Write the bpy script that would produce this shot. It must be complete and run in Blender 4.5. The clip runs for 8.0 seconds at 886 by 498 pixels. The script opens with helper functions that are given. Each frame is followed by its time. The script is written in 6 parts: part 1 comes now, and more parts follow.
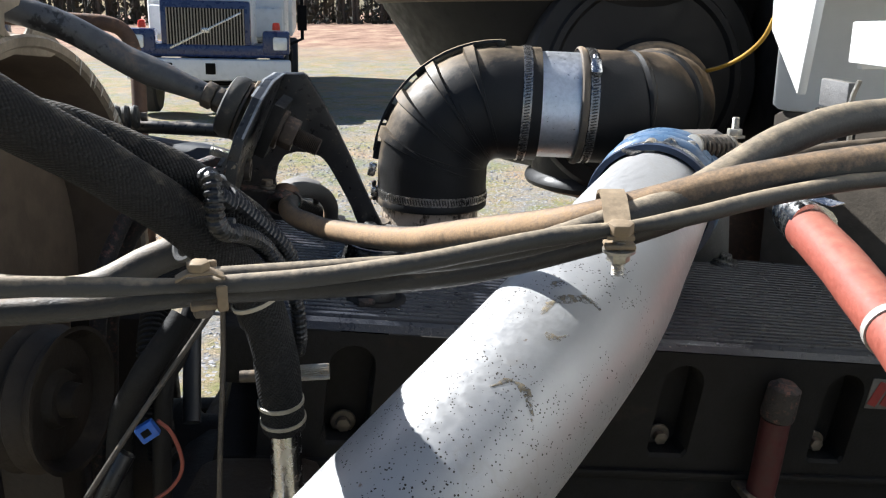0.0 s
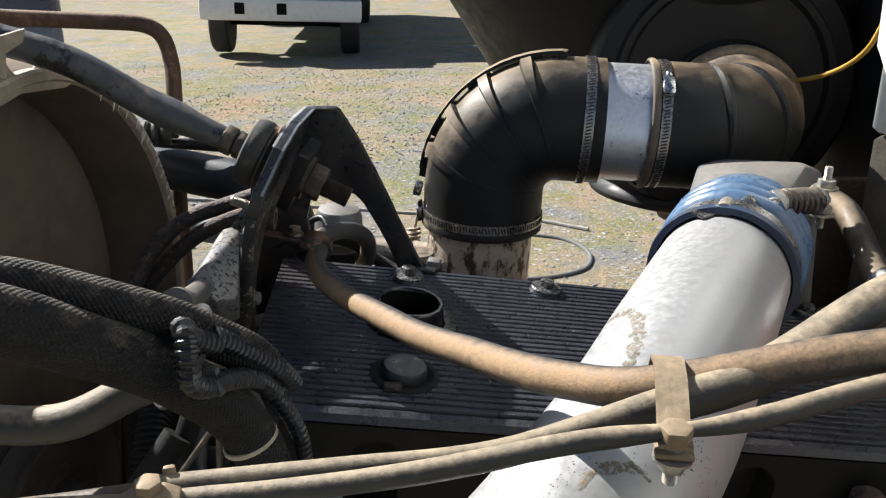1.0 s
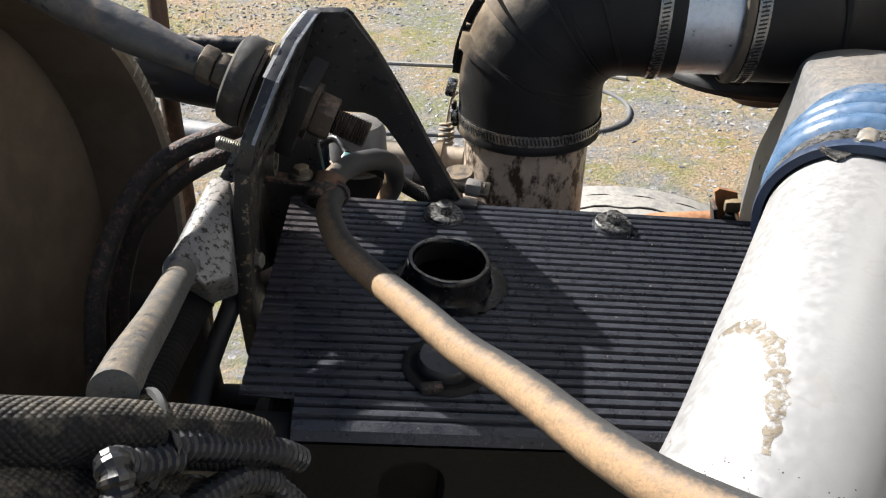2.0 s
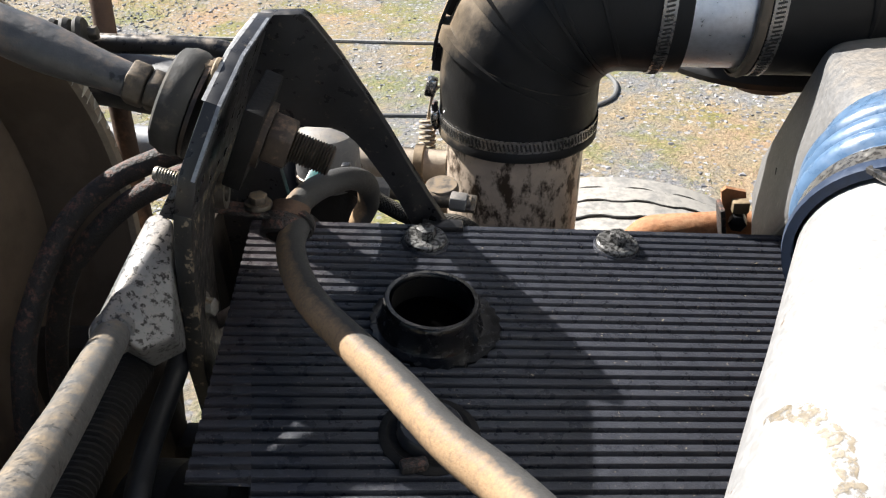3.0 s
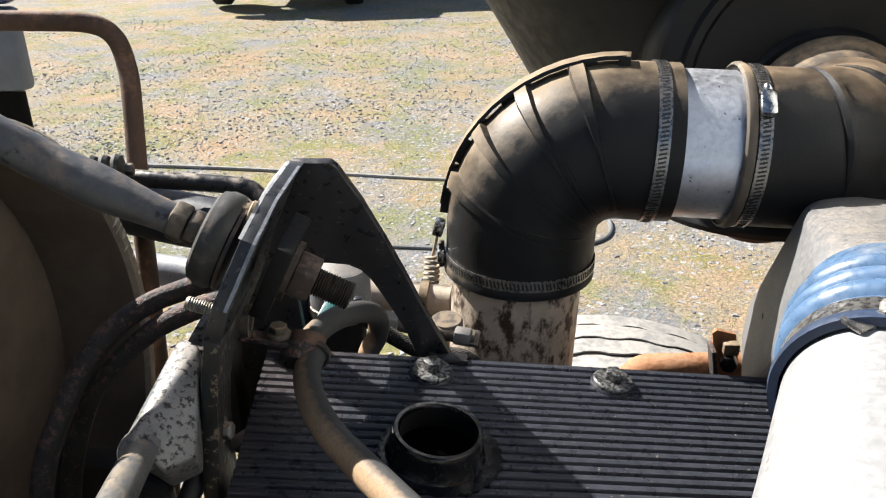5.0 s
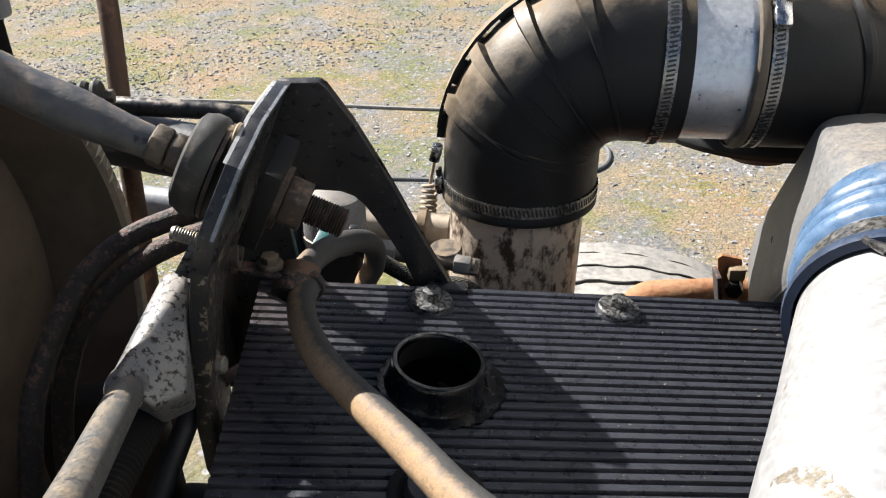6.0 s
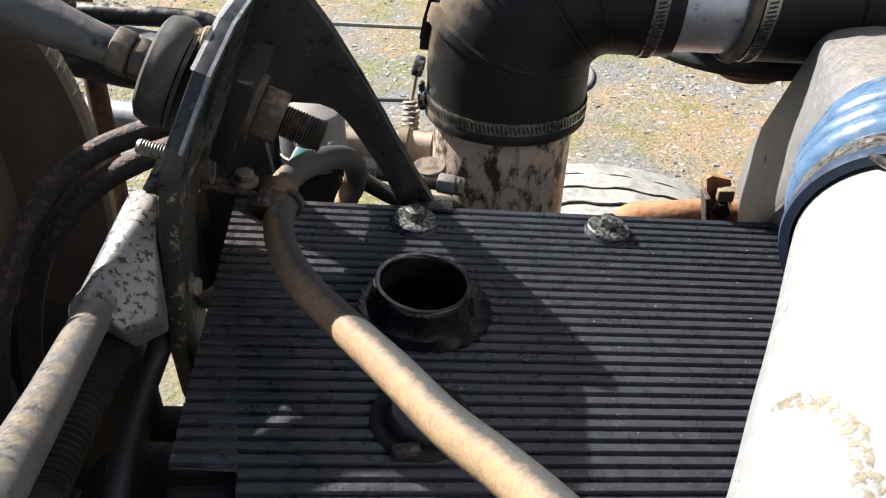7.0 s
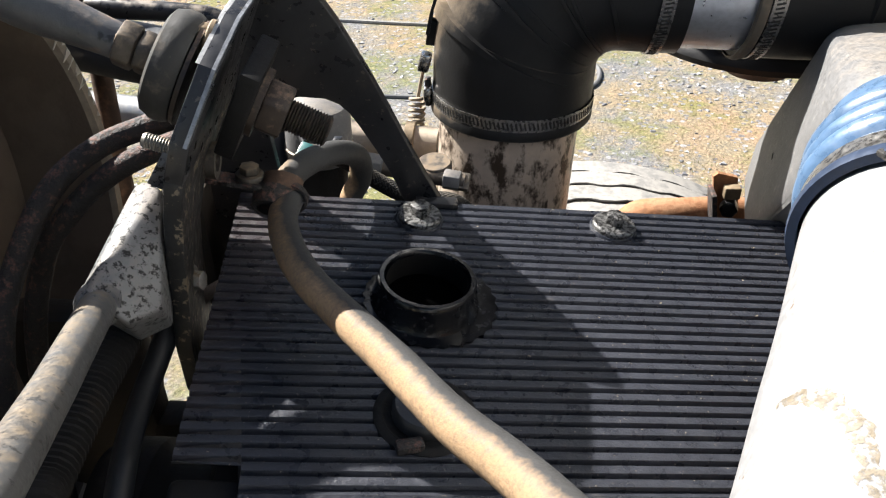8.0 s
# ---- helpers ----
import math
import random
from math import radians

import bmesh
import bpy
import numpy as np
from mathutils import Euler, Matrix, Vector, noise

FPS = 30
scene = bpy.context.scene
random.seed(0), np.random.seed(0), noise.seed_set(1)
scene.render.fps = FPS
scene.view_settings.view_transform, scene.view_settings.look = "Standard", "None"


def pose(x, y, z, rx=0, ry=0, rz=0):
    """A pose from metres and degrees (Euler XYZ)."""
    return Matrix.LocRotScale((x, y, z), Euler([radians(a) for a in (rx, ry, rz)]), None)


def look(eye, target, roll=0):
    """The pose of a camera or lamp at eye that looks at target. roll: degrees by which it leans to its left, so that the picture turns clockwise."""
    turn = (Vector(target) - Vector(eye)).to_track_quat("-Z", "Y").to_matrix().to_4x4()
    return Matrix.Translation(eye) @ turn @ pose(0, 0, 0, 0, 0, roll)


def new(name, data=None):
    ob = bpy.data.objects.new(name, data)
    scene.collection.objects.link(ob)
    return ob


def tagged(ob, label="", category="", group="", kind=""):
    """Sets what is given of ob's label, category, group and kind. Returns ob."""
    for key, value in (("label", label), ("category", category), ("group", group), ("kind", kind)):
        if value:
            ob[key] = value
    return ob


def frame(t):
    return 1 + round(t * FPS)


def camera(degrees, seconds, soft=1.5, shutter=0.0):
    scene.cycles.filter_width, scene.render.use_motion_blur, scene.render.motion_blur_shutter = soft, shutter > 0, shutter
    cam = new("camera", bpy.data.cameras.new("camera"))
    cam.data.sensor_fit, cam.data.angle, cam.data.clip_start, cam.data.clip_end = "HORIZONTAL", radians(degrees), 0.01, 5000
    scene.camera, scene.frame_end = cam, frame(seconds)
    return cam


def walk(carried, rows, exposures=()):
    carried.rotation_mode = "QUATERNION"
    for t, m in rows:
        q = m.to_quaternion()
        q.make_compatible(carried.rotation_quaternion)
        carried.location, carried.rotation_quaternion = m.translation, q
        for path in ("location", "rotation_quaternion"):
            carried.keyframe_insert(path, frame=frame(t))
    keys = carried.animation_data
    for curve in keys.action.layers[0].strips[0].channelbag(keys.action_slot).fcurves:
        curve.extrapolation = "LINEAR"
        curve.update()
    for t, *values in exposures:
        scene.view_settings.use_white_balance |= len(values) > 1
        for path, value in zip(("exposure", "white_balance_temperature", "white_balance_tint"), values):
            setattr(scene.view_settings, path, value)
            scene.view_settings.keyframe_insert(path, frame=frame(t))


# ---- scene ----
cam = camera(56.2, 8.0, soft=1.2)
PATH = [
    (0, (0.002, 0.017, 1.839), (-0.001, 1.94, 1.287), -0.2),
    (0.5, (0.018, 0.088, 1.888), (-0.106, 1.991, 1.287), -0.1),
    (1, (0.027, 0.145, 1.93), (-0.14, 2.014, 1.238), -0.3),
    (1.5, (0.008, 0.221, 1.96), (-0.199, 2.016, 1.104), -1.2),
    (1.7, (0.002, 0.269, 1.953), (-0.227, 2.019, 1.012), -2.1),
    (2.8, (-0.009, 0.439, 1.938), (-0.211, 2.104, 0.848), -3.8),
    (3, (-0.01, 0.44, 1.935), (-0.205, 2.11, 0.852), -3.6),
    (3.5, (-0.011, 0.438, 1.933), (-0.181, 2.131, 0.882), -2.5),
    (4, (-0.012, 0.432, 1.936), (-0.171, 2.175, 0.969), -1.4),
    (4.5, (-0.017, 0.406, 1.959), (-0.177, 2.216, 1.122), -0.8),
    (4.7, (-0.016, 0.402, 1.96), (-0.187, 2.224, 1.154), -1.0),
    (5.8, (-0.016, 0.409, 1.957), (-0.204, 2.19, 1.068), -2.1),
    (6, (-0.02, 0.427, 1.942), (-0.196, 2.176, 0.989), -2.3),
    (6.5, (-0.022, 0.451, 1.927), (-0.158, 2.122, 0.838), -1.9),
    (7, (-0.026, 0.449, 1.925), (-0.15, 2.106, 0.812), -1.4),
    (7.5, (-0.025, 0.448, 1.926), (-0.157, 2.101, 0.808), -1.5),
    (8, (-0.025, 0.449, 1.923), (-0.164, 2.102, 0.806), -1.4),
]
walk(cam, [(t, look(eye, target, roll)) for t, eye, target, roll in PATH], [(0.0, 1.34, 6000, 9), (0.5, 1.10, 6200, 9), (1.0, 1.10, 6300, 9), (1.7, 1.18, 6400, 10), (2.8, 1.40, 6450, 10), (4.0, 1.52, 6450, 10), (4.5, 1.50, 6450, 10), (6.0, 1.32, 6450, 10), (6.5, 1.44, 6450, 10), (7.0, 1.50, 6450, 10), (8.0, 1.60, 6450, 10)])

# ---- light ----
world = bpy.data.worlds.new("world")
scene.world = world
world.use_nodes = True
wn = world.node_tree
sky = wn.nodes.new("ShaderNodeTexSky")
sky.sky_type = "NISHITA"
sky.sun_disc = False
sky.sun_elevation = radians(40.8)
sky.sun_rotation = radians(303.4)
wn.links.new(sky.outputs["Color"], wn.nodes["Background"].inputs["Color"])
wn.nodes["Background"].inputs["Strength"].default_value = 0.038
sun = new("sun", bpy.data.lights.new("sun", "SUN"))
sun.data.energy, sun.data.angle, sun.data.color = 5.0, radians(0.53), (1.0, 0.962, 0.905)
sun.matrix_world = look((-6.32, 4.17, 6.53), (0, 0, 0))

# ---- materials ----
GROUND = 0.22


def ramp(nt, fac, stops):
    n = nt.nodes.new("ShaderNodeValToRGB")
    els = n.color_ramp.elements
    while len(els) < len(stops):
        els.new(0.5)
    for e, (p, c) in zip(els, stops):
        e.position, e.color = p, (*c, 1) if len(c) == 3 else c
    nt.links.new(fac, n.inputs["Fac"])
    return n.outputs["Color"]


def noise_out(nt, coord, scale, detail=4, rough=0.55, stretch=None):
    n = nt.nodes.new("ShaderNodeTexNoise")
    n.inputs["Scale"].default_value, n.inputs["Detail"].default_value, n.inputs["Roughness"].default_value = scale, detail, rough
    if stretch:
        mp = nt.nodes.new("ShaderNodeMapping")
        mp.inputs["Scale"].default_value = stretch
        nt.links.new(coord, mp.inputs["Vector"])
        coord = mp.outputs["Vector"]
    nt.links.new(coord, n.inputs["Vector"])
    return n.outputs["Fac"]


def mixed(nt, fac, a, b, mode="MIX"):
    n = nt.nodes.new("ShaderNodeMix")
    n.data_type, n.blend_type = "RGBA", mode
    for sock, v in ((n.inputs[0], fac), (n.inputs[6], a), (n.inputs[7], b)):
        if isinstance(v, (int, float)):
            sock.default_value = v
        elif isinstance(v, tuple):
            sock.default_value = (*v, 1)
        else:
            nt.links.new(v, sock)
    return n.outputs[2]


def maths(nt, op, a, b=0.0, clamp=False):
    n = nt.nodes.new("ShaderNodeMath")
    n.operation, n.use_clamp = op, clamp
    for sock, v in zip(n.inputs, (a, b)):
        if isinstance(v, (int, float)):
            sock.default_value = v
        else:
            nt.links.new(v, sock)
    return n.outputs[0]


def stretched(nt, v, gain):
    """Widens a noise value about its middle."""
    n = maths(nt, "MULTIPLY_ADD", v, gain, True)
    n.node.inputs[2].default_value = 0.5 - 0.5 * gain
    return n


def surface(name, base, rough=0.5, metal=0.0, scale=30.0, vary=0.25, dust=None, dust_amount=0.5, spots=None, spot_scale=60.0, spot_cover=0.4,
            bump=0.15, bump_scale=200.0, coat=0.0, dust_up=0.5, spec=0.5, soft=False, dust_way=None, spot_stretch=None, spot_edge=22.0, patch=0.0):
    """base: colour; dust: a second colour that lies in patches (patch: how strong) and on upward faces, or those
    towards dust_way; spots: a third one in small flakes.
    """
    m = bpy.data.materials.new(name)
    m.use_nodes = True
    nt = m.node_tree
    bs = nt.nodes["Principled BSDF"]
    geo = nt.nodes.new("ShaderNodeNewGeometry")
    co = nt.nodes.new("ShaderNodeTexCoord").outputs["Object"]
    big = stretched(nt, noise_out(nt, co, scale * 0.3, 5), 2.2)
    fine = stretched(nt, noise_out(nt, co, scale * 4, 4), 2.2)
    col = mixed(nt, maths(nt, "MULTIPLY", big, 1.0), tuple(c * (1 - vary) for c in base), tuple(min(1, c * (1 + vary)) for c in base))
    col = mixed(nt, 0.35, col, ramp(nt, fine, [(0.3, tuple(c * (1 - vary) for c in base)), (0.7, tuple(min(1, c * (1 + vary)) for c in base))]))
    rgh = maths(nt, "MULTIPLY_ADD", fine, 0.3)
    rgh.node.inputs[2].default_value = rough - 0.15
    met = metal
    if dust:
        sep = nt.nodes.new("ShaderNodeSeparateXYZ")
        nt.links.new(geo.outputs["Normal"], sep.inputs[0])
        up = sep.outputs["Z"]
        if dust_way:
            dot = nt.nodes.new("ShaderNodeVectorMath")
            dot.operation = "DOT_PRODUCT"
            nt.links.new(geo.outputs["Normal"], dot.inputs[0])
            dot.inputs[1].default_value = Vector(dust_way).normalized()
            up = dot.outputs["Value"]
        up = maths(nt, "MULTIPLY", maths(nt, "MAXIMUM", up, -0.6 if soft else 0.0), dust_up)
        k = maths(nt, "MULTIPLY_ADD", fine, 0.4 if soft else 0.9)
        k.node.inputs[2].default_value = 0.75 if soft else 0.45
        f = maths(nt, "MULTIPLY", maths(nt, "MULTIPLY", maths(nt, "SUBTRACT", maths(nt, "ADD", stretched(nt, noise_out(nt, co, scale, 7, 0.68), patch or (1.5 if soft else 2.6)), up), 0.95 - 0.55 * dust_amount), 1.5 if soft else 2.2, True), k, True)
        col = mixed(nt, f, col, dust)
        rgh = maths(nt, "MAXIMUM", rgh, maths(nt, "MULTIPLY", f, 0.9))
        if metal:
            met = maths(nt, "MULTIPLY", maths(nt, "SUBTRACT", 1.0, f), metal)
    if spots:
        sp = noise_out(nt, co, spot_scale, 5, 0.7, spot_stretch)
        f2 = maths(nt, "MULTIPLY", maths(nt, "SUBTRACT", sp, 0.64 - 0.24 * spot_cover), spot_edge, True)
        col = mixed(nt, f2, col, spots)
    bs.inputs["Specular IOR Level"].default_value = spec
    for sock, v in (("Base Color", col), ("Roughness", rgh), ("Metallic", met)):
        if isinstance(v, (int, float)):
            bs.inputs[sock].default_value = v
        else:
            nt.links.new(v, bs.inputs[sock])
    bs.inputs["Coat Weight"].default_value = coat
    if bump:
        b = nt.nodes.new("ShaderNodeBump")
        b.inputs["Strength"].default_value, b.inputs["Distance"].default_value = bump, 0.002
        nt.links.new(noise_out(nt, co, bump_scale, 5, 0.6), b.inputs["Height"])
        nt.links.new(b.outputs["Normal"], bs.inputs["Normal"])
    return m


TAN_METAL = surface("tan_dusty_metal", (0.34, 0.27, 0.19), 0.7, scale=40, vary=0.3, dust=(0.52, 0.42, 0.31), dust_amount=0.55, bump=0.2)
COVER = surface("black_oily_paint", (0.028, 0.030, 0.038), 0.34, scale=22, vary=0.3, dust=(0.062, 0.056, 0.052), dust_amount=0.24, spots=(0.32, 0.27, 0.20), spot_scale=330, spot_cover=-0.02, bump=0.4, bump_scale=420, dust_up=0.0, spec=0.55)
WET_BLACK = surface("wet_oily_black", (0.005, 0.005, 0.006), 0.20, scale=40, vary=0.4, dust=(0.03, 0.022, 0.016), dust_amount=0.15, bump=0.10, bump_scale=160, dust_up=0.0)
COVER_SIDE = surface("black_grimy_casting", (0.0155, 0.015, 0.0148), 0.65, scale=14, vary=0.4, dust=(0.035, 0.027, 0.02), dust_amount=0.3, bump=0.4, bump_scale=200, dust_up=0.1, spec=0.15)
BLACK_PAINT = surface("chipped_black_paint", (0.027, 0.027, 0.029), 0.35, scale=20, vary=0.35, dust=(0.08, 0.062, 0.045), dust_amount=0.28, spots=(0.11, 0.095, 0.075), spot_scale=150, spot_cover=0.10, bump=0.12, dust_up=0.1)
SPECKLED = surface("flaking_black_paint", (0.018, 0.018, 0.018), 0.5, scale=30, vary=0.4, dust=(0.09, 0.06, 0.04), dust_amount=0.3, spots=(0.20, 0.16, 0.11), spot_scale=130, spot_cover=0.30, bump=0.3, dust_up=0.1)
WORN_EDGE = surface("worn_steel_edge", (0.26, 0.27, 0.29), 0.45, 0.4, scale=60, vary=0.4, spots=(0.05, 0.05, 0.052), spot_scale=120, spot_cover=0.35, spot_edge=9.0)
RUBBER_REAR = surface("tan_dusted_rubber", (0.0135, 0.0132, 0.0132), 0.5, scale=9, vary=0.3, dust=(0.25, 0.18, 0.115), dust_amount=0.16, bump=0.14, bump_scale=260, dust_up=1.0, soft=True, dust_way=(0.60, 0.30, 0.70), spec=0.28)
# tan dust, which also paints the side turned to the sun brighter
RUBBER = surface("dusty_rubber_sunward_tint", (0.0135, 0.0132, 0.0132), 0.5, scale=9, vary=0.3, dust=(0.30, 0.225, 0.145), dust_amount=0.10, bump=0.14, bump_scale=260, dust_up=0.95, soft=True, dust_way=(-0.60, 0.20, 0.75), spec=0.28)
BUSHING = surface("dusty_bushing_rubber", (0.03, 0.029, 0.027), 0.7, scale=20, vary=0.3, dust=(0.15, 0.12, 0.09), dust_amount=0.35, bump=0.2, dust_up=0.3)
BRIGHT_ALU = surface("bright_aluminium", (0.72, 0.74, 0.78), 0.4, 0.85, scale=50, vary=0.15, dust=(0.30, 0.22, 0.15), dust_amount=0.12, bump=0.08, dust_up=0.0)
CAST = surface("cast_aluminium", (0.165, 0.163, 0.162), 0.6, 0.3, scale=60, vary=0.2, dust=(0.27, 0.225, 0.175), dust_amount=0.16, spots=(0.27, 0.255, 0.235), spot_scale=110, spot_cover=0.25, bump=0.3, bump_scale=400, dust_up=0.6, soft=True, spot_edge=8.0, patch=1.2)
BLOCK_ALU = surface("stained_aluminium_block", (0.17, 0.17, 0.172), 0.5, 0.3, scale=25, vary=0.2, dust=(0.26, 0.20, 0.14), dust_amount=0.25, spots=(0.010, 0.0095, 0.009), spot_scale=230, spot_cover=0.46, bump=0.2, soft=True, spot_edge=14.0)
CLAMP = surface("stainless_band", (0.32, 0.305, 0.285), 0.30, 0.9, scale=60, vary=0.35, dust=(0.10, 0.075, 0.055), dust_amount=0.42, bump=0.1, dust_up=-0.2)
GREASY = surface("brown_greasy_iron", (0.034, 0.027, 0.021), 0.65, scale=14, vary=0.4, dust=(0.075, 0.055, 0.04), dust_amount=0.35, bump=0.4, bump_scale=200, dust_up=0.1, spec=0.25)
DARK_SLOT = surface("dark_slot", (0.02, 0.018, 0.016), 0.7)
ZINC = surface("zinc_bolt", (0.42, 0.40, 0.36), 0.42, 0.75, scale=90, vary=0.3, dust=(0.24, 0.18, 0.11), dust_amount=0.35, bump=0.15)
PAINTED_BOLT = surface("paint_flaked_bolt", (0.22, 0.217, 0.21), 0.42, 0.5, scale=90, vary=0.3, spots=(0.02, 0.019, 0.018), spot_scale=330, spot_cover=0.78, bump=0.4, spot_edge=10.0)
TUBE_STEEL = surface("stained_riser_steel", (0.54, 0.44, 0.35), 0.42, 0.15, scale=14, vary=0.25, dust=(0.44, 0.24, 0.115), dust_amount=0.60, spots=(0.060, 0.038, 0.024), spot_scale=48, spot_cover=0.62, bump=0.2, dust_up=0.0, spot_stretch=(1, 1, 0.6), spot_edge=10.0, soft=True)
LINE = surface("dusty_hose_line", (0.040, 0.039, 0.037), 0.6, scale=60, vary=0.25, dust=(0.40, 0.315, 0.21), dust_amount=0.2, bump=0.22, bump_scale=500, dust_up=0.8, soft=True, patch=0.9)
DARK_LINE = surface("brown_black_line", (0.022, 0.021, 0.020), 0.55, scale=45, vary=0.3, dust=(0.22, 0.165, 0.11), dust_amount=0.22, bump=0.3, bump_scale=500, dust_up=0.7, soft=True, patch=1.0)
HOSE = surface("sandy_hose", (0.052, 0.051, 0.050), 0.62, scale=120, vary=0.2, dust=(0.37, 0.245, 0.14), dust_amount=0.0, bump=0.2, bump_scale=600, dust_up=1.1, soft=True, dust_way=(-0.62, -0.45, 0.45), spec=0.3, patch=0.9)
DARK_HOSE = surface("dark_grimy_hose", (0.030, 0.026, 0.024), 0.65, scale=150, vary=0.4, dust=(0.19, 0.095, 0.070), dust_amount=0.58, bump=1.0, bump_scale=380, dust_up=0.25)
CLIP = surface("rusty_dusty_clip", (0.22, 0.165, 0.105), 0.7, 0.2, scale=70, vary=0.22, dust=(0.36, 0.27, 0.17), dust_amount=0.4, bump=0.2, soft=True, patch=1.2)
LOOM = surface("corrugated_loom_plastic", (0.012, 0.012, 0.013), 0.36, scale=60, vary=0.3, dust=(0.12, 0.10, 0.08), dust_amount=0.08, bump=0.08, dust_up=0.1)
BLUE = surface("blue_silicone", (0.085, 0.15, 0.25), 0.33, scale=26, vary=0.25, dust=(0.27, 0.25, 0.23), dust_amount=0.62, bump=0.08, dust_up=0.1, soft=True)
BLUE_DARK = surface("dark_blue_silicone_rim", (0.02, 0.035, 0.07), 0.5, scale=40, vary=0.3, bump=0.1)
RUST = surface("brown_rusty_tube", (0.10, 0.06, 0.04), 0.75, 0.2, scale=30, vary=0.4, dust=(0.22, 0.12, 0.07), dust_amount=0.45, bump=0.35)
BARE_STEEL = surface("bare_scraped_steel", (0.46, 0.46, 0.46), 0.5, 0.4, scale=90, vary=0.25, spots=(0.10, 0.085, 0.07), spot_scale=140, spot_cover=0.2, bump=0.2)
RUST_DARK = surface("dark_rusty_steel", (0.055, 0.042, 0.034), 0.55, 0.4, scale=90, vary=0.35, dust=(0.16, 0.105, 0.07), dust_amount=0.35, bump=0.25)
RUST_ORANGE = surface("orange_rust", (0.33, 0.15, 0.07), 0.85, scale=40, vary=0.35, dust=(0.4, 0.22, 0.12), dust_amount=0.4, bump=0.4)
STEEL = surface("grimy_steel", (0.11, 0.095, 0.08), 0.55, 0.6, scale=50, vary=0.35, dust=(0.2, 0.15, 0.1), dust_amount=0.4, bump=0.2)
SHROUD = surface("brown_fibreglass_shroud", (0.16, 0.125, 0.096), 0.8, scale=5, vary=0.35, dust=(0.25, 0.19, 0.14), dust_amount=0.3, bump=0.25, spec=0.15, soft=True)
SHROUD_RIM = surface("tan_scraped_rim", (0.30, 0.25, 0.19), 0.75, scale=20, vary=0.3, dust=(0.50, 0.44, 0.35), dust_amount=0.4, bump=0.3)
WHITE = surface("white_cab_paint", (0.80, 0.80, 0.78), 0.4, scale=6, vary=0.06, dust=(0.48, 0.43, 0.36), dust_amount=0.18, bump=0.05, dust_up=0.15, soft=True)
AIRBOX = surface("black_airbox", (0.011, 0.011, 0.0118), 0.5, scale=10, vary=0.3, dust=(0.02, 0.018, 0.015), dust_amount=0.25, bump=0.15, dust_up=0.2, spec=0.25, soft=True)
AIRBOX_LIP = surface("tan_dusty_lip", (0.10, 0.08, 0.06), 0.75, scale=12, vary=0.3, dust=(0.36, 0.26, 0.16), dust_amount=0.62, dust_up=0.3)
YELLOW = surface("yellow_cable", (0.46, 0.26, 0.03), 0.5, scale=60, vary=0.25, dust=(0.30, 0.22, 0.12), dust_amount=0.4, bump=0.1)
RED = surface("faded_red_hose", (0.27, 0.068, 0.045), 0.6, scale=60, vary=0.22, dust=(0.36, 0.165, 0.11), dust_amount=0.3, bump=0.15, soft=True, patch=1.0)
PLASTIC_BLUE = surface("blue_connector", (0.02, 0.10, 0.42), 0.4)
TEAL = surface("teal_connector", (0.02, 0.12, 0.12), 0.4)
CREAM = surface("cream_band", (0.34, 0.30, 0.23), 0.55, bump=0.05)
NYLON = surface("grey_zip_tie", (0.06, 0.06, 0.058), 0.5, bump=0.05)
TYRE = surface("dusty_grey_tyre", (0.24, 0.235, 0.225), 0.85, scale=20, vary=0.2, dust=(0.38, 0.36, 0.33), dust_amount=0.6, bump=0.3)
BLACK_TYRE = surface("far_tyre", (0.02, 0.02, 0.02), 0.8, scale=10)
GROOVE = surface("tyre_groove", (0.03, 0.028, 0.026), 0.9)
NAVY = surface("navy_truck_paint", (0.02, 0.035, 0.11), 0.3, scale=3, vary=0.15, coat=0.3, bump=0)
TRUCK_WHITE = surface("truck_white_paint", (0.75, 0.76, 0.78), 0.35, scale=3, vary=0.06, bump=0)
GRILLE = surface("grille_bars", (0.30, 0.28, 0.25), 0.4, 0.6, scale=10, bump=0)
DARK = surface("dark_underbody", (0.010, 0.0095, 0.009), 0.85, scale=8, spec=0.08)
LENS = surface("headlamp_lens", (0.72, 0.74, 0.76), 0.12, 0.3, bump=0)
RED_LENS = surface("red_lamp_lens", (0.75, 0.05, 0.02), 0.3, bump=0)
CHROME = surface("dull_chrome", (0.55, 0.55, 0.55), 0.25, 1.0, bump=0)
BARK = surface("pine_bark", (0.10, 0.085, 0.07), 0.9, scale=3, vary=0.4)
LEAF = surface("dark_pine_foliage", (0.06, 0.058, 0.04), 0.8, scale=1, vary=0.4)
LABEL_RED = surface("red_label", (0.20, 0.025, 0.022), 0.5)
LABEL_WHITE = surface("label_white", (0.36, 0.345, 0.32), 0.5)
# the label white again, dimmed in colour for the shaded front wall
LABEL_SHADE = surface("shade_dimmed_label_white", (0.10, 0.096, 0.09), 0.7)


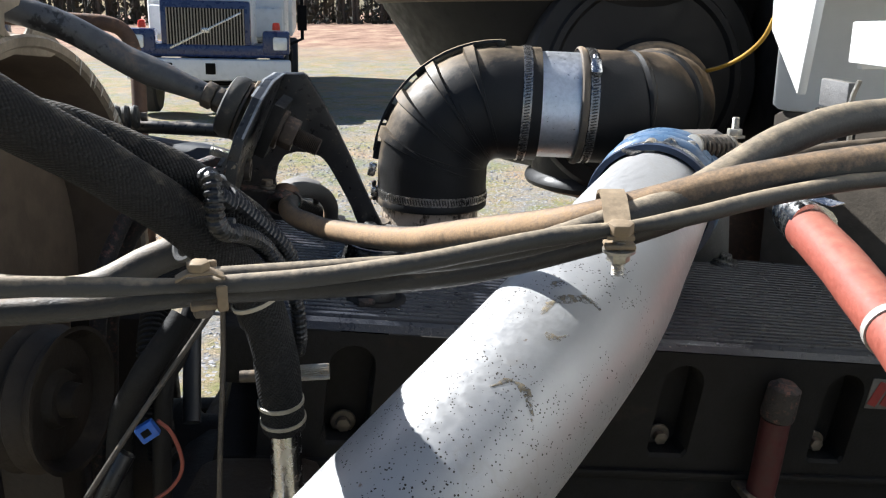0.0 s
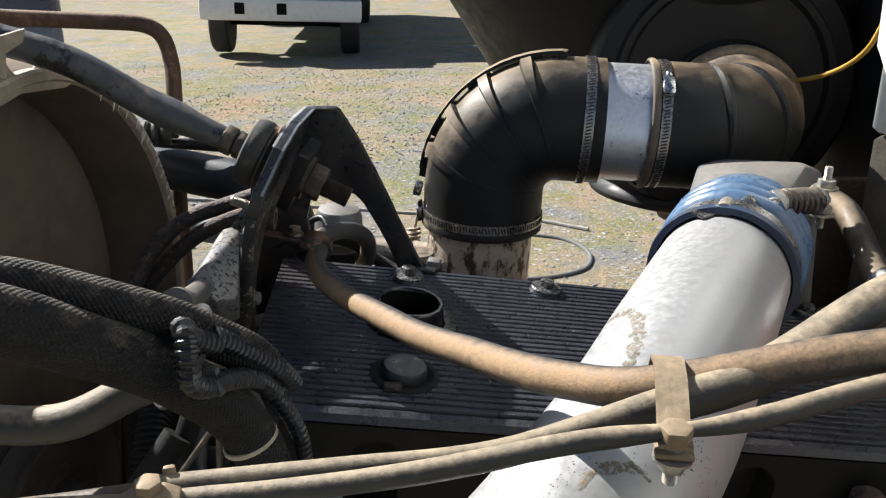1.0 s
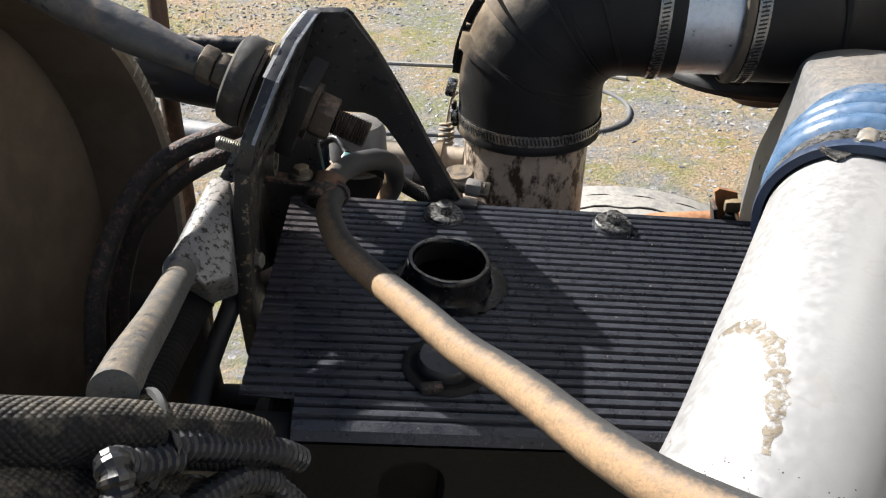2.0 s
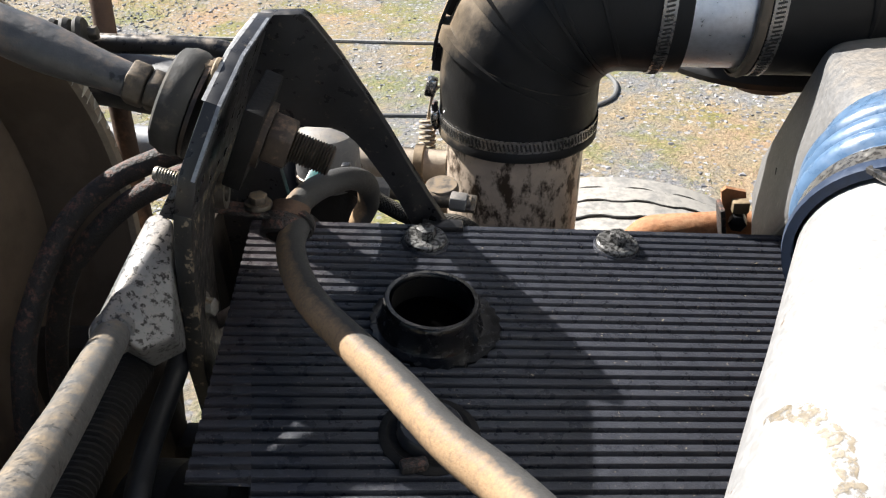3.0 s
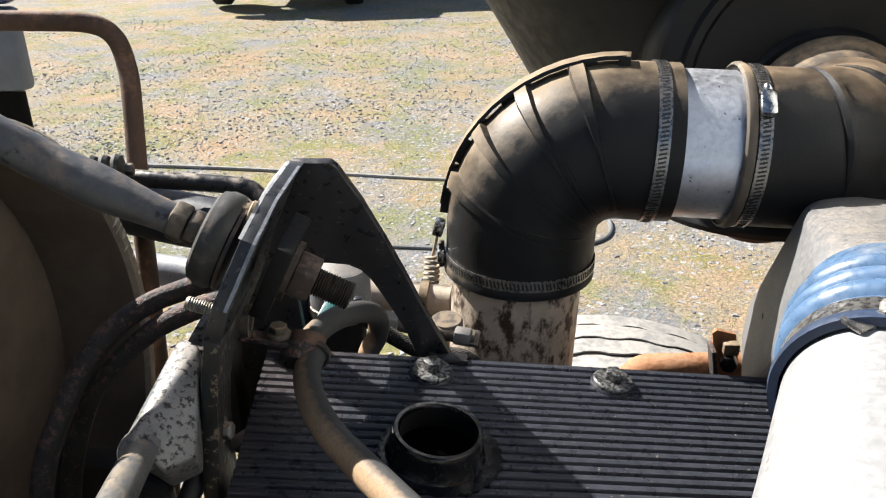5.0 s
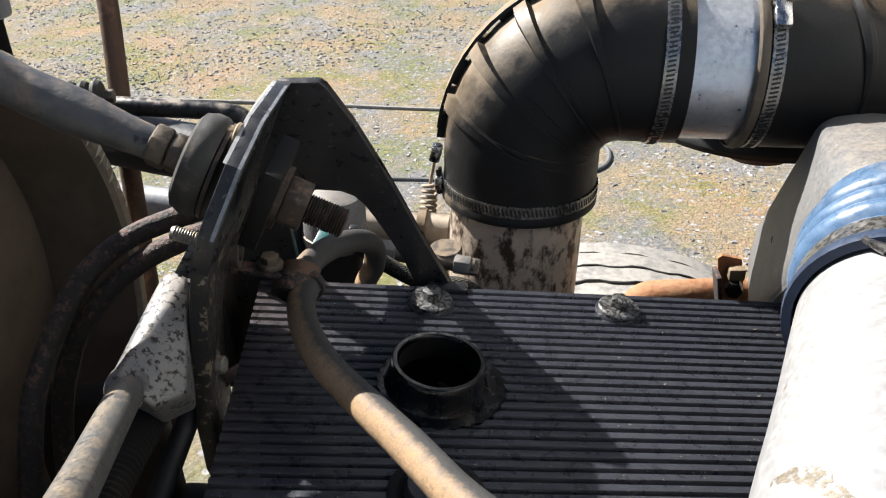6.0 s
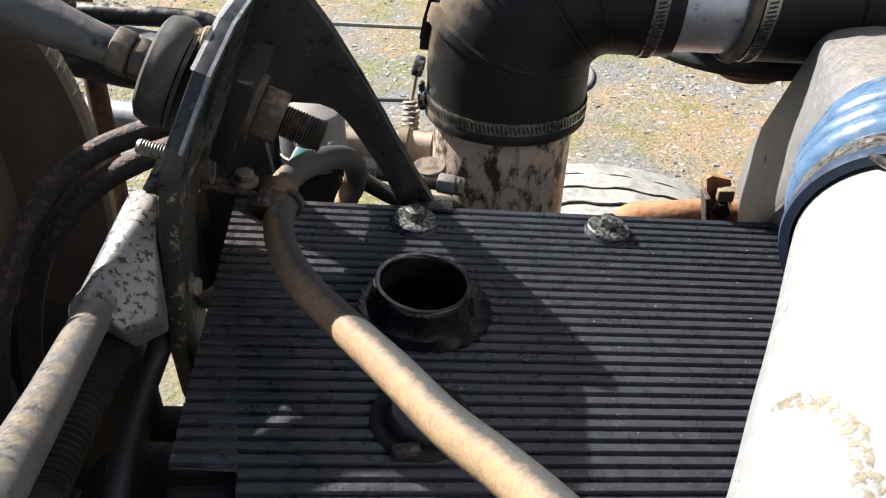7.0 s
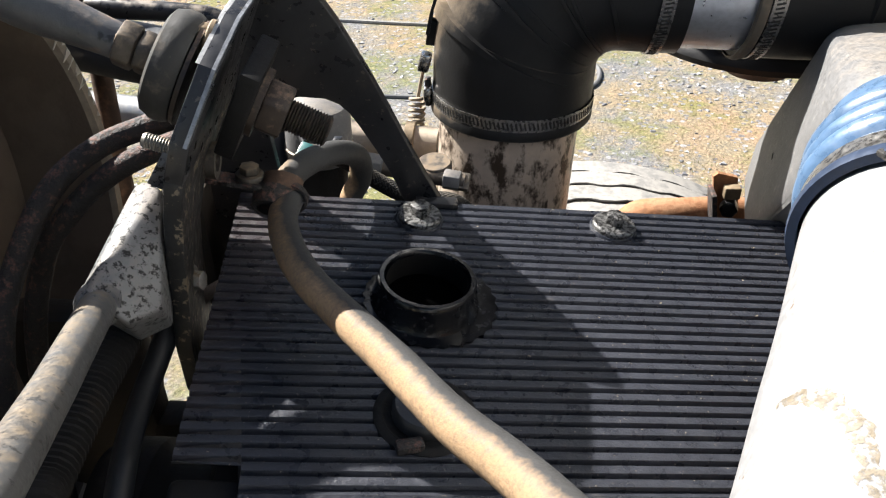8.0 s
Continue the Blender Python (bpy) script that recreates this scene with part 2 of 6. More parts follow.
def weave(name):
    m = surface(name, (0.013, 0.013, 0.0135), 0.7, scale=70, vary=0.4, dust=(0.19, 0.165, 0.13), dust_amount=0.40, bump=0, dust_up=0.55, spec=0.25, soft=True)
    nt = m.node_tree
    uv = nt.nodes.new("ShaderNodeUVMap")
    mp = nt.nodes.new("ShaderNodeMapping")
    mp.inputs["Rotation"].default_value = (0, 0, radians(45))
    nt.links.new(uv.outputs["UV"], mp.inputs["Vector"])
    ck = nt.nodes.new("ShaderNodeTexVoronoi")
    ck.inputs["Scale"].default_value, ck.inputs["Randomness"].default_value = 420.0, 0.15
    nt.links.new(mp.outputs["Vector"], ck.inputs["Vector"])
    b = nt.nodes.new("ShaderNodeBump")
    b.inputs["Strength"].default_value, b.inputs["Distance"].default_value, b.invert = 1.0, 0.0018, True
    nt.links.new(ck.outputs["Distance"], b.inputs["Height"])
    bs = nt.nodes["Principled BSDF"]
    old = bs.inputs["Base Color"].links[0].from_socket
    gap = maths(nt, "MULTIPLY", maths(nt, "SUBTRACT", ck.outputs["Distance"], 0.42), 3.5, True)
    nt.links.new(mixed(nt, maths(nt, "MULTIPLY", gap, 0.85), old, (0.004, 0.004, 0.004)), bs.inputs["Base Color"])
    nt.links.new(b.outputs["Normal"], nt.nodes["Principled BSDF"].inputs["Normal"])
    return m


def front_dirt(m):
    """Rust-brown dirt caked on the end of the cover that faces the fan."""
    nt = m.node_tree
    bs = nt.nodes["Principled BSDF"]
    pos = nt.nodes.new("ShaderNodeNewGeometry").outputs["Position"]
    sep = nt.nodes.new("ShaderNodeSeparateXYZ")
    nt.links.new(pos, sep.inputs[0])
    k = maths(nt, "MULTIPLY", maths(nt, "SUBTRACT", -0.165, sep.outputs["X"]), 14.0)
    k = maths(nt, "ADD", k, maths(nt, "MULTIPLY", maths(nt, "SUBTRACT", sep.outputs["Y"], 0.83), 3.0))
    f = maths(nt, "MULTIPLY", maths(nt, "ADD", k, maths(nt, "SUBTRACT", noise_out(nt, pos, 40, 5, 0.7), 0.55)), 1.6, True)
    old = bs.inputs["Base Color"].links[0].from_socket
    nt.links.new(mixed(nt, maths(nt, "MULTIPLY", f, 0.3), old, (0.06, 0.034, 0.024)), bs.inputs["Base Color"])


front_dirt(COVER)
WOVEN = weave("woven_black_sleeve")


def pipe_metal():
    """Bare aluminium with brown oil stains and black spatter."""
    m = surface("spattered_aluminium_pipe", (0.405, 0.402, 0.40), 0.44, 0.4, scale=40, vary=0.06, bump=0.10, bump_scale=240)
    nt = m.node_tree
    bs = nt.nodes["Principled BSDF"]
    old = bs.inputs["Base Color"].links[0].from_socket
    co = nt.nodes.new("ShaderNodeTexCoord").outputs["Object"]
    vor = nt.nodes.new("ShaderNodeTexVoronoi")
    vor.inputs["Scale"].default_value = 400.0
    nt.links.new(co, vor.inputs["Vector"])
    patch = noise_out(nt, co, 9, 3)
    dots = maths(nt, "MULTIPLY", maths(nt, "LESS_THAN", vor.outputs["Distance"], maths(nt, "MULTIPLY", noise_out(nt, co, 90, 3), 0.42)), maths(nt, "MULTIPLY", maths(nt, "GREATER_THAN", patch, 0.45), maths(nt, "GREATER_THAN", noise_out(nt, co, 140, 2), 0.46)))
    sep = nt.nodes.new("ShaderNodeSeparateXYZ")
    nt.links.new(nt.nodes.new("ShaderNodeNewGeometry").outputs["Position"], sep.inputs[0])
    low = maths(nt, "LESS_THAN", maths(nt, "ADD", sep.outputs["Y"], maths(nt, "MULTIPLY", noise_out(nt, co, 14, 3), 0.16)), 0.68)
    col = mixed(nt, maths(nt, "MULTIPLY", dots, low), old, (0.05, 0.04, 0.03))
    fleck = maths(nt, "MULTIPLY", maths(nt, "SUBTRACT", noise_out(nt, co, 48, 5, 0.7), 0.675), 25.0, True)
    col = mixed(nt, maths(nt, "MULTIPLY", fleck, 0.8), col, (0.22, 0.15, 0.10))
    st = noise_out(nt, co, 17, 3, 0.5)
    ring = maths(nt, "SUBTRACT", 1.0, maths(nt, "MULTIPLY", maths(nt, "ABSOLUTE", maths(nt, "SUBTRACT", st, 0.62)), 55.0), True)
    col = mixed(nt, maths(nt, "MULTIPLY", ring, 0.16), col, (0.30, 0.25, 0.18))
    nt.links.new(col, bs.inputs["Base Color"])
    return m


PIPE = pipe_metal()


def ground_material():
    m = bpy.data.materials.new("gravelly_dry_ground")
    m.use_nodes = True
    nt = m.node_tree
    bs = nt.nodes["Principled BSDF"]
    co = nt.nodes.new("ShaderNodeTexCoord").outputs["Object"]
    soil = ramp(nt, noise_out(nt, co, 1.5, 7, 0.68), [(0.36, (0.32, 0.225, 0.145)), (0.48, (0.265, 0.22, 0.15)), (0.60, (0.20, 0.20, 0.20))])
    green = maths(nt, "MULTIPLY", maths(nt, "SUBTRACT", noise_out(nt, co, 2.1, 8, 0.75), 0.48), 9.0, True)
    col = mixed(nt, maths(nt, "MULTIPLY", green, 0.7), soil, (0.17, 0.185, 0.055))
    straw = maths(nt, "MULTIPLY", maths(nt, "SUBTRACT", noise_out(nt, co, 22, 6, 0.7), 0.55), 8.0, True)
    col = mixed(nt, maths(nt, "MULTIPLY", straw, 0.6), col, (0.47, 0.345, 0.215))
    vor = nt.nodes.new("ShaderNodeTexVoronoi")
    vor.inputs["Scale"].default_value = 24.0
    nt.links.new(co, vor.inputs["Vector"])
    peb = maths(nt, "MULTIPLY", maths(nt, "LESS_THAN", vor.outputs["Distance"], 0.34), maths(nt, "GREATER_THAN", noise_out(nt, co, 1.0, 5, 0.6), 0.46))
    grey = ramp(nt, vor.outputs["Color"], [(0.2, (0.14, 0.14, 0.15)), (0.8, (0.40, 0.40, 0.41))])
    col = mixed(nt, maths(nt, "MULTIPLY", peb, 0.8), col, grey)
    dark = maths(nt, "MULTIPLY", maths(nt, "SUBTRACT", noise_out(nt, co, 34, 4, 0.7), 0.60), 9.0, True)
    col = mixed(nt, maths(nt, "MULTIPLY", dark, 0.35), col, (0.17, 0.15, 0.12))
    grain = noise_out(nt, co, 75, 5, 0.75)
    col = mixed(nt, 1.0, col, ramp(nt, grain, [(0.30, (0.55, 0.55, 0.56)), (0.5, (1.0, 1.0, 1.0)), (0.68, (1.5, 1.45, 1.38))]), "MULTIPLY")
    # far off the gravel gives way to reddish dry grass
    sep = nt.nodes.new("ShaderNodeSeparateXYZ")
    nt.links.new(co, sep.inputs[0])
    far = maths(nt, "MULTIPLY", maths(nt, "SUBTRACT", maths(nt, "ADD", sep.outputs["Y"], maths(nt, "MULTIPLY", noise_out(nt, co, 0.12, 4), 26.0)), 40.0), 0.06, True)
    field = ramp(nt, noise_out(nt, co, 0.6, 7, 0.7, (1, 0.3, 1)), [(0.34, (0.17, 0.10, 0.07)), (0.48, (0.29, 0.18, 0.13)), (0.66, (0.42, 0.30, 0.20))])
    col = mixed(nt, far, col, field)
    nt.links.new(col, bs.inputs["Base Color"])
    bs.inputs["Roughness"].default_value = 0.95
    bs.inputs["Specular IOR Level"].default_value = 0.15
    b = nt.nodes.new("ShaderNodeBump")
    b.inputs["Strength"].default_value, b.inputs["Distance"].default_value = 0.7, 0.03
    nt.links.new(noise_out(nt, co, 26, 6, 0.7), b.inputs["Height"])
    nt.links.new(b.outputs["Normal"], bs.inputs["Normal"])
    return m


SOIL = ground_material()

# ---- mesh tools ----


def thing(name, at, label, category, group="", kind=""):
    ob = new(name)
    ob.empty_display_size = 0.02
    ob.matrix_basis = Matrix.Translation(at)
    return tagged(ob, label, category, group, kind)


def link_mesh(name, bm, mat, smooth=40):
    me = bpy.data.meshes.new(name)
    bm.normal_update()
    bm.to_mesh(me)
    bm.free()
    me.materials.append(mat)
    if smooth:
        me.polygons.foreach_set("use_smooth", [True] * len(me.polygons))
        me.set_sharp_from_angle(angle=radians(smooth))
    return new(name, me)


def part(name, bm, mat, parent, label="", smooth=40):
    ob = link_mesh(name, bm, mat, smooth)
    ob.parent = parent
    m = parent.matrix_basis.copy()
    if parent.parent:
        m = Matrix.Identity(4)
    ob.matrix_parent_inverse = m.inverted()
    return tagged(ob, label)


def solo(name, bm, mat, label, category, group="", kind="", smooth=40):
    return tagged(link_mesh(name, bm, mat, smooth), label, category, group, kind)


def spline(pts, n=8):
    p = [Vector(q) for q in pts]
    q = [2 * p[0] - p[1], *p, 2 * p[-1] - p[-2]]
    out = []
    for i in range(1, len(q) - 2):
        a, b, c, d = q[i - 1:i + 3]
        for k in range(n):
            u = k / n
            out.append(0.5 * (2 * b + (c - a) * u + (2 * a - 5 * b + 4 * c - d) * u * u + (3 * b - a - 3 * c + d) * u ** 3))
    out.append(p[-1].copy())
    return out


def frames_along(path):
    """Turn-free frames along a path: (point, side, up) for each of its points."""
    out, up = [], None
    for i, p in enumerate(path):
        t = (path[min(i + 1, len(path) - 1)] - path[max(i - 1, 0)]).normalized()
        if up is None:
            up = Vector((0, 0, 1)) if abs(t.z) < 0.9 else Vector((0, 1, 0))
        up = (up - t * up.dot(t)).normalized()
        out.append((p, t.cross(up), up))
    return out


def sweep(path, r, seg=14, caps=True, bm=None, flat=1.0, wobble=0.0):
    """A tube along path; r is one radius or one for each point."""
    bm = bm or bmesh.new()
    uv = bm.loops.layers.uv.verify()
    fr = frames_along(path)
    rs = r if isinstance(r, (list, tuple)) else [r] * len(fr)
    rings, dist = [], [0.0]
    for i in range(1, len(path)):
        dist.append(dist[-1] + (path[i] - path[i - 1]).length)
    for (p, s, u), rr in zip(fr, rs):
        ring = []
        for k in range(seg):
            a = 2 * math.pi * k / seg
            w = rr * (1 + wobble * noise.noise(p * 25 + Vector((math.cos(a), math.sin(a), 0)) * 0.7))
            ring.append(bm.verts.new(p + s * math.cos(a) * w + u * math.sin(a) * w * flat))
        rings.append(ring)
    for i in range(len(rings) - 1):
        for k in range(seg):
            f = bm.faces.new((rings[i][k], rings[i][(k + 1) % seg], rings[i + 1][(k + 1) % seg], rings[i + 1][k]))
            rr = rs[i]
            for lo, (a, b) in zip(f.loops, ((k, i), (k + 1, i), (k + 1, i + 1), (k, i + 1))):
                lo[uv].uv = (2 * math.pi * rr * a / seg, dist[b])
    if caps:
        bm.faces.new(rings[0][::-1])
        bm.faces.new(rings[-1])
    bmesh.ops.recalc_face_normals(bm, faces=bm.faces)
    return bm


def axis_matrix(at, way, roll=0.0):
    """Local z along way, origin at at."""
    return Matrix.Translation(at) @ Vector(way).to_track_quat("Z", "Y").to_matrix().to_4x4() @ Matrix.Rotation(roll, 4, "Z")


def lathe(profile, m, seg=32, bm=None, closed=False):
    """Turns (radius, height) pairs about the local z of m."""
    bm = bm or bmesh.new()
    rings = []
    for r, h in profile:
        if r < 1e-6:
            rings.append([bm.verts.new(m @ Vector((0, 0, h)))] * seg)
        else:
            rings.append([bm.verts.new(m @ Vector((r * math.cos(2 * math.pi * k / seg), r * math.sin(2 * math.pi * k / seg), h))) for k in range(seg)])
    pairs = list(zip(rings, rings[1:])) + ([(rings[-1], rings[0])] if closed else [])
    for a, b in pairs:
        for k in range(seg):
            vs = []
            for v in (a[k], a[(k + 1) % seg], b[(k + 1) % seg], b[k]):
                if v not in vs:
                    vs.append(v)
            if len(vs) > 2:
                bm.faces.new(vs)
    bmesh.ops.recalc_face_normals(bm, faces=bm.faces)
    return bm


def block(size, m, bevel=0.0, bm=None, segs=2):
    out = bmesh.new()
    bmesh.ops.create_cube(out, size=1.0)
    for v in out.verts:
        v.co = Vector((v.co.x * size[0], v.co.y * size[1], v.co.z * size[2]))
    if bevel:
        bmesh.ops.bevel(out, geom=out.edges[:], offset=bevel, segments=segs, affect="EDGES", profile=0.5)
    out.transform(m)
    return joined(bm, out)


def joined(bm, other):
    if bm is None:
        return other
    me = bpy.data.meshes.new("scrap")
    other.to_mesh(me)
    other.free()
    bm.from_mesh(me)
    bpy.data.meshes.remove(me)
    return bm


def prism(outline, depth, m, bevel=0.0, bm=None):
    """An outline in the local xy plane of m, thickened along z by depth, centred."""
    out = bmesh.new()
    vs = [out.verts.new((x, y, -depth / 2)) for x, y in outline]
    f = out.faces.new(vs)
    ret = bmesh.ops.extrude_face_region(out, geom=[f])
    for v in ret["geom"]:
        if isinstance(v, bmesh.types.BMVert):
            v.co.z += depth
    bmesh.ops.recalc_face_normals(out, faces=out.faces)
    if bevel:
        bmesh.ops.bevel(out, geom=out.edges[:], offset=bevel, segments=2, affect="EDGES", profile=0.5)
    out.transform(m)
    return joined(bm, out)


def hexagon(r):
    return [(r * math.cos(math.pi * k / 3), r * math.sin(math.pi * k / 3)) for k in range(6)]


def ring_path(m, r, a0, a1, n=24):
    return [m @ Vector((r * math.cos(a0 + (a1 - a0) * k / n), r * math.sin(a0 + (a1 - a0) * k / n), 0)) for k in range(n + 1)]


def cable(name, pts, r, mat, label, category, n=8, seg=12, wobble=0.03, group=""):
    return solo(name, sweep(spline(pts, n), r, seg, wobble=wobble), mat, label, category, group)


def threaded(a, b, r, pitch=0.0018):
    """A threaded rod from a to b."""
    a, b = Vector(a), Vector(b)
    length = (b - a).length
    prof, h = [(0, 0), (r * 0.86, 0)], 0.0
    while h + pitch < length:
        prof += [(r * 0.86, h), (r, h + pitch * 0.5)]
        h += pitch
    prof += [(r * 0.8, length), (0, length)]
    return lathe(prof, axis_matrix(a, b - a), 16)


def coil(a, b, r, wire, turns, seg=8, per=14):
    a, b = Vector(a), Vector(b)
    m = axis_matrix(a, b - a)
    h = (b - a).length
    n = int(turns * per)
    path = [m @ Vector((r * math.cos(2 * math.pi * k / per), r * math.sin(2 * math.pi * k / per), h * k / n)) for k in range(n + 1)]
    return sweep(path, wire, seg)


def worm_clamp(at, way, r, screw_way, parent, name="hose_clamp", label="slotted stainless worm-drive hose clamp", width=0.0125):
    """A clamp band with slots and a screw housing, under parent or on its own."""
    m = axis_matrix(at, way)
    d = m.to_3x3().inverted() @ Vector(screw_way)
    screw_angle = math.atan2(d.y, d.x)
    ob = part(name, lathe([(r, -width / 2), (r + 0.0012, -width / 2), (r + 0.0012, width / 2), (r, width / 2)], m, 56, closed=True), CLAMP, parent, label)
    slots = bmesh.new()
    n = int(2 * math.pi * r / 0.0042)
    for k in range(n):
        a = 2 * math.pi * k / n
        if abs((a - screw_angle + math.pi) % (2 * math.pi) - math.pi) < 0.14:
            continue
        block((0.0009, 0.0018, width * 0.62), m @ Matrix.Rotation(a, 4, "Z") @ Matrix.Translation((r + 0.0010, 0, 0)) @ Matrix.Rotation(radians(14), 4, "X"), 0, slots)
    tagged(part("slot", slots, DARK_SLOT, ob, smooth=0), kind="stuff")
    mm = m @ Matrix.Rotation(screw_angle, 4, "Z") @ Matrix.Translation((r + 0.0055, 0, 0))
    part("screw_housing", block((0.009, 0.026, 0.0155), mm, 0.003), CHROME, ob)
    part("screw_head", lathe([(0, 0), (0.0042, 0), (0.0046, 0.001), (0.0046, 0.006), (0.0038, 0.007), (0, 0.0065)], mm @ Matrix.Translation((0, -0.013, 0)) @ Matrix.Rotation(radians(90), 4, "X"), 12), CHROME, ob)
    return ob


def hex_bolt(at, way, r, parent, name="bolt", mat=None, head=0.008, washer=0.0, washer_t=0.003):
    m = axis_matrix(at, way)
    ob = part(name, prism(hexagon(r), head, m @ Matrix.Translation((0, 0, washer_t + head / 2)), r * 0.1), mat or ZINC, parent)
    if washer:
        part("washer", lathe([(0, 0), (washer, 0), (washer, washer_t * 0.7), (washer * 0.93, washer_t), (r * 0.9, washer_t * 1.1), (0, washer_t * 1.1)], m, 28), mat or ZINC, ob)
    return ob


def slab_mesh(points, way):
    bm = bmesh.new()
    f = bm.faces.new([bm.verts.new(Vector(p)) for p in points])
    ret = bmesh.ops.extrude_face_region(bm, geom=[f])
    for v in ret["geom"]:
        if isinstance(v, bmesh.types.BMVert):
            v.co += Vector(way)
    bmesh.ops.recalc_face_normals(bm, faces=bm.faces)
    return bm


# ---- setting ----
def ground_sheet():
    bm = bmesh.new()
    xs = [-400, -120, -40, -14, -9, -6, -3, 0, 3, 6, 10, 20, 60, 200, 400]
    ys = [-300, -60, -15, -4, 0, 2, 4, 6, 8, 10, 13, 17, 24, 40, 70, 110, 160, 300, 700]
    grid = [[bm.verts.new((x, y, GROUND + (0.02 * noise.noise(Vector((x, y, 0)) * 0.3) if abs(x) < 50 else 0))) for x in xs] for y in ys]
    for j in range(len(ys) - 1):
        for i in range(len(xs) - 1):
            bm.faces.new((grid[j][i], grid[j][i + 1], grid[j + 1][i + 1], grid[j + 1][i]))
    return solo("ground", bm, SOIL, "dry gravelly ground with patches of short green grass", "ground", kind="structure")


ground_sheet()


def scatter_stones():
    rng = random.Random(4)
    verts, faces = [], []
    for _ in range(62000):
        y = 3.0 + 9.5 * rng.random() ** 1.5
        x = -0.8 + (rng.random() - 0.5) * (2.6 + y * 1.15)
        if noise.noise(Vector((x, y, 2)) * 0.9) + 0.5 * noise.noise(Vector((x, y, 7)) * 2.7) + rng.random() * 0.9 < 0.30:
            continue
        r = 0.0065 + 0.018 * rng.random() ** 2.8
        k = len(verts)
        t = rng.random() * 6.28
        for j in range(4):
            a = t + j * 1.5708 + rng.uniform(-0.3, 0.3)
            q = r * rng.uniform(0.7, 1.3)
            verts.append((x + q * math.cos(a), y + q * math.sin(a), GROUND - 0.01))
        for j in range(3):
            a = t + 0.6 + j * 2.094 + rng.uniform(-0.3, 0.3)
            q = r * rng.uniform(0.3, 0.75)
            verts.append((x + q * math.cos(a), y + q * math.sin(a), GROUND + r * rng.uniform(0.22, 0.52)))
        faces += [(k + 4, k + 5, k + 6), (k, k + 1, k + 4), (k + 1, k + 5, k + 4), (k + 1, k + 2, k + 5), (k + 2, k + 6, k + 5), (k + 2, k + 3, k + 6), (k + 3, k + 4, k + 6), (k + 3, k, k + 4)]
    me = bpy.data.meshes.new("gravel")
    me.from_pydata(verts, [], faces)
    m = bpy.data.materials.new("loose_gravel")
    m.use_nodes = True
    nt = m.node_tree
    geo = nt.nodes.new("ShaderNodeNewGeometry")
    col = ramp(nt, geo.outputs["Random Per Island"], [(0.0, (0.12, 0.12, 0.13)), (0.2, (0.20, 0.20, 0.21)), (0.8, (0.33, 0.33, 0.34)), (1.0, (0.52, 0.50, 0.47))])
    nt.links.new(col, nt.nodes["Principled BSDF"].inputs["Base Color"])
    nt.nodes["Principled BSDF"].inputs["Roughness"].default_value = 0.85
    me.materials.append(m)
    tagged(new("gravel", me), "loose grey crushed stone scattered over the ground", "gravel", kind="stuff")


scatter_stones()


def scatter_grass():
    rng = random.Random(9)
    verts, faces = [], []
    for _ in range(26000):
        y = 3.0 + 9.0 * rng.random() ** 1.4
        x = -0.8 + (rng.random() - 0.5) * (2.6 + y * 1.15)
        if noise.noise(Vector((x, y, 11)) * 0.8) + 0.5 * noise.noise(Vector((x, y, 5)) * 3) + rng.random() * 0.7 < 0.45:
            continue
        for _ in range(3):
            a, h, w = rng.random() * 6.28, rng.uniform(0.004, 0.016), 0.0035
            px, py = x + rng.uniform(-0.02, 0.02), y + rng.uniform(-0.02, 0.02)
            lx, ly = rng.uniform(-0.03, 0.03), rng.uniform(-0.03, 0.03)
            k = len(verts)
            verts += [(px - w * math.cos(a), py - w * math.sin(a), GROUND - 0.004), (px + w * math.cos(a), py + w * math.sin(a), GROUND - 0.004), (px + lx, py + ly, GROUND + h)]
            faces.append((k, k + 1, k + 2))
    me = bpy.data.meshes.new("short_grass")
    me.from_pydata(verts, [], faces)
    m = bpy.data.materials.new("grass_and_straw_blades")
    m.use_nodes = True
    nt = m.node_tree
    geo = nt.nodes.new("ShaderNodeNewGeometry")
    col = ramp(nt, geo.outputs["Random Per Island"], [(0.0, (0.13, 0.16, 0.04)), (0.4, (0.23, 0.25, 0.07)), (0.55, (0.38, 0.28, 0.15)), (1.0, (0.55, 0.41, 0.26))])
    nt.links.new(col, nt.nodes["Principled BSDF"].inputs["Base Color"])
    nt.nodes["Principled BSDF"].inputs["Roughness"].default_value = 0.8
    me.materials.append(m)
    tagged(new("short_grass", me), "sparse short green grass and straw on the ground", "grass", kind="stuff")


scatter_grass()


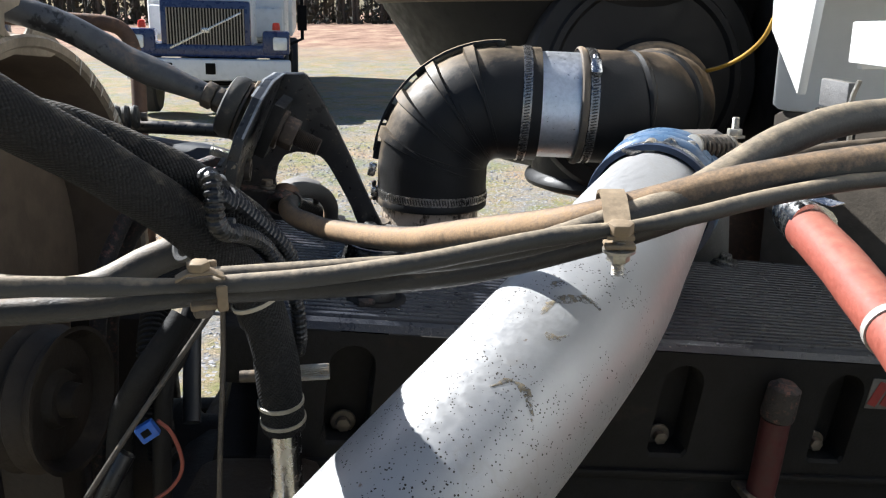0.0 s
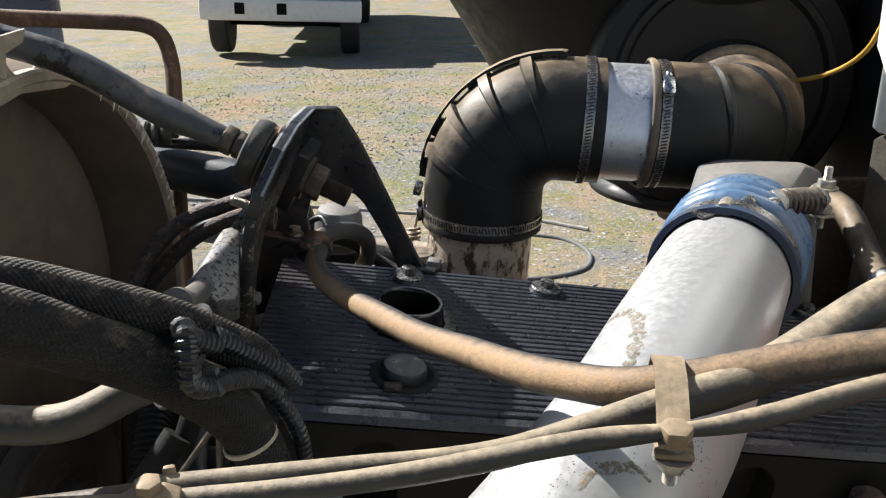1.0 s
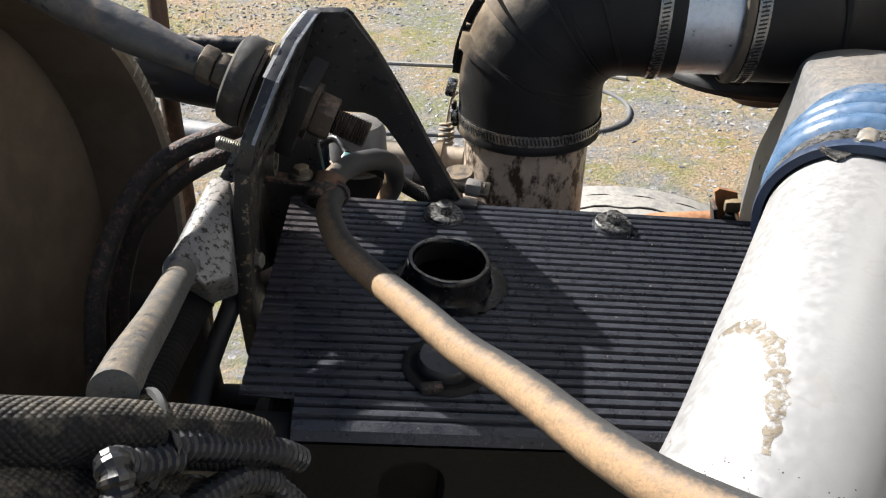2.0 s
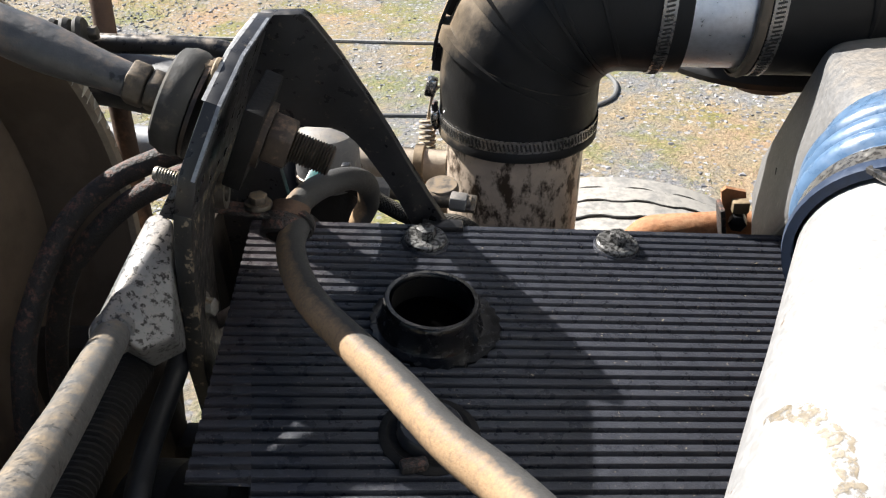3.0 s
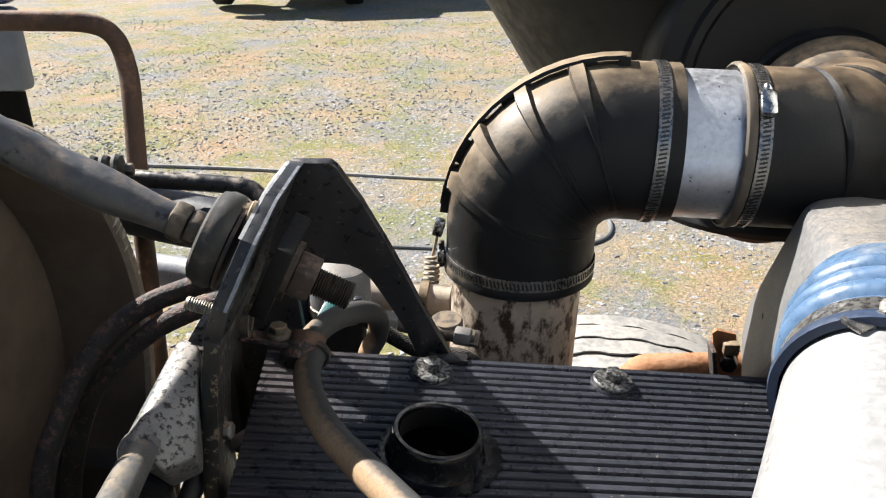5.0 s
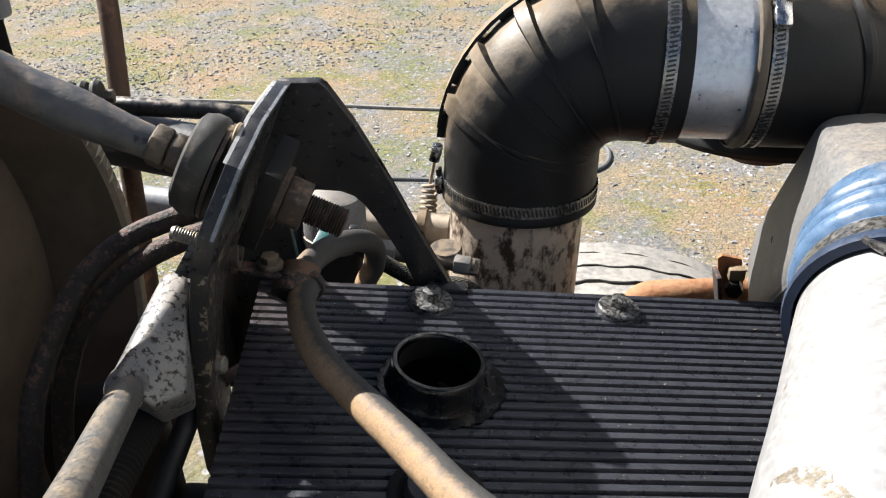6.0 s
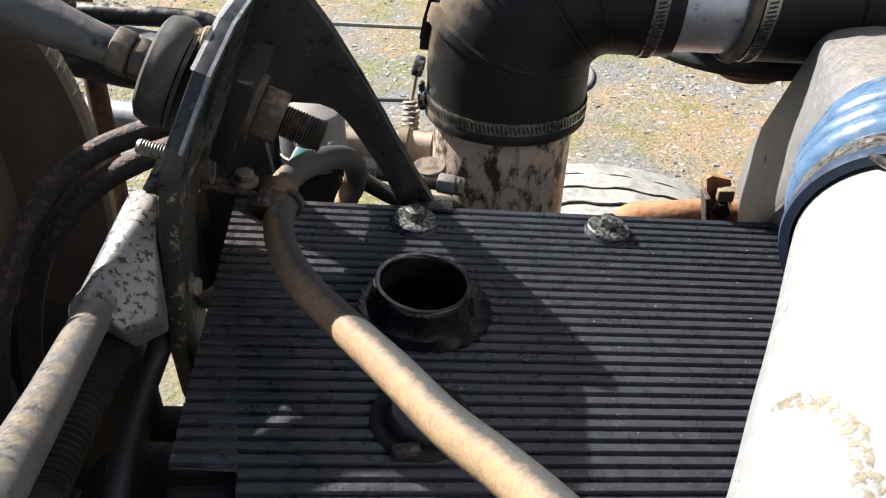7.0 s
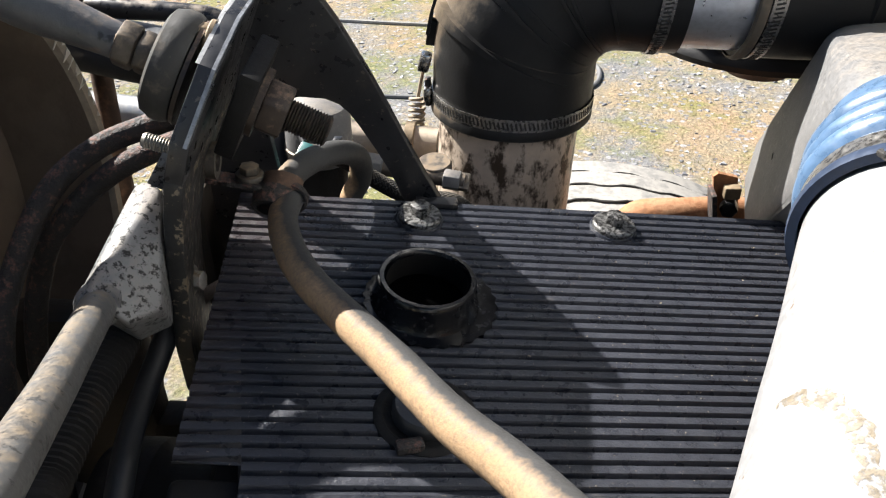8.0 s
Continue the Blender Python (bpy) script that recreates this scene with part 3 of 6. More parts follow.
def far_trees():
    """A belt of bare pine stems with undergrowth behind the field."""
    rng = random.Random(21)
    bm = bmesh.new()
    for _ in range(420):
        x, y = rng.uniform(-75, 40), rng.uniform(112, 135)
        r, h = rng.uniform(0.10, 0.28), rng.uniform(13, 19)
        lean = Vector((rng.uniform(-0.5, 0.5), 0, h))
        base = Vector((x, y, GROUND - 0.2))
        sweep([base, base + lean * 0.5, base + lean], [r, r * 0.8, r * 0.35], 6, False, bm)
    tagged(link_mesh("pine_trunks", bm, BARK), "belt of tall bare pine trunks at the field's far edge", "trees", kind="stuff")
    verts, faces = [], []
    for _ in range(20000):
        x, y = rng.uniform(-80, 45), rng.uniform(111, 136)
        low = rng.random() < 0.5
        z = GROUND + (rng.random() ** 1.5 * 5.0 if low else rng.uniform(5, 19))
        s = rng.uniform(0.25, 0.8)
        k = len(verts)
        for _ in range(3):
            verts.append((x + rng.uniform(-s, s), y + rng.uniform(-s, s), z + rng.uniform(-s, s)))
        faces.append((k, k + 1, k + 2))
    me = bpy.data.meshes.new("pine_foliage")
    me.from_pydata(verts, [], faces)
    me.materials.append(LEAF)
    tagged(new("pine_foliage", me), "dark green pine foliage and undergrowth of the woods", "foliage", kind="stuff")


far_trees()

# ---- the engine: rocker cover and head ----
# axes of the engine, which leans down to the rear and is turned a little
EX = Vector((1, 0.1584, -0.1348)).normalized()
EY = (Vector((-0.1584, 1, 0.055)) - EX * Vector((-0.1584, 1, 0.055)).dot(EX)).normalized()
EZ = EX.cross(EY)
ENGINE = Matrix.Translation((-0.0771, 0.9049, 1.57)) @ Matrix((EX, EY, EZ)).transposed().to_4x4()


def eng(x, y, z=0.0):
    return ENGINE @ Vector((x, y, z))


def at_engine(x, y, z=0.0):
    return ENGINE @ Matrix.Translation((x, y, z))


NEAR, FAR, REAR = -0.160, 0.130, 0.95
NOTCH_X, NOTCH_Y = -0.109, -0.1425


def rocker_cover():
    cover = thing("rocker_cover", eng(0.2, 0, -0.08), "black ribbed engine rocker cover, oily and dusty", "engine cover")
    left_near, left_far = -0.147, -0.139

    def left(y):
        return left_near + (left_far - left_near) * (y - NEAR) / (FAR - NEAR)

    # ribbed top, one profile from near to far
    prof = [(NEAR - 0.012, -0.075), (NEAR - 0.012, -0.02), (NEAR - 0.0105, -0.010), (NEAR - 0.006, -0.004), (NEAR, -0.0015)]
    y = NEAR + 0.0042
    while y < FAR - 0.008:
        for dy, z in ((0.0, -0.0034), (0.0004, -0.0012), (0.0011, -0.0002), (0.0036, 0.0001), (0.0063, -0.0002), (0.0071, -0.0011), (0.0076, -0.0034), (0.0093, -0.0036)):
            prof.append((y + dy, z))
        y += 0.00953
    prof += [(FAR - 0.004, 0.0), (FAR, -0.003), (FAR, -0.075)]
    bm = bmesh.new()
    steps = [0, 0.04, 0.2, 0.5, 1]

    def start(py):
        return left(min(max(py, NEAR), FAR)) if py > NOTCH_Y else NOTCH_X

    rows = [[bm.verts.new(eng(start(py) + u * (REAR - start(py)), py, pz)) for py, pz in prof] for u in steps]
    for a, b in zip(rows, rows[1:]):
        for k in range(2, len(prof) - 1):
            bm.faces.new((a[k], a[k + 1], b[k + 1], b[k]))
    bm.faces.new(rows[0])
    bm.faces.new(rows[-1][::-1])
    bmesh.ops.recalc_face_normals(bm, faces=bm.faces)
    part("ribbed_top", bm, COVER, cover, smooth=25)
    # front wall with tall arched pockets, each with a bolt at its foot
    pockets = (-0.027, 0.148, 0.307, 0.490, 0.672)
    wall = bmesh.new()
    face_y = NEAR - 0.0122

    def loop_of(pts):
        vs = [wall.verts.new(eng(x, face_y, z)) for x, z in pts]
        return vs, [wall.edges.new((a, b)) for a, b in zip(vs, vs[1:] + vs[:1])]

    edges = loop_of([(NOTCH_X, -0.146), (REAR, -0.146), (REAR, -0.0105), (NOTCH_X, -0.0105)])[1]
    arches = []
    for x in pockets:
        arch = [(x + 0.0225 * math.cos(a), -0.046 + 0.0225 * math.sin(a)) for a in [math.pi * k / 12 for k in range(13)]]
        arch += [(x - 0.0225, -0.124), (x - 0.0185, -0.130), (x + 0.0185, -0.130), (x + 0.0225, -0.124)]
        vs, es = loop_of(arch)
        arches.append(vs)
        edges += es
    bmesh.ops.triangle_fill(wall, use_beauty=True, edges=edges)
    for vs in arches:
        lip = [wall.verts.new(v.co + EY * 0.003 + (v.co - sum((q.co for q in vs), Vector()) / len(vs)) * -0.05) for v in vs]
        deep = [wall.verts.new(v.co + EY * 0.030) for v in lip]
        for r0, r1 in ((vs, lip), (lip, deep)):
            for k in range(len(vs)):
                wall.faces.new((r0[k], r0[(k + 1) % len(vs)], r1[(k + 1) % len(vs)], r1[k]))
        wall.faces.new(deep)
    bmesh.ops.recalc_face_normals(wall, faces=wall.faces)
    part("front_wall", wall, COVER_SIDE, cover, smooth=25)
    for x in pockets:
        hex_bolt(eng(x - 0.001, face_y + 0.026, -0.1175), -EY, 0.0075, cover, "side_bolt", STEEL, 0.008, 0.0125)
    part("wall_lip", block((REAR - NOTCH_X, 0.008, 0.007), at_engine((REAR + NOTCH_X) / 2, face_y - 0.002, -0.1475), 0.002), COVER_SIDE, cover)
    # low front step at the near corner
    part("corner_step", block((0.040, 0.032, 0.060), at_engine(-0.1275, NOTCH_Y - 0.0165, -0.0385), 0.005, segs=3), COVER_SIDE, cover)
    # oil filler neck with its toothed collar
    m = at_engine(0, 0, 0)
    neck = part("filler_neck", lathe([(0.0285, -0.14), (0.0285, 0.0205), (0.030, 0.0228), (0.0328, 0.0228), (0.034, 0.0212), (0.0345, 0.017), (0.0365, 0.004), (0.039, 0.0), (0.043, -0.001)], m, 56), WET_BLACK, cover, "open black oil filler neck without its cap")
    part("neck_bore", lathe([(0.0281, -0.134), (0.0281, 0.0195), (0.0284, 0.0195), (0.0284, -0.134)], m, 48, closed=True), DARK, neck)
    # near-black disc just inside the neck paints in the deep bore's shade
    part("neck_shade_disc", lathe([(0, 0.0026), (0.0284, 0.0026)], m, 32), surface("painted_bore_shade", (0.0012, 0.0012, 0.0012), 1.0, bump=0, spec=0.0), neck)
    collar = bmesh.new()
    outline = []
    for k in range(56):
        a = 2 * math.pi * k / 56
        r = 0.0475 if k % 2 else 0.0455
        outline.append((0.004 + r * math.cos(a), r * math.sin(a)))
    prism(outline, 0.005, m @ Matrix.Translation((0, 0, -0.0008)), 0, collar)
    part("toothed_collar", collar, WET_BLACK, cover)
    # plug with a raised disc beside the filler
    m = at_engine(-0.006, -0.104)
    part("plug_seat", lathe([(0.022, -0.004), (0.0315, -0.004), (0.0315, 0.0005), (0.0300, 0.0020), (0.0265, 0.0024), (0.0245, 0.0010), (0.0, 0.001)], m, 40), COVER_SIDE, cover)
    part("plug", lathe([(0.0205, 0.0), (0.0205, 0.0085), (0.0190, 0.0105), (0.0, 0.0110)], m, 36), BLACK_PAINT, cover, "round black plug")
    mm = at_engine(-0.017, -0.130, 0.003)
    part("lock_tab", block((0.017, 0.009, 0.007), mm @ Matrix.Rotation(radians(12), 4, "Z"), 0.0025), DARK_HOSE, cover, "small rusty lock screw")
    for x, y in ((0.002, 0.102), (0.162, 0.102), (0.479, 0.102), (0.70, 0.102)):
        mm = at_engine(x, y)
        part("bolt_seat", lathe([(0, 0.0015), (0.0185, 0.0015), (0.0195, 0.0), (0.0195, -0.004)], mm, 28), COVER, cover)
        hex_bolt(eng(x, y, 0.0015), EZ, 0.0084, cover, "bolt", PAINTED_BOLT, 0.008, 0.0175, 0.0045)
    return cover


rocker_cover()


def cylinder_head():
    head = thing("engine_block", eng(0.3, 0, -1.0), "dark greasy cast iron engine block below the rocker cover", "engine")
    part("head_casting", block((1.02, 0.305, 0.14), at_engine(0.40, -0.012, -0.226), 0.008), COVER_SIDE, head)
    part("gasket_flange", block((1.03, 0.318, 0.008), at_engine(0.40, -0.012, -0.1552), 0.003), COVER_SIDE, head)
    part("block_casting", block((1.0, 0.40, 0.62), at_engine(0.40, -0.03, -0.53), 0.02), COVER_SIDE, head)
    for k in range(7):
        part("head_lug", block((0.045, 0.03, 0.05), at_engine(-0.06 + 0.15 * k, -0.175, -0.23), 0.008), COVER_SIDE, head)
        hex_bolt(eng(-0.06 + 0.15 * k, -0.190, -0.23), -EY, 0.009, head, "head_bolt", DARK_HOSE, 0.008, 0.014)
    part("front_cover", block((0.05, 0.30, 0.55), at_engine(-0.125, -0.02, -0.42), 0.02), COVER_SIDE, head)
    return head


cylinder_head()


def injector_line(x):
    ob = thing("red_boot", eng(x, -0.2, -0.2), "faded red sleeved line in front of the engine", "engine line")
    # the sleeve's red is darkened to carry the shade at the engine front
    part("sleeve", sweep(spline([eng(x - 0.006, -0.200, -0.26), eng(x + 0.003, -0.197, -0.16), eng(x, -0.193, -0.068)]), 0.0145, 16), surface("shade_darkened_red_sleeve", (0.055, 0.010, 0.010), 0.7, scale=30, vary=0.3, dust=(0.07, 0.035, 0.03), dust_amount=0.4), ob)
    part("cap", lathe([(0, 0), (0.016, 0), (0.017, 0.004), (0.016, 0.034), (0.009, 0.040), (0, 0.040)], axis_matrix(eng(x, -0.193, -0.066), EZ), 20), DARK_HOSE, ob)
    part("clip", block((0.034, 0.036, 0.008), at_engine(x, -0.191, -0.155), 0.002), STEEL, ob)


injector_line(0.4045)


def warning_label():
    ob = thing("warning_label", eng(0.542, NEAR - 0.016, -0.06), "small white label with red marks on the rocker cover", "label")
    m = at_engine(0.542, NEAR - 0.0130, -0.043) @ Matrix.Rotation(radians(90), 4, "X")
    part("plate", block((0.05, 0.035, 0.0012), m, 0.0004), LABEL_SHADE, ob)
    for k in range(3):
        part("red_bar", block((0.011, 0.028, 0.0006), m @ Matrix.Translation((-0.015 + 0.015 * k, 0, 0.0012)) @ Matrix.Rotation(radians(-18), 4, "Z"), 0), LABEL_RED, ob)


warning_label()

# ---- the air intake ----
AX, AY = -0.017, 1.262


def riser():
    ob = thing("intake_riser", (AX, AY, 1.2), "stained steel intake riser pipe with brown burn marks", "pipe")
    path = [Vector((AX - 0.03, AY, 1.20)), Vector((AX - 0.012, AY, 1.38)), Vector((AX, AY, 1.60))]
    part("pipe_wall", sweep(path, 0.0735, 48), TUBE_STEEL, ob)
    part("lower_sleeve", lathe([(0.076, 0), (0.082, 0.003), (0.082, 0.06), (0.076, 0.063)], axis_matrix((AX - 0.03, AY, 1.18), (0.08, 0, 1)), 40), COVER_SIDE, ob)


riser()


def bend(a, corner, b, radius, n=14):
    """Straight, arc, straight."""
    a, c, b = Vector(a), Vector(corner), Vector(b)
    u, v = (a - c).normalized(), (b - c).normalized()
    half = u.angle(v) / 2
    cut = radius / math.tan(half)
    p, q = c + u * cut, c + v * cut
    o = c + (u + v).normalized() * (radius / math.sin(half))
    out = [a, a.lerp(p, 0.5)]
    for k in range(n + 1):
        ang = (math.pi - 2 * half) * k / n
        axis = (p - o).cross(q - o).normalized()
        out.append(o + Matrix.Rotation(ang, 3, axis) @ (p - o))
    return out + [b.lerp(q, 0.5), b]


def first_elbow():
    ob = thing("intake_elbow", (AX, AY, 1.53), "black rubber intake elbow, ribbed, tan dirt and a painted sunlit side", "air hose", "intake elbows")
    path = bend((AX - 0.001, AY, 1.556), (AX + 0.006, AY, 1.712), (0.140, AY - 0.003, 1.7055), 0.098)
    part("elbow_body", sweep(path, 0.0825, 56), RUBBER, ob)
    fr = frames_along(path)
    # flat straps across the bend, and a bridged spine along its back
    c = Vector((AX + 0.104, AY, 1.61))
    side = Vector((0, -1, 0))

    def band(path_out, half, low, high, name):
        """A flat strap; path_out gives (place on the skin, outward, along width, height factor)."""
        bm, rings = bmesh.new(), []
        for p, out, wide, k in path_out:
            rings.append([bm.verts.new(p + wide * (half * w) + out * (h if h < low + 1e-6 else low + (h - low) * k)) for w, h in ((-1, low), (-0.9, high), (0.9, high), (1, low))])
        for a, b in zip(rings, rings[1:]):
            for j in range(4):
                bm.faces.new((a[j], a[(j + 1) % 4], b[(j + 1) % 4], b[j]))
        bm.faces.new(rings[0]), bm.faces.new(rings[-1])
        bmesh.ops.recalc_face_normals(bm, faces=bm.faces)
        part(name, bm, RUBBER, ob, smooth=30)

    def tapering(row, low, name):
        """A strap whose half width and height are given place by place."""
        bm, rings = bmesh.new(), []
        for p, o, wide, half, high in row:
            rings.append([bm.verts.new(p + wide * (half * w) + o * h) for w, h in ((-1, low), (-0.7, high), (0.7, high), (1, low))])
        for a, b in zip(rings, rings[1:]):
            for j in range(4):
                bm.faces.new((a[j], a[(j + 1) % 4], b[(j + 1) % 4], b[j]))
        bm.faces.new(rings[0]), bm.faces.new(rings[-1])
        bmesh.ops.recalc_face_normals(bm, faces=bm.faces)
        part(name, bm, RUBBER, ob, smooth=30)

    for i, swirl in ((4, 0.020), (7, 0.012), (10, 0.006), (13, -0.004)):
        p = fr[i][0].lerp(fr[i + 1][0], 0.6)
        out0 = (p - c).normalized()
        along = side.cross(out0).normalized()
        row = []
        for k in range(44):
            deg = -100 + 6 * k
            a = radians(deg)
            o = out0 * math.cos(a) + side * math.sin(a)
            run = min(1.0, max(0.0, (deg - 22) / 60))
            half = (0.0100 - 0.0078 * run) * min(1.0, 0.35 + 0.22 * (43 - k))
            high = (0.0066 - 0.0042 * run) * min(1.0, 0.2 + 0.10 * (43 - k)) * min(1.0, 0.3 + 0.2 * k)
            row.append((p + o * 0.0825 + along * (swirl * max(0.0, math.sin(a * 0.62)) ** 2), o, along, half, high))
        tapering(row, -0.001, "cross_strap")
    for i, a0, a1 in ((5, 60, 150), (9, 70, 140), (12, 75, 150)):
        p = fr[i][0]
        out0 = (p - c).normalized()
        along = side.cross(out0).normalized()
        row = []
        for k in range(20):
            a = radians(a0 + (a1 - a0) * k / 19)
            o = out0 * math.cos(a) + side * math.sin(a)
            e = min(1.0, 0.15 + 4.0 * min(k, 19 - k) / 19)
            row.append((p + o * 0.0825 + along * 0.012 * math.sin(a), o, along, 0.0020 * e, 0.0017 * e))
        tapering(row, -0.001, "mould_ridge")
    row = []
    for i in range(3, 17):
        out = (fr[i][0] - c).normalized()
        row.append((fr[i][0] + out * 0.0825, out, Vector((0, 1, 0)), 1.0))
    band(row, 0.013, 0.0052, 0.0088, "spine_band")
    for i in (3, 6, 10, 14, 16):
        out = (fr[i][0] - c).normalized()
        part("spine_foot", block((0.012, 0.026, 0.010), Matrix.Translation(fr[i][0] + out * 0.0855) @ out.to_track_quat("Z", "Y").to_matrix().to_4x4() @ Matrix.Rotation(radians(0), 4, "Z"), 0.001), RUBBER, ob)
    part("lower_cuff", lathe([(0.0825, 0), (0.0845, 0.002), (0.0845, 0.010), (0.0825, 0.013)], axis_matrix((AX - 0.001, AY, 1.556), (0.04, 0, 1)), 48), RUBBER, ob)
    worm_clamp((AX, AY, 1.5735), (0.045, 0, 1), 0.0830, (-1, -0.1, 0.0), ob)
    worm_clamp((0.118, AY - 0.003, 1.7065), (1, -0.01, -0.06), 0.0830, (0, 0.8, 0.6), ob)
    return ob


first_elbow()
part("tube_wall", sweep([Vector((0.10, AY - 0.003, 1.7075)), Vector((0.165, AY - 0.003, 1.7045)), Vector((0.24, AY - 0.003, 1.701))], 0.0770, 48), BRIGHT_ALU,
     thing("joining_tube", (0.17, AY, 1.70), "bright aluminium tube joining two rubber elbows", "pipe"))


def second_elbow():
    ob = thing("intake_elbow", (0.25, AY, 1.62), "black rubber intake elbow turning into the air cleaner, dusty", "air hose", "intake elbows")
    path = bend((0.196, AY - 0.003, 1.703), (0.338, AY - 0.003, 1.696), (0.345, 1.43, 1.692), 0.085)
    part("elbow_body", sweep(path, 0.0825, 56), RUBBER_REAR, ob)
    part("rolled_cuff", lathe([(0.0825, 0), (0.0855, 0.002), (0.0862, 0.006), (0.0845, 0.010), (0.0825, 0.011)], axis_matrix((0.193, AY - 0.003, 1.7033), (1, 0, -0.05)), 48), AIRBOX_LIP, ob, "tan dusty rolled cuff")
    c = Vector((0.255, 1.345, 1.70))
    fr = frames_along(path)
    for i, t in ((4, 0.007), (9, 0.0075)):
        p = fr[i][0]
        out = (p - c)
        out.z = 0
        out.normalize()
        q = [p + (out * math.cos(a) + Vector((0, 0, 1)) * math.sin(a)) * 0.0815 for a in [radians(-20 + 7.5 * k) for k in range(17)]]
        rs = [t * (0.3 + 0.7 * min(1, 3 * min(k, 16 - k) / 16)) for k in range(17)]
        part("cross_rib", sweep(q, rs, 8), RUBBER_REAR, ob)
    part("outlet_cuff", lathe([(0.0825, -0.03), (0.088, -0.024), (0.0955, -0.004), (0.0985, 0.004), (0.0985, 0.022), (0.092, 0.026), (0.0825, 0.026)], axis_matrix((0.3435, 1.378, 1.6925), (0.02, 1, 0)), 48), AIRBOX_LIP, ob, "tan dusty flared end cuff")
    worm_clamp((0.212, AY - 0.003, 1.7023), (1, -0.01, -0.05), 0.0830, (0, -0.72, 0.69), ob)
    return ob


second_elbow()


def air_cleaner():
    ob = thing("air_cleaner", (0.33, 1.88, 1.50), "large round black air cleaner with a tan dusty lip", "air cleaner")
    up = Matrix.Translation((0.33, 1.885, 0))
    part("bowl", lathe([(0.0, 1.50), (0.12, 1.502), (0.22, 1.53), (0.305, 1.60), (0.37, 1.71), (0.425, 1.80), (0.455, 1.845), (0.462, 1.862), (0.0, 1.864)], up, 96), AIRBOX, ob)
    part("rolled_lip", sweep(ring_path(up @ Matrix.Translation((0, 0, 1.868)), 0.463, 0, 2 * math.pi, 96), 0.0135, 12), AIRBOX_LIP, ob, "tan dusty rolled lip")
    # drum above the lip, out of view, added to cast shade
    part("unseen_upper_drum", lathe([(0.0, 0.0), (0.40, 0.0), (0.41, 0.01), (0.41, 0.50), (0.38, 0.55), (0.0, 0.57)], up @ Matrix.Translation((0, 0, 1.872)), 64), AIRBOX, ob)
    m = axis_matrix((0.335, 1.425, 1.725), (0, 1, 0))
    part("outlet_face", lathe([(0.0, 0.006), (0.150, 0.006), (0.156, -0.002), (0.166, -0.002), (0.170, 0.008), (0.195, 0.010), (0.203, 0.02), (0.205, 0.25), (0.0, 0.26)], m @ Matrix.Scale(0.97, 4, (1, 0, 0)), 72), AIRBOX, ob, "round stepped outlet face")
    part("outlet_boss", lathe([(0.100, 0.02), (0.104, 0.0), (0.099, -0.006), (0.0, -0.006)], axis_matrix((0.345, 1.428, 1.692), (0, 1, 0)), 44), AIRBOX, ob)
    cup = axis_matrix((0.33, 1.59, 1.53), (0, 0, 1))
    part("dust_cup", lathe([(0.0, 0.10), (0.155, 0.10), (0.160, 0.02), (0.170, 0.012), (0.173, 0.004), (0.170, -0.004), (0.160, -0.006), (0.0, -0.006)], cup, 64), AIRBOX, ob, "black dust cup rim")
    part("drain_cone", lathe([(0.0, -0.006), (0.158, -0.006), (0.150, -0.012), (0.095, -0.028), (0.052, -0.046), (0.045, -0.060), (0.0, -0.060)], cup, 48), RUST, ob, "brown dusty lower cone")
    return ob


air_cleaner()
cable("yellow_cable", [(0.40, 1.41, 1.735), (0.44, 1.33, 1.757), (0.463, 1.27, 1.79), (0.476, 1.25, 1.83), (0.48, 1.24, 1.88), (0.478, 1.24, 1.95), (0.47, 1.26, 2.05)], 0.0033, YELLOW, "thin yellow cable from the air cleaner up along the cab", "cable")

# ---- the charge air pipe ----
CH = [(0.246, 0.944, 1.636), (0.216, 0.871, 1.633), (0.166, 0.749, 1.629), (0.098, 0.606, 1.606), (-0.016, 0.469, 1.539), (-0.13, 0.37, 1.45), (-0.25, 0.28, 1.33)]
COUPLE = Vector((0.38, 0.923, 0.04)).normalized()


def charge_pipe():
    ob = thing("charge_air_pipe", (0.1, 0.6, 1.55), "bare aluminium charge air pipe with oil stains and black spatter", "pipe")
    part("pipe_wall", sweep(spline(CH, 12), 0.0615, 64), PIPE, ob)
    return ob


STAIN = surface("brown_oil_stain", (0.17, 0.135, 0.085), 0.45, scale=60, vary=0.4, dust=(0.30, 0.25, 0.17), dust_amount=0.4, bump=0.2)


PALE_STAIN = surface("pale_oil_stain", (0.20, 0.165, 0.115), 0.5, scale=60, vary=0.4, dust=(0.27, 0.23, 0.17), dust_amount=0.4, bump=0.2)


def broken_film(m):
    """Lets the bare pipe show through the film in specks."""
    nt = m.node_tree
    co = nt.nodes.new("ShaderNodeTexCoord").outputs["Object"]
    f = maths(nt, "MULTIPLY", maths(nt, "SUBTRACT", noise_out(nt, co, 260, 5, 0.7), 0.42), 7.0, True)
    nt.links.new(maths(nt, "MULTIPLY", f, 0.85), nt.nodes["Principled BSDF"].inputs["Alpha"])


broken_film(STAIN)
broken_film(PALE_STAIN)


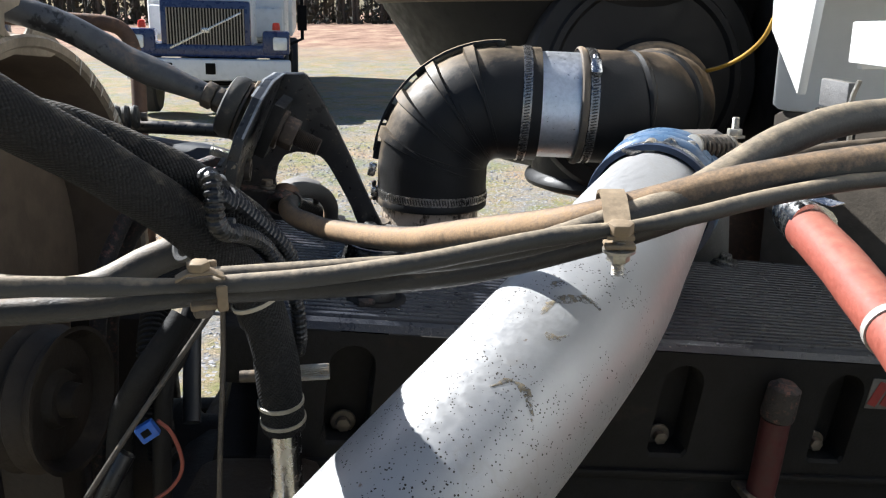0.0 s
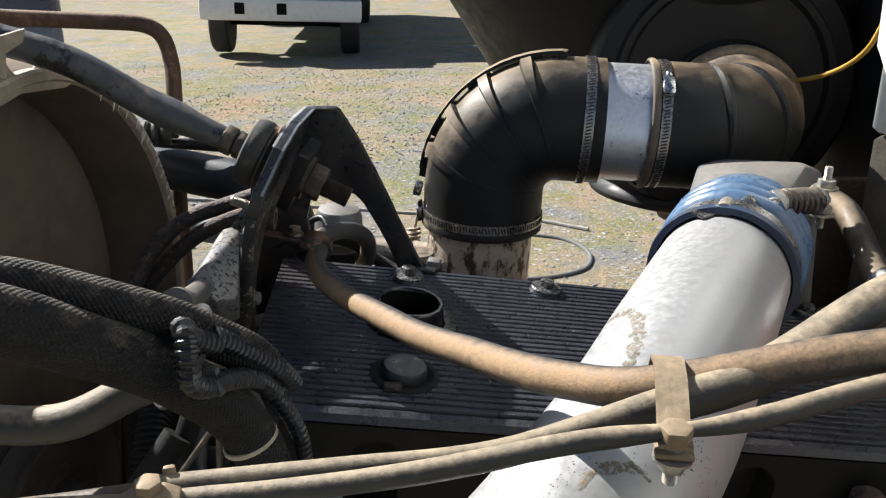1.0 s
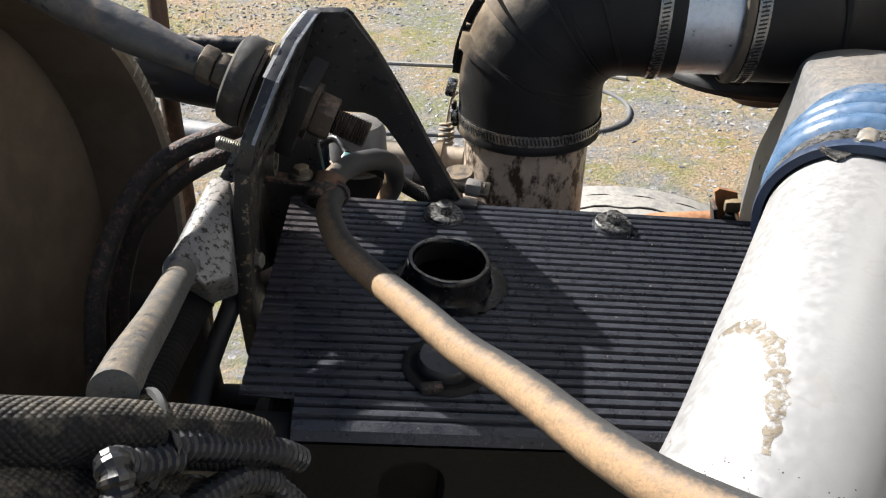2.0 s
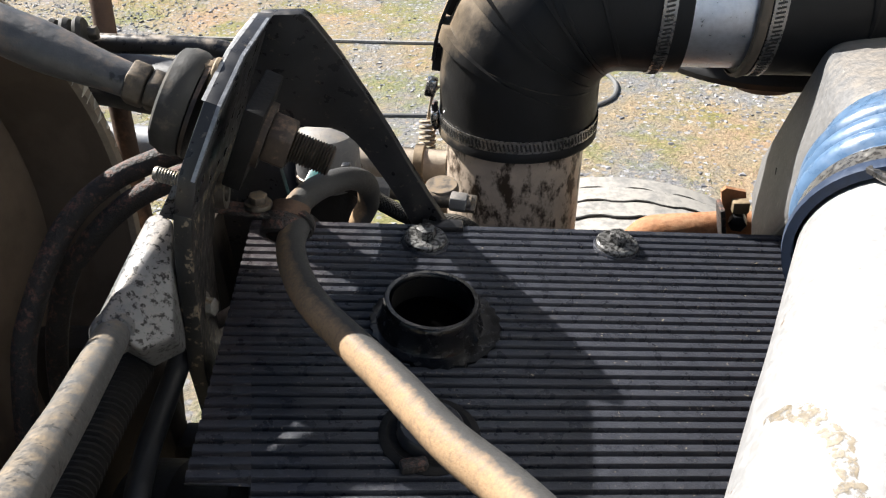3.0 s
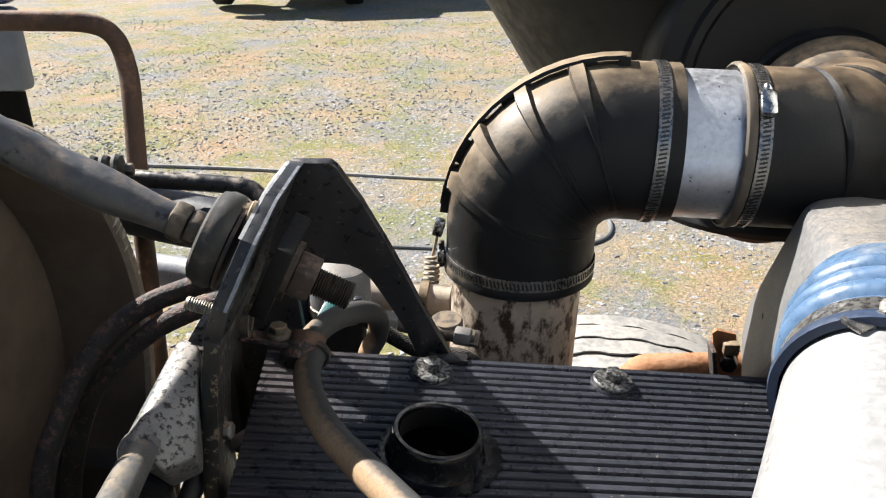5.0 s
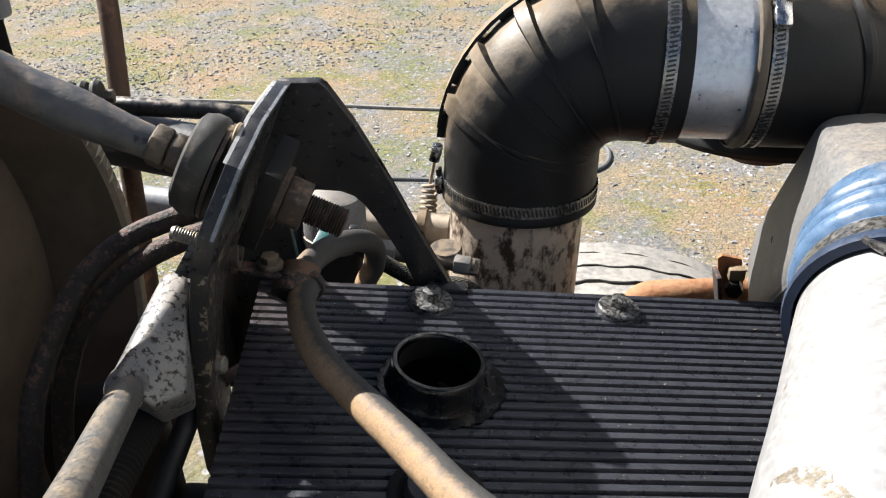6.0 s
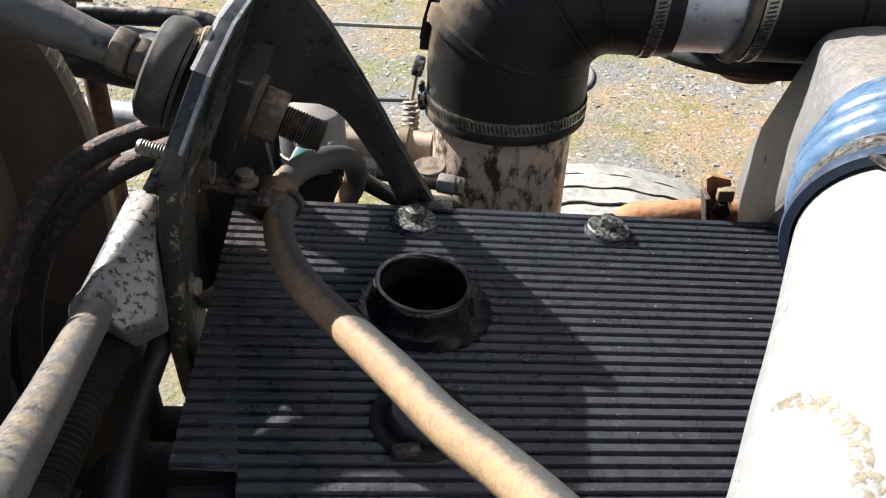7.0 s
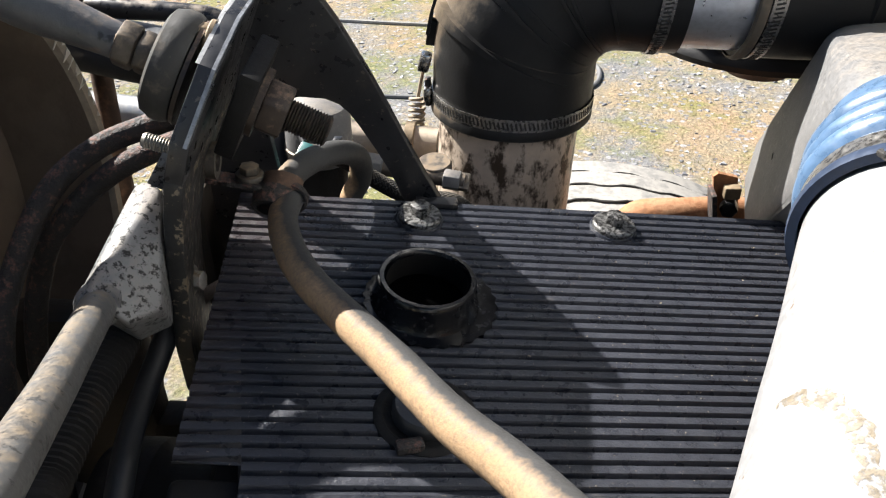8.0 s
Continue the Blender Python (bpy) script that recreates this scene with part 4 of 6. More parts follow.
def pipe_stains(ob):
    """Dried oil runs, thin films that lie on the pipe."""
    runs = (([(0.0655, 0.5361, 1.6448), (0.0741, 0.5451, 1.6486), (0.0888, 0.5518, 1.6504), (0.1031, 0.5528, 1.647), (0.1089, 0.5501, 1.6424)], 0.0042),
            ([(0.0681, 0.5217, 1.6373), (0.0755, 0.5188, 1.6335), (0.0838, 0.524, 1.6343)], 0.0044),
            ([(0.0759, 0.5626, 1.6554), (0.0802, 0.565, 1.6565), (0.0844, 0.5669, 1.6573)], 0.0036),
            ([(0.0293, 0.4818, 1.6181), (0.043, 0.4865, 1.6191), (0.0502, 0.4833, 1.6145), (0.0534, 0.4762, 1.606), (0.0565, 0.4688, 1.5939)], 0.0026),
            ([(0.0987, 0.7242, 1.6568), (0.1052, 0.7203, 1.6665), (0.1116, 0.7111, 1.674), (0.115, 0.6992, 1.6777), (0.1159, 0.6865, 1.6791), (0.1130, 0.66, 1.6785), (0.1070, 0.64, 1.676), (0.0985, 0.6191, 1.6714)], 0.0062))
    axis = spline(CH, 40)
    for pts, w in runs:
        path = spline(pts, 7)
        bm = bmesh.new()
        rows = []
        for i, p in enumerate(path):
            c = min(axis, key=lambda q: (q - p).length)
            out = (p - c).normalized()
            t = (path[min(i + 1, len(path) - 1)] - path[max(i - 1, 0)]).normalized()
            side = t.cross(out).normalized()
            ww = w * (0.75 + 0.9 * noise.noise(p * 130)) * min(1.0, 0.35 + 3 * min(i, len(path) - 1 - i) / len(path))
            row = []
            for u in (-1, -0.5, 0, 0.5, 1):
                d = (p + side * (ww * u + 0.002 * noise.noise(p * 90)) - c).normalized()
                row.append(bm.verts.new(c + d * (0.06165 + 0.00025 * (1 - u * u))))
            rows.append(row)
        for a, b in zip(rows, rows[1:]):
            for k in range(4):
                bm.faces.new((a[k], a[k + 1], b[k + 1], b[k]))
        bmesh.ops.recalc_face_normals(bm, faces=bm.faces)
        part("oil_run", bm, PALE_STAIN if w > 0.005 else STAIN, ob, "dried brown oil run")


pipe_stains(charge_pipe())


def coupling_hose():
    at = Vector((0.2225, 0.8875, 1.6345))
    ob = thing("coupling_hose", at, "blue silicone coupling hose with ridges and a dark rim", "hose")
    m = axis_matrix(at, COUPLE)
    part("rim", lathe([(0.0635, -0.004), (0.0695, -0.003), (0.0705, 0.003), (0.0695, 0.008), (0.0635, 0.009)], m, 56), BLUE_DARK, ob, "dark blue rubber rim")
    prof = [(0.0635, 0.008), (0.0655, 0.009), (0.0655, 0.034)]
    for k in range(3):
        z = 0.036 + 0.021 * k
        prof += [(0.0652, z), (0.0682, z + 0.0022), (0.0712, z + 0.0060), (0.0722, z + 0.0100), (0.0712, z + 0.0140), (0.0682, z + 0.0178), (0.0652, z + 0.020)]
    prof += [(0.0655, 0.108), (0.0655, 0.125), (0.063, 0.128)]
    part("hose_wall", lathe(prof, m, 64), BLUE, ob)
    # spring-loaded T-bolt clamp
    cl = thing("t_bolt_clamp", at + COUPLE * 0.02, "heavy band clamp with a coil spring on its bolt", "hose clamp")
    part("band", lathe([(0.0657, 0.011), (0.0675, 0.011), (0.0675, 0.030), (0.0657, 0.030)], m, 56, closed=True), CLAMP, cl)
    a, b = Vector((0.222, 0.897, 1.7000)), Vector((0.337, 0.974, 1.6865))
    way = (b - a).normalized()
    part("bolt", sweep([a - way * 0.012, b + way * 0.006], 0.0042, 12), ZINC, cl)
    part("trunnion", lathe([(0, -0.010), (0.007, -0.010), (0.0075, -0.008), (0.0075, 0.008), (0.007, 0.010), (0, 0.010)], axis_matrix(a, COUPLE), 18), ZINC, cl)
    part("eye_loop", lathe([(0.005, -0.008), (0.0085, -0.007), (0.0085, 0.007), (0.005, 0.008)], axis_matrix(a + way * 0.030, COUPLE), 20, closed=True), CLAMP, cl)
    part("loop_plate", block((0.036, 0.017, 0.004), axis_matrix(a + Vector((-0.012, 0, -0.004)), (0, -0.1, 1)) @ Matrix.Rotation(radians(30), 4, "Z"), 0.001), CLAMP, cl)
    part("sleeve", lathe([(0.0045, 0), (0.0068, 0.001), (0.0068, 0.034), (0.0045, 0.035)], axis_matrix(a + way * 0.033, way), 18), CHROME, cl)
    part("spring", coil(a + way * 0.070, b - way * 0.016, 0.0110, 0.0029, 6.5), STEEL, cl)
    for d in (0.068, (b - a).length - 0.013):
        part("spring_washer", lathe([(0.004, 0), (0.0135, 0), (0.0135, 0.0028), (0.004, 0.0028)], axis_matrix(a + way * d, way), 24, closed=True), ZINC, cl)
    part("nut", prism(hexagon(0.009), 0.010, axis_matrix(b - way * 0.005, way), 0.001), ZINC, cl)
    up = Vector((0.02, 0.0, 1)).normalized()
    part("upright_bolt", threaded(b - up * 0.03, b + up * 0.034, 0.0043, 0.0014), ZINC, cl)
    for h, r in ((0.017, 0.0105), (-0.010, 0.011)):
        part("lock_nut", prism(hexagon(r * 0.85), 0.008, axis_matrix(b + up * h, up), 0.001), ZINC, cl)
        part("flat_washer", lathe([(0.004, 0), (r * 1.15, 0), (r * 1.15, 0.0022), (0.004, 0.0022)], axis_matrix(b + up * (h - 0.006), up), 22, closed=True), ZINC, cl)
    return ob


coupling_hose()


def manifold_elbow():
    """Cast inlet that takes the coupling and drops behind the rocker cover."""
    BACK = Vector((-0.025, 0.443, 1.929))
    ob = thing("manifold_elbow", (0.27, 1.15, 1.45), "cast aluminium inlet elbow, grey with scuffed top", "engine casting")
    bm = bmesh.new()
    m = axis_matrix(Vector((0.2225, 0.8875, 1.6345)) + COUPLE * 0.104, COUPLE)
    pts = [m @ Vector((0.062 * math.cos(a), 0.062 * math.sin(a), 0)) for a in [2 * math.pi * k / 20 for k in range(20)]]
    pts += [BACK + (Vector(p) - BACK) * 1.10 for p in ((0.228, 1.100, 1.697), (0.250, 1.145, 1.692), (0.262, 1.060, 1.708), (0.335, 1.065, 1.708), (0.358, 1.085, 1.697), (0.365, 1.13, 1.678), (0.200, 1.100, 1.545), (0.195, 1.105, 1.50), (0.225, 1.215, 1.54), (0.225, 1.225, 1.49), (0.375, 1.20, 1.50), (0.375, 1.10, 1.50), (0.365, 1.19, 1.63))]
    vs = [bm.verts.new(p) for p in pts]
    bmesh.ops.convex_hull(bm, input=vs)
    bmesh.ops.delete(bm, geom=[v for v in bm.verts if not v.link_faces], context="VERTS")
    bmesh.ops.bevel(bm, geom=[e for e in bm.edges if len(e.link_faces) == 2 and e.calc_face_angle() > 0.35], offset=0.014, segments=4, affect="EDGES", profile=0.5)
    bmesh.ops.recalc_face_normals(bm, faces=bm.faces)
    part("casting", bm, CAST, ob, smooth=50)
    # raised casting marks, not legible
    for p in ((0.2204, 1.141, 1.5643), (0.2196, 1.127, 1.5760), (0.2193, 1.1221, 1.5827), (0.2193, 1.1084, 1.6005), (0.2204, 1.102, 1.6143), (0.2133, 1.0869, 1.5901)):
        q = BACK + (Vector(p) - BACK) * 1.0377
        part("cast_mark", block((0.0022, 0.007, 0.006), Matrix.Translation(q) @ Matrix.Rotation(radians(-12), 4, "Z") @ Matrix.Rotation(radians(30), 4, "X"), 0.0006), COVER_SIDE, ob)
    # rusty bracket with a bolt beside it
    br = thing("rusty_bracket", (0.245, 1.33, 1.25), "rusty steel bracket with a black bolt", "bracket")
    part("plate", slab_mesh([(0.236, 1.33, 1.25), (0.232, 1.33, 1.39), (0.2238, 1.33, 1.4396), (0.2290, 1.33, 1.4440), (0.2540, 1.335, 1.4360), (0.262, 1.335, 1.39), (0.264, 1.335, 1.25)], (0.0, 0.006, 0.0)), RUST_ORANGE, br)
    part("bent_lip", block((0.006, 0.030, 0.13), Matrix.Translation((0.2315, 1.316, 1.365)) @ Matrix.Rotation(radians(-9), 4, "Y"), 0.0015), DARK_HOSE, br)
    part("top_lug", block((0.020, 0.014, 0.016), Matrix.Translation((0.246, 1.322, 1.424)), 0.003), CLIP, br)
    hex_bolt((0.2479, 1.328, 1.404), (-0.3, -1, 0.1), 0.011, br, "bolt", LOOM, 0.016)
    return ob


manifold_elbow()

# ---- hoses and lines across the front ----
AM = [(-0.1727, 0.943, 1.632), (-0.1721, 0.915, 1.6288), (-0.1568, 0.875, 1.6288), (-0.1362, 0.84, 1.631), (-0.1155, 0.815, 1.631), (-0.0765, 0.763, 1.639), (-0.0446, 0.716, 1.648), (-0.0188, 0.684, 1.656), (0.0, 0.653, 1.667), (0.0299, 0.602, 1.684), (0.0600, 0.565, 1.697), (0.101, 0.537, 1.711), (0.187, 0.532, 1.734), (0.286, 0.538, 1.748), (0.40, 0.55, 1.752), (0.60, 0.58, 1.72), (0.90, 0.68, 1.62), (1.25, 0.80, 1.55)]
UT = [(-0.138, 0.4445, 1.6985), (-0.126, 0.4486, 1.6994), (-0.053, 0.4695, 1.6979), (0.019, 0.4887, 1.6982), (0.09, 0.5115, 1.7099), (0.16, 0.5345, 1.7262), (0.231, 0.5685, 1.7568), (0.304, 0.6, 1.7677), (0.4, 0.62, 1.762), (0.6, 0.62, 1.7), (0.9, 0.68, 1.62), (1.25, 0.8, 1.55)]
NN = [(-0.45, 0.3326, 1.7231), (-0.33, 0.37, 1.7177), (-0.228, 0.4011, 1.7102), (-0.157, 0.4311, 1.7), (-0.084, 0.4498, 1.6975), (-0.013, 0.4636, 1.7030), (0.06, 0.4793, 1.7126), (0.134, 0.49, 1.7200), (0.205, 0.5128, 1.7297), (0.281, 0.53, 1.737), (0.4, 0.55, 1.735), (0.6, 0.58, 1.7), (0.9, 0.68, 1.62), (1.25, 0.8, 1.55)]
DD = [(-0.45, 0.3678, 1.6913), (-0.28, 0.4217, 1.6863), (-0.204, 0.4399, 1.6846), (-0.129, 0.4577, 1.6880), (-0.054, 0.4786, 1.6850), (0.019, 0.5073, 1.6833), (0.089, 0.5353, 1.6907), (0.16, 0.549, 1.7086), (0.24, 0.585, 1.738), (0.33, 0.61, 1.745)]


hose_path = spline(AM, 10)
cool = thing("coolant_hose", hose_path[0], "black rubber hose coated with sandy dust, crossing the cover", "hose", "front lines")
part("hose_wall", sweep(hose_path, [0.0101 + 0.0009 * min(1.0, k / 70) for k in range(len(hose_path))], 20, wobble=0.03), HOSE, cool)
part("end_lip", lathe([(0.0112, -0.003), (0.0130, -0.0025), (0.0133, 0.0), (0.0130, 0.0025), (0.0112, 0.003)], axis_matrix(hose_path[1], hose_path[3] - hose_path[1]), 26), DARK_HOSE, cool, "dark rolled hose end")
line_path = spline(UT, 10)
solo("fuel_line", sweep(line_path, [0.0058 + 0.0056 * min(1.0, max(0.0, (p.x - 0.03) / 0.14)) for p in line_path], 18, wobble=0.03), LINE, "dusty hose line that thickens beyond its clip", "hose", "front lines")
line_path = spline(NN, 10)
solo("fuel_line", sweep(line_path, [0.0054 * (1 - 0.35 * max(0.0, 1 - abs(p.x - 0.108) / 0.03) - 0.25 * max(0.0, 1 - abs(p.x + 0.14) / 0.035)) for p in line_path], 16, wobble=0.03), LINE, "thin grey dusty line pinched flat at its clips", "hose", "front lines")
solo("fuel_line", sweep(spline(DD, 10), 0.0074, 18, wobble=0.03), DARK_LINE, "thick dark dusty line under the thin one", "hose", "front lines")


def line_clip(at, tilt, turn, name="line_clip", tall=0.05):
    """A bent strap round the lines, closed by a bolt and nut."""
    ob = thing(name, at, "tan dusty metal strap clip with a bolt and nut", "clip", "line clips")
    m = Matrix.Translation(at) @ Matrix.Rotation(radians(turn), 4, "Z") @ Matrix.Rotation(radians(tilt), 4, "X")
    w = 0.0078
    prof = [(-0.008, -0.002), (0.004, -0.001), (0.016, 0.006), (0.030, 0.013), (0.045, 0.015), (0.057, 0.011), (0.064, 0.002), (0.064, -0.012)]
    strap = bmesh.new()
    rows = []
    for y, z in prof:
        rows.append([strap.verts.new(m @ Vector((sx * w, y, z + dz))) for sx, dz in ((-1, 0), (1, 0), (1, 0.0022), (-1, 0.0022))])
    for a, b in zip(rows, rows[1:]):
        for k in range(4):
            strap.faces.new((a[k], a[(k + 1) % 4], b[(k + 1) % 4], b[k]))
    strap.faces.new(rows[0]), strap.faces.new(rows[-1])
    bmesh.ops.recalc_face_normals(strap, faces=strap.faces)
    part("strap", strap, CLIP, ob, smooth=30)
    part("lower_plate", block((0.018, 0.014, 0.003), m @ Matrix.Translation((0, -0.001, -0.0065)), 0.001), CLIP, ob)
    up = (m.to_3x3() @ Vector((0, -0.08, 1))).normalized()
    base = m @ Vector((0.0, -0.002, 0))
    part("bolt_shank", threaded(base - up * 0.025, base, 0.0040, 0.0014), ZINC, ob)
    part("bolt_head", prism(hexagon(0.0082), 0.007, axis_matrix(base + up * 0.004, up), 0.0012), CLIP, ob)
    part("nut", prism(hexagon(0.0072), 0.006, axis_matrix(base - up * 0.0135, up), 0.001), ZINC, ob)
    part("washer", lathe([(0.004, 0), (0.0098, 0), (0.0098, 0.0018), (0.004, 0.0018)], axis_matrix(base - up * 0.0103, up), 22, closed=True), ZINC, ob)
    return ob


line_clip((0.1045, 0.4855, 1.7135), 0, -4)


def saddle_clip():
    at = (-0.1275, 0.434, 1.7050)
    ob = thing("line_clip", at, "tan dusty saddle clip with a hex bolt on bundled lines", "clip", "line clips")
    m = Matrix.Translation(at) @ Matrix.Rotation(radians(18), 4, "Z") @ Matrix.Scale(0.72, 4)
    part("saddle", prism([(-0.017, 0.0), (-0.009, 0.004), (0.009, 0.004), (0.018, -0.001), (0.018, -0.0035), (0.009, 0.0015), (-0.009, 0.0015), (-0.017, -0.0025)], 0.014, m @ Matrix.Rotation(radians(90), 4, "X"), 0.0008), CLIP, ob)
    up = Vector((0, -0.05, 1)).normalized()
    base = m @ Vector((0, 0, 0.005))
    part("bolt_head", prism(hexagon(0.0064), 0.005, axis_matrix(base + up * 0.002, up), 0.001), CLIP, ob)
    part("back_ear", block((0.008, 0.005, 0.014), m @ Matrix.Translation((0.010, 0.022, -0.002)), 0.002), CLIP, ob)
    part("lower_saddle", block((0.020, 0.014, 0.005), m @ Matrix.Translation((0.002, 0.002, -0.024)), 0.002), CLIP, ob)
    part("nut", prism(hexagon(0.0056), 0.005, axis_matrix(base - up * 0.024, up), 0.0008), STEEL, ob)
    part("lower_tab", block((0.008, 0.004, 0.020), m @ Matrix.Translation((0.015, -0.007, -0.017)), 0.0015), CLIP, ob)
    return ob


saddle_clip()
cable("heater_hose", [(-0.60, 0.58, 1.70), (-0.42, 0.568, 1.665), (-0.313, 0.564, 1.653), (-0.252, 0.571, 1.650), (-0.207, 0.584, 1.668), (-0.178, 0.598, 1.674), (-0.158, 0.62, 1.655), (-0.15, 0.64, 1.60)], 0.0122, LINE, "pale dusty rubber hose in a shallow curve", "hose")

# ---- sleeved hoses with loom ----
B1 = [(-0.66, 0.13, 2.03), (-0.45, 0.2844, 1.9407), (-0.332, 0.3897, 1.8622), (-0.2535, 0.4642, 1.7946), (-0.2147, 0.5038, 1.772), (-0.1717, 0.5405, 1.7415), (-0.139, 0.5826, 1.7014), (-0.129, 0.6001, 1.6799)]
B2 = [(-0.62, 0.12, 1.98), (-0.42, 0.241, 1.924), (-0.285, 0.368, 1.8529), (-0.212, 0.4669, 1.7728), (-0.185, 0.5058, 1.7387), (-0.16, 0.5432, 1.7009), (-0.136, 0.572, 1.655), (-0.1245, 0.586, 1.6), (-0.1225, 0.598, 1.53)]
b1_path = spline(B1, 10)
thin = thing("sleeved_hose", b1_path[-1], "thinner black woven-sleeved hose with a pale cut end", "hose", "sleeved hoses")
part("sleeve", sweep(b1_path, 0.0133, 28, wobble=0.05), WOVEN, thin)
part("cut_end", lathe([(0.0, 0.006), (0.0075, 0.006), (0.0105, 0.003), (0.0115, -0.004), (0.0, -0.004)], axis_matrix(b1_path[-1], b1_path[-1] - b1_path[-4]), 24), AIRBOX_LIP, thin, "pale tan cut end")


def big_sleeved():
    ob = thing("sleeved_hose", (-0.13, 0.6, 1.5), "thick black woven-sleeved hose bending down to a metal pipe", "hose", "sleeved hoses")
    part("sleeve", sweep(spline(B2, 10), 0.0168, 32, wobble=0.06), WOVEN, ob)
    for x, y, z, lean in ((-0.1325, 0.576, 1.641, -0.3), (-0.1227, 0.597, 1.537, -0.03), (-0.1231, 0.594, 1.553, -0.03)):
        part("band", lathe([(0.0166, -0.0018), (0.0178, -0.0014), (0.0178, 0.0014), (0.0166, 0.0018)], axis_matrix((x, y, z), (lean, -0.12, 1)), 30), CREAM, ob, "pale clamp band")
    part("metal_stub", lathe([(0.0, 0.002), (0.0122, 0.002), (0.0122, -0.058), (0.0145, -0.062), (0.016, -0.075), (0.0, -0.075)], axis_matrix((-0.1225, 0.599, 1.531), (0.03, -0.1, 1)), 28), CHROME, ob, "short bright metal pipe")
    return ob


big_sleeved()


def loom(pts, r, name, label, mat=LOOM):
    """Ribbed plastic conduit."""
    path = spline(pts, 60)
    total = sum((b - a).length for a, b in zip(path, path[1:]))
    n = int(total / 0.0011)
    out, k = [], 0
    step = total / n
    walked = [0.0]
    for a, b in zip(path, path[1:]):
        walked.append(walked[-1] + (b - a).length)
    for i in range(n + 1):
        d = i * step
        while k < len(walked) - 2 and walked[k + 1] < d:
            k += 1
        out.append(path[k].lerp(path[k + 1], (d - walked[k]) / max(1e-9, walked[k + 1] - walked[k])))
    rs = [r * (1.0 if i % 4 in (0, 1) else 0.82) for i in range(n + 1)]
    return solo(name, sweep(out, rs, 12), mat, label, "cable loom", "looms", smooth=20)


loom([(-0.140, 0.556, 1.716), (-0.146, 0.541, 1.727), (-0.147, 0.531, 1.738), (-0.1425, 0.524, 1.739), (-0.140, 0.518, 1.728), (-0.140, 0.518, 1.714), (-0.138, 0.529, 1.704), (-0.134, 0.550, 1.697), (-0.127, 0.577, 1.683), (-0.120, 0.597, 1.662)], 0.0066, "split_loom", "glossy black corrugated loom looped over the hoses")
loom([(-0.142, 0.556, 1.722), (-0.136, 0.568, 1.711), (-0.126, 0.587, 1.692), (-0.117, 0.602, 1.675), (-0.113, 0.612, 1.661)], 0.0066, "split_loom", "straight run of glossy black corrugated loom")
loom([(-0.126, 0.588, 1.676), (-0.116, 0.598, 1.652), (-0.109, 0.604, 1.627), (-0.109, 0.611, 1.600), (-0.116, 0.64, 1.575)], 0.0058, "split_loom", "corrugated loom hanging down in front of the cover")


def zip_tie():
    ob = thing("zip_tie", (-0.150, 0.552, 1.70), "grey plastic zip tie round the sleeved hoses", "zip tie")
    m = axis_matrix((-0.163, 0.562, 1.705), (0.62, 0.55, -0.55))
    bm = sweep([m @ Vector((0.021 * math.cos(a), 0.031 * math.sin(a), 0)) for a in [2 * math.pi * k / 40 for k in range(41)]], 0.0022, 6, False)
    part("strap", bm, NYLON, ob)
    part("tail", sweep(spline([(-0.138, 0.540, 1.706), (-0.133, 0.534, 1.703), (-0.129, 0.531, 1.699)]), 0.0022, 6), NYLON, ob)
    part("lock", block((0.008, 0.007, 0.006), Matrix.Translation((-0.138, 0.541, 1.707)), 0.0015), NYLON, ob)


zip_tie()

# ---- the strut and its bracket ----
SA = Vector((0.89, 0.04, -0.45)).normalized()
HUB = Vector((-0.2035, 0.907, 1.7325))


def slab(points, way, name, mat, parent, bevel=0.0015, label=""):
    """A flat plate from world points that lie in one plane, thickened along way."""
    bm = bmesh.new()
    vs = [bm.verts.new(Vector(p)) for p in points]
    f = bm.faces.new(vs)
    ret = bmesh.ops.extrude_face_region(bm, geom=[f])
    for v in ret["geom"]:
        if isinstance(v, bmesh.types.BMVert):
            v.co += Vector(way)
    bmesh.ops.recalc_face_normals(bm, faces=bm.faces)
    if bevel:
        bmesh.ops.bevel(bm, geom=bm.edges[:], offset=bevel, segments=2, affect="EDGES", profile=0.5)
    return part(name, bm, mat, parent, label, smooth=35)


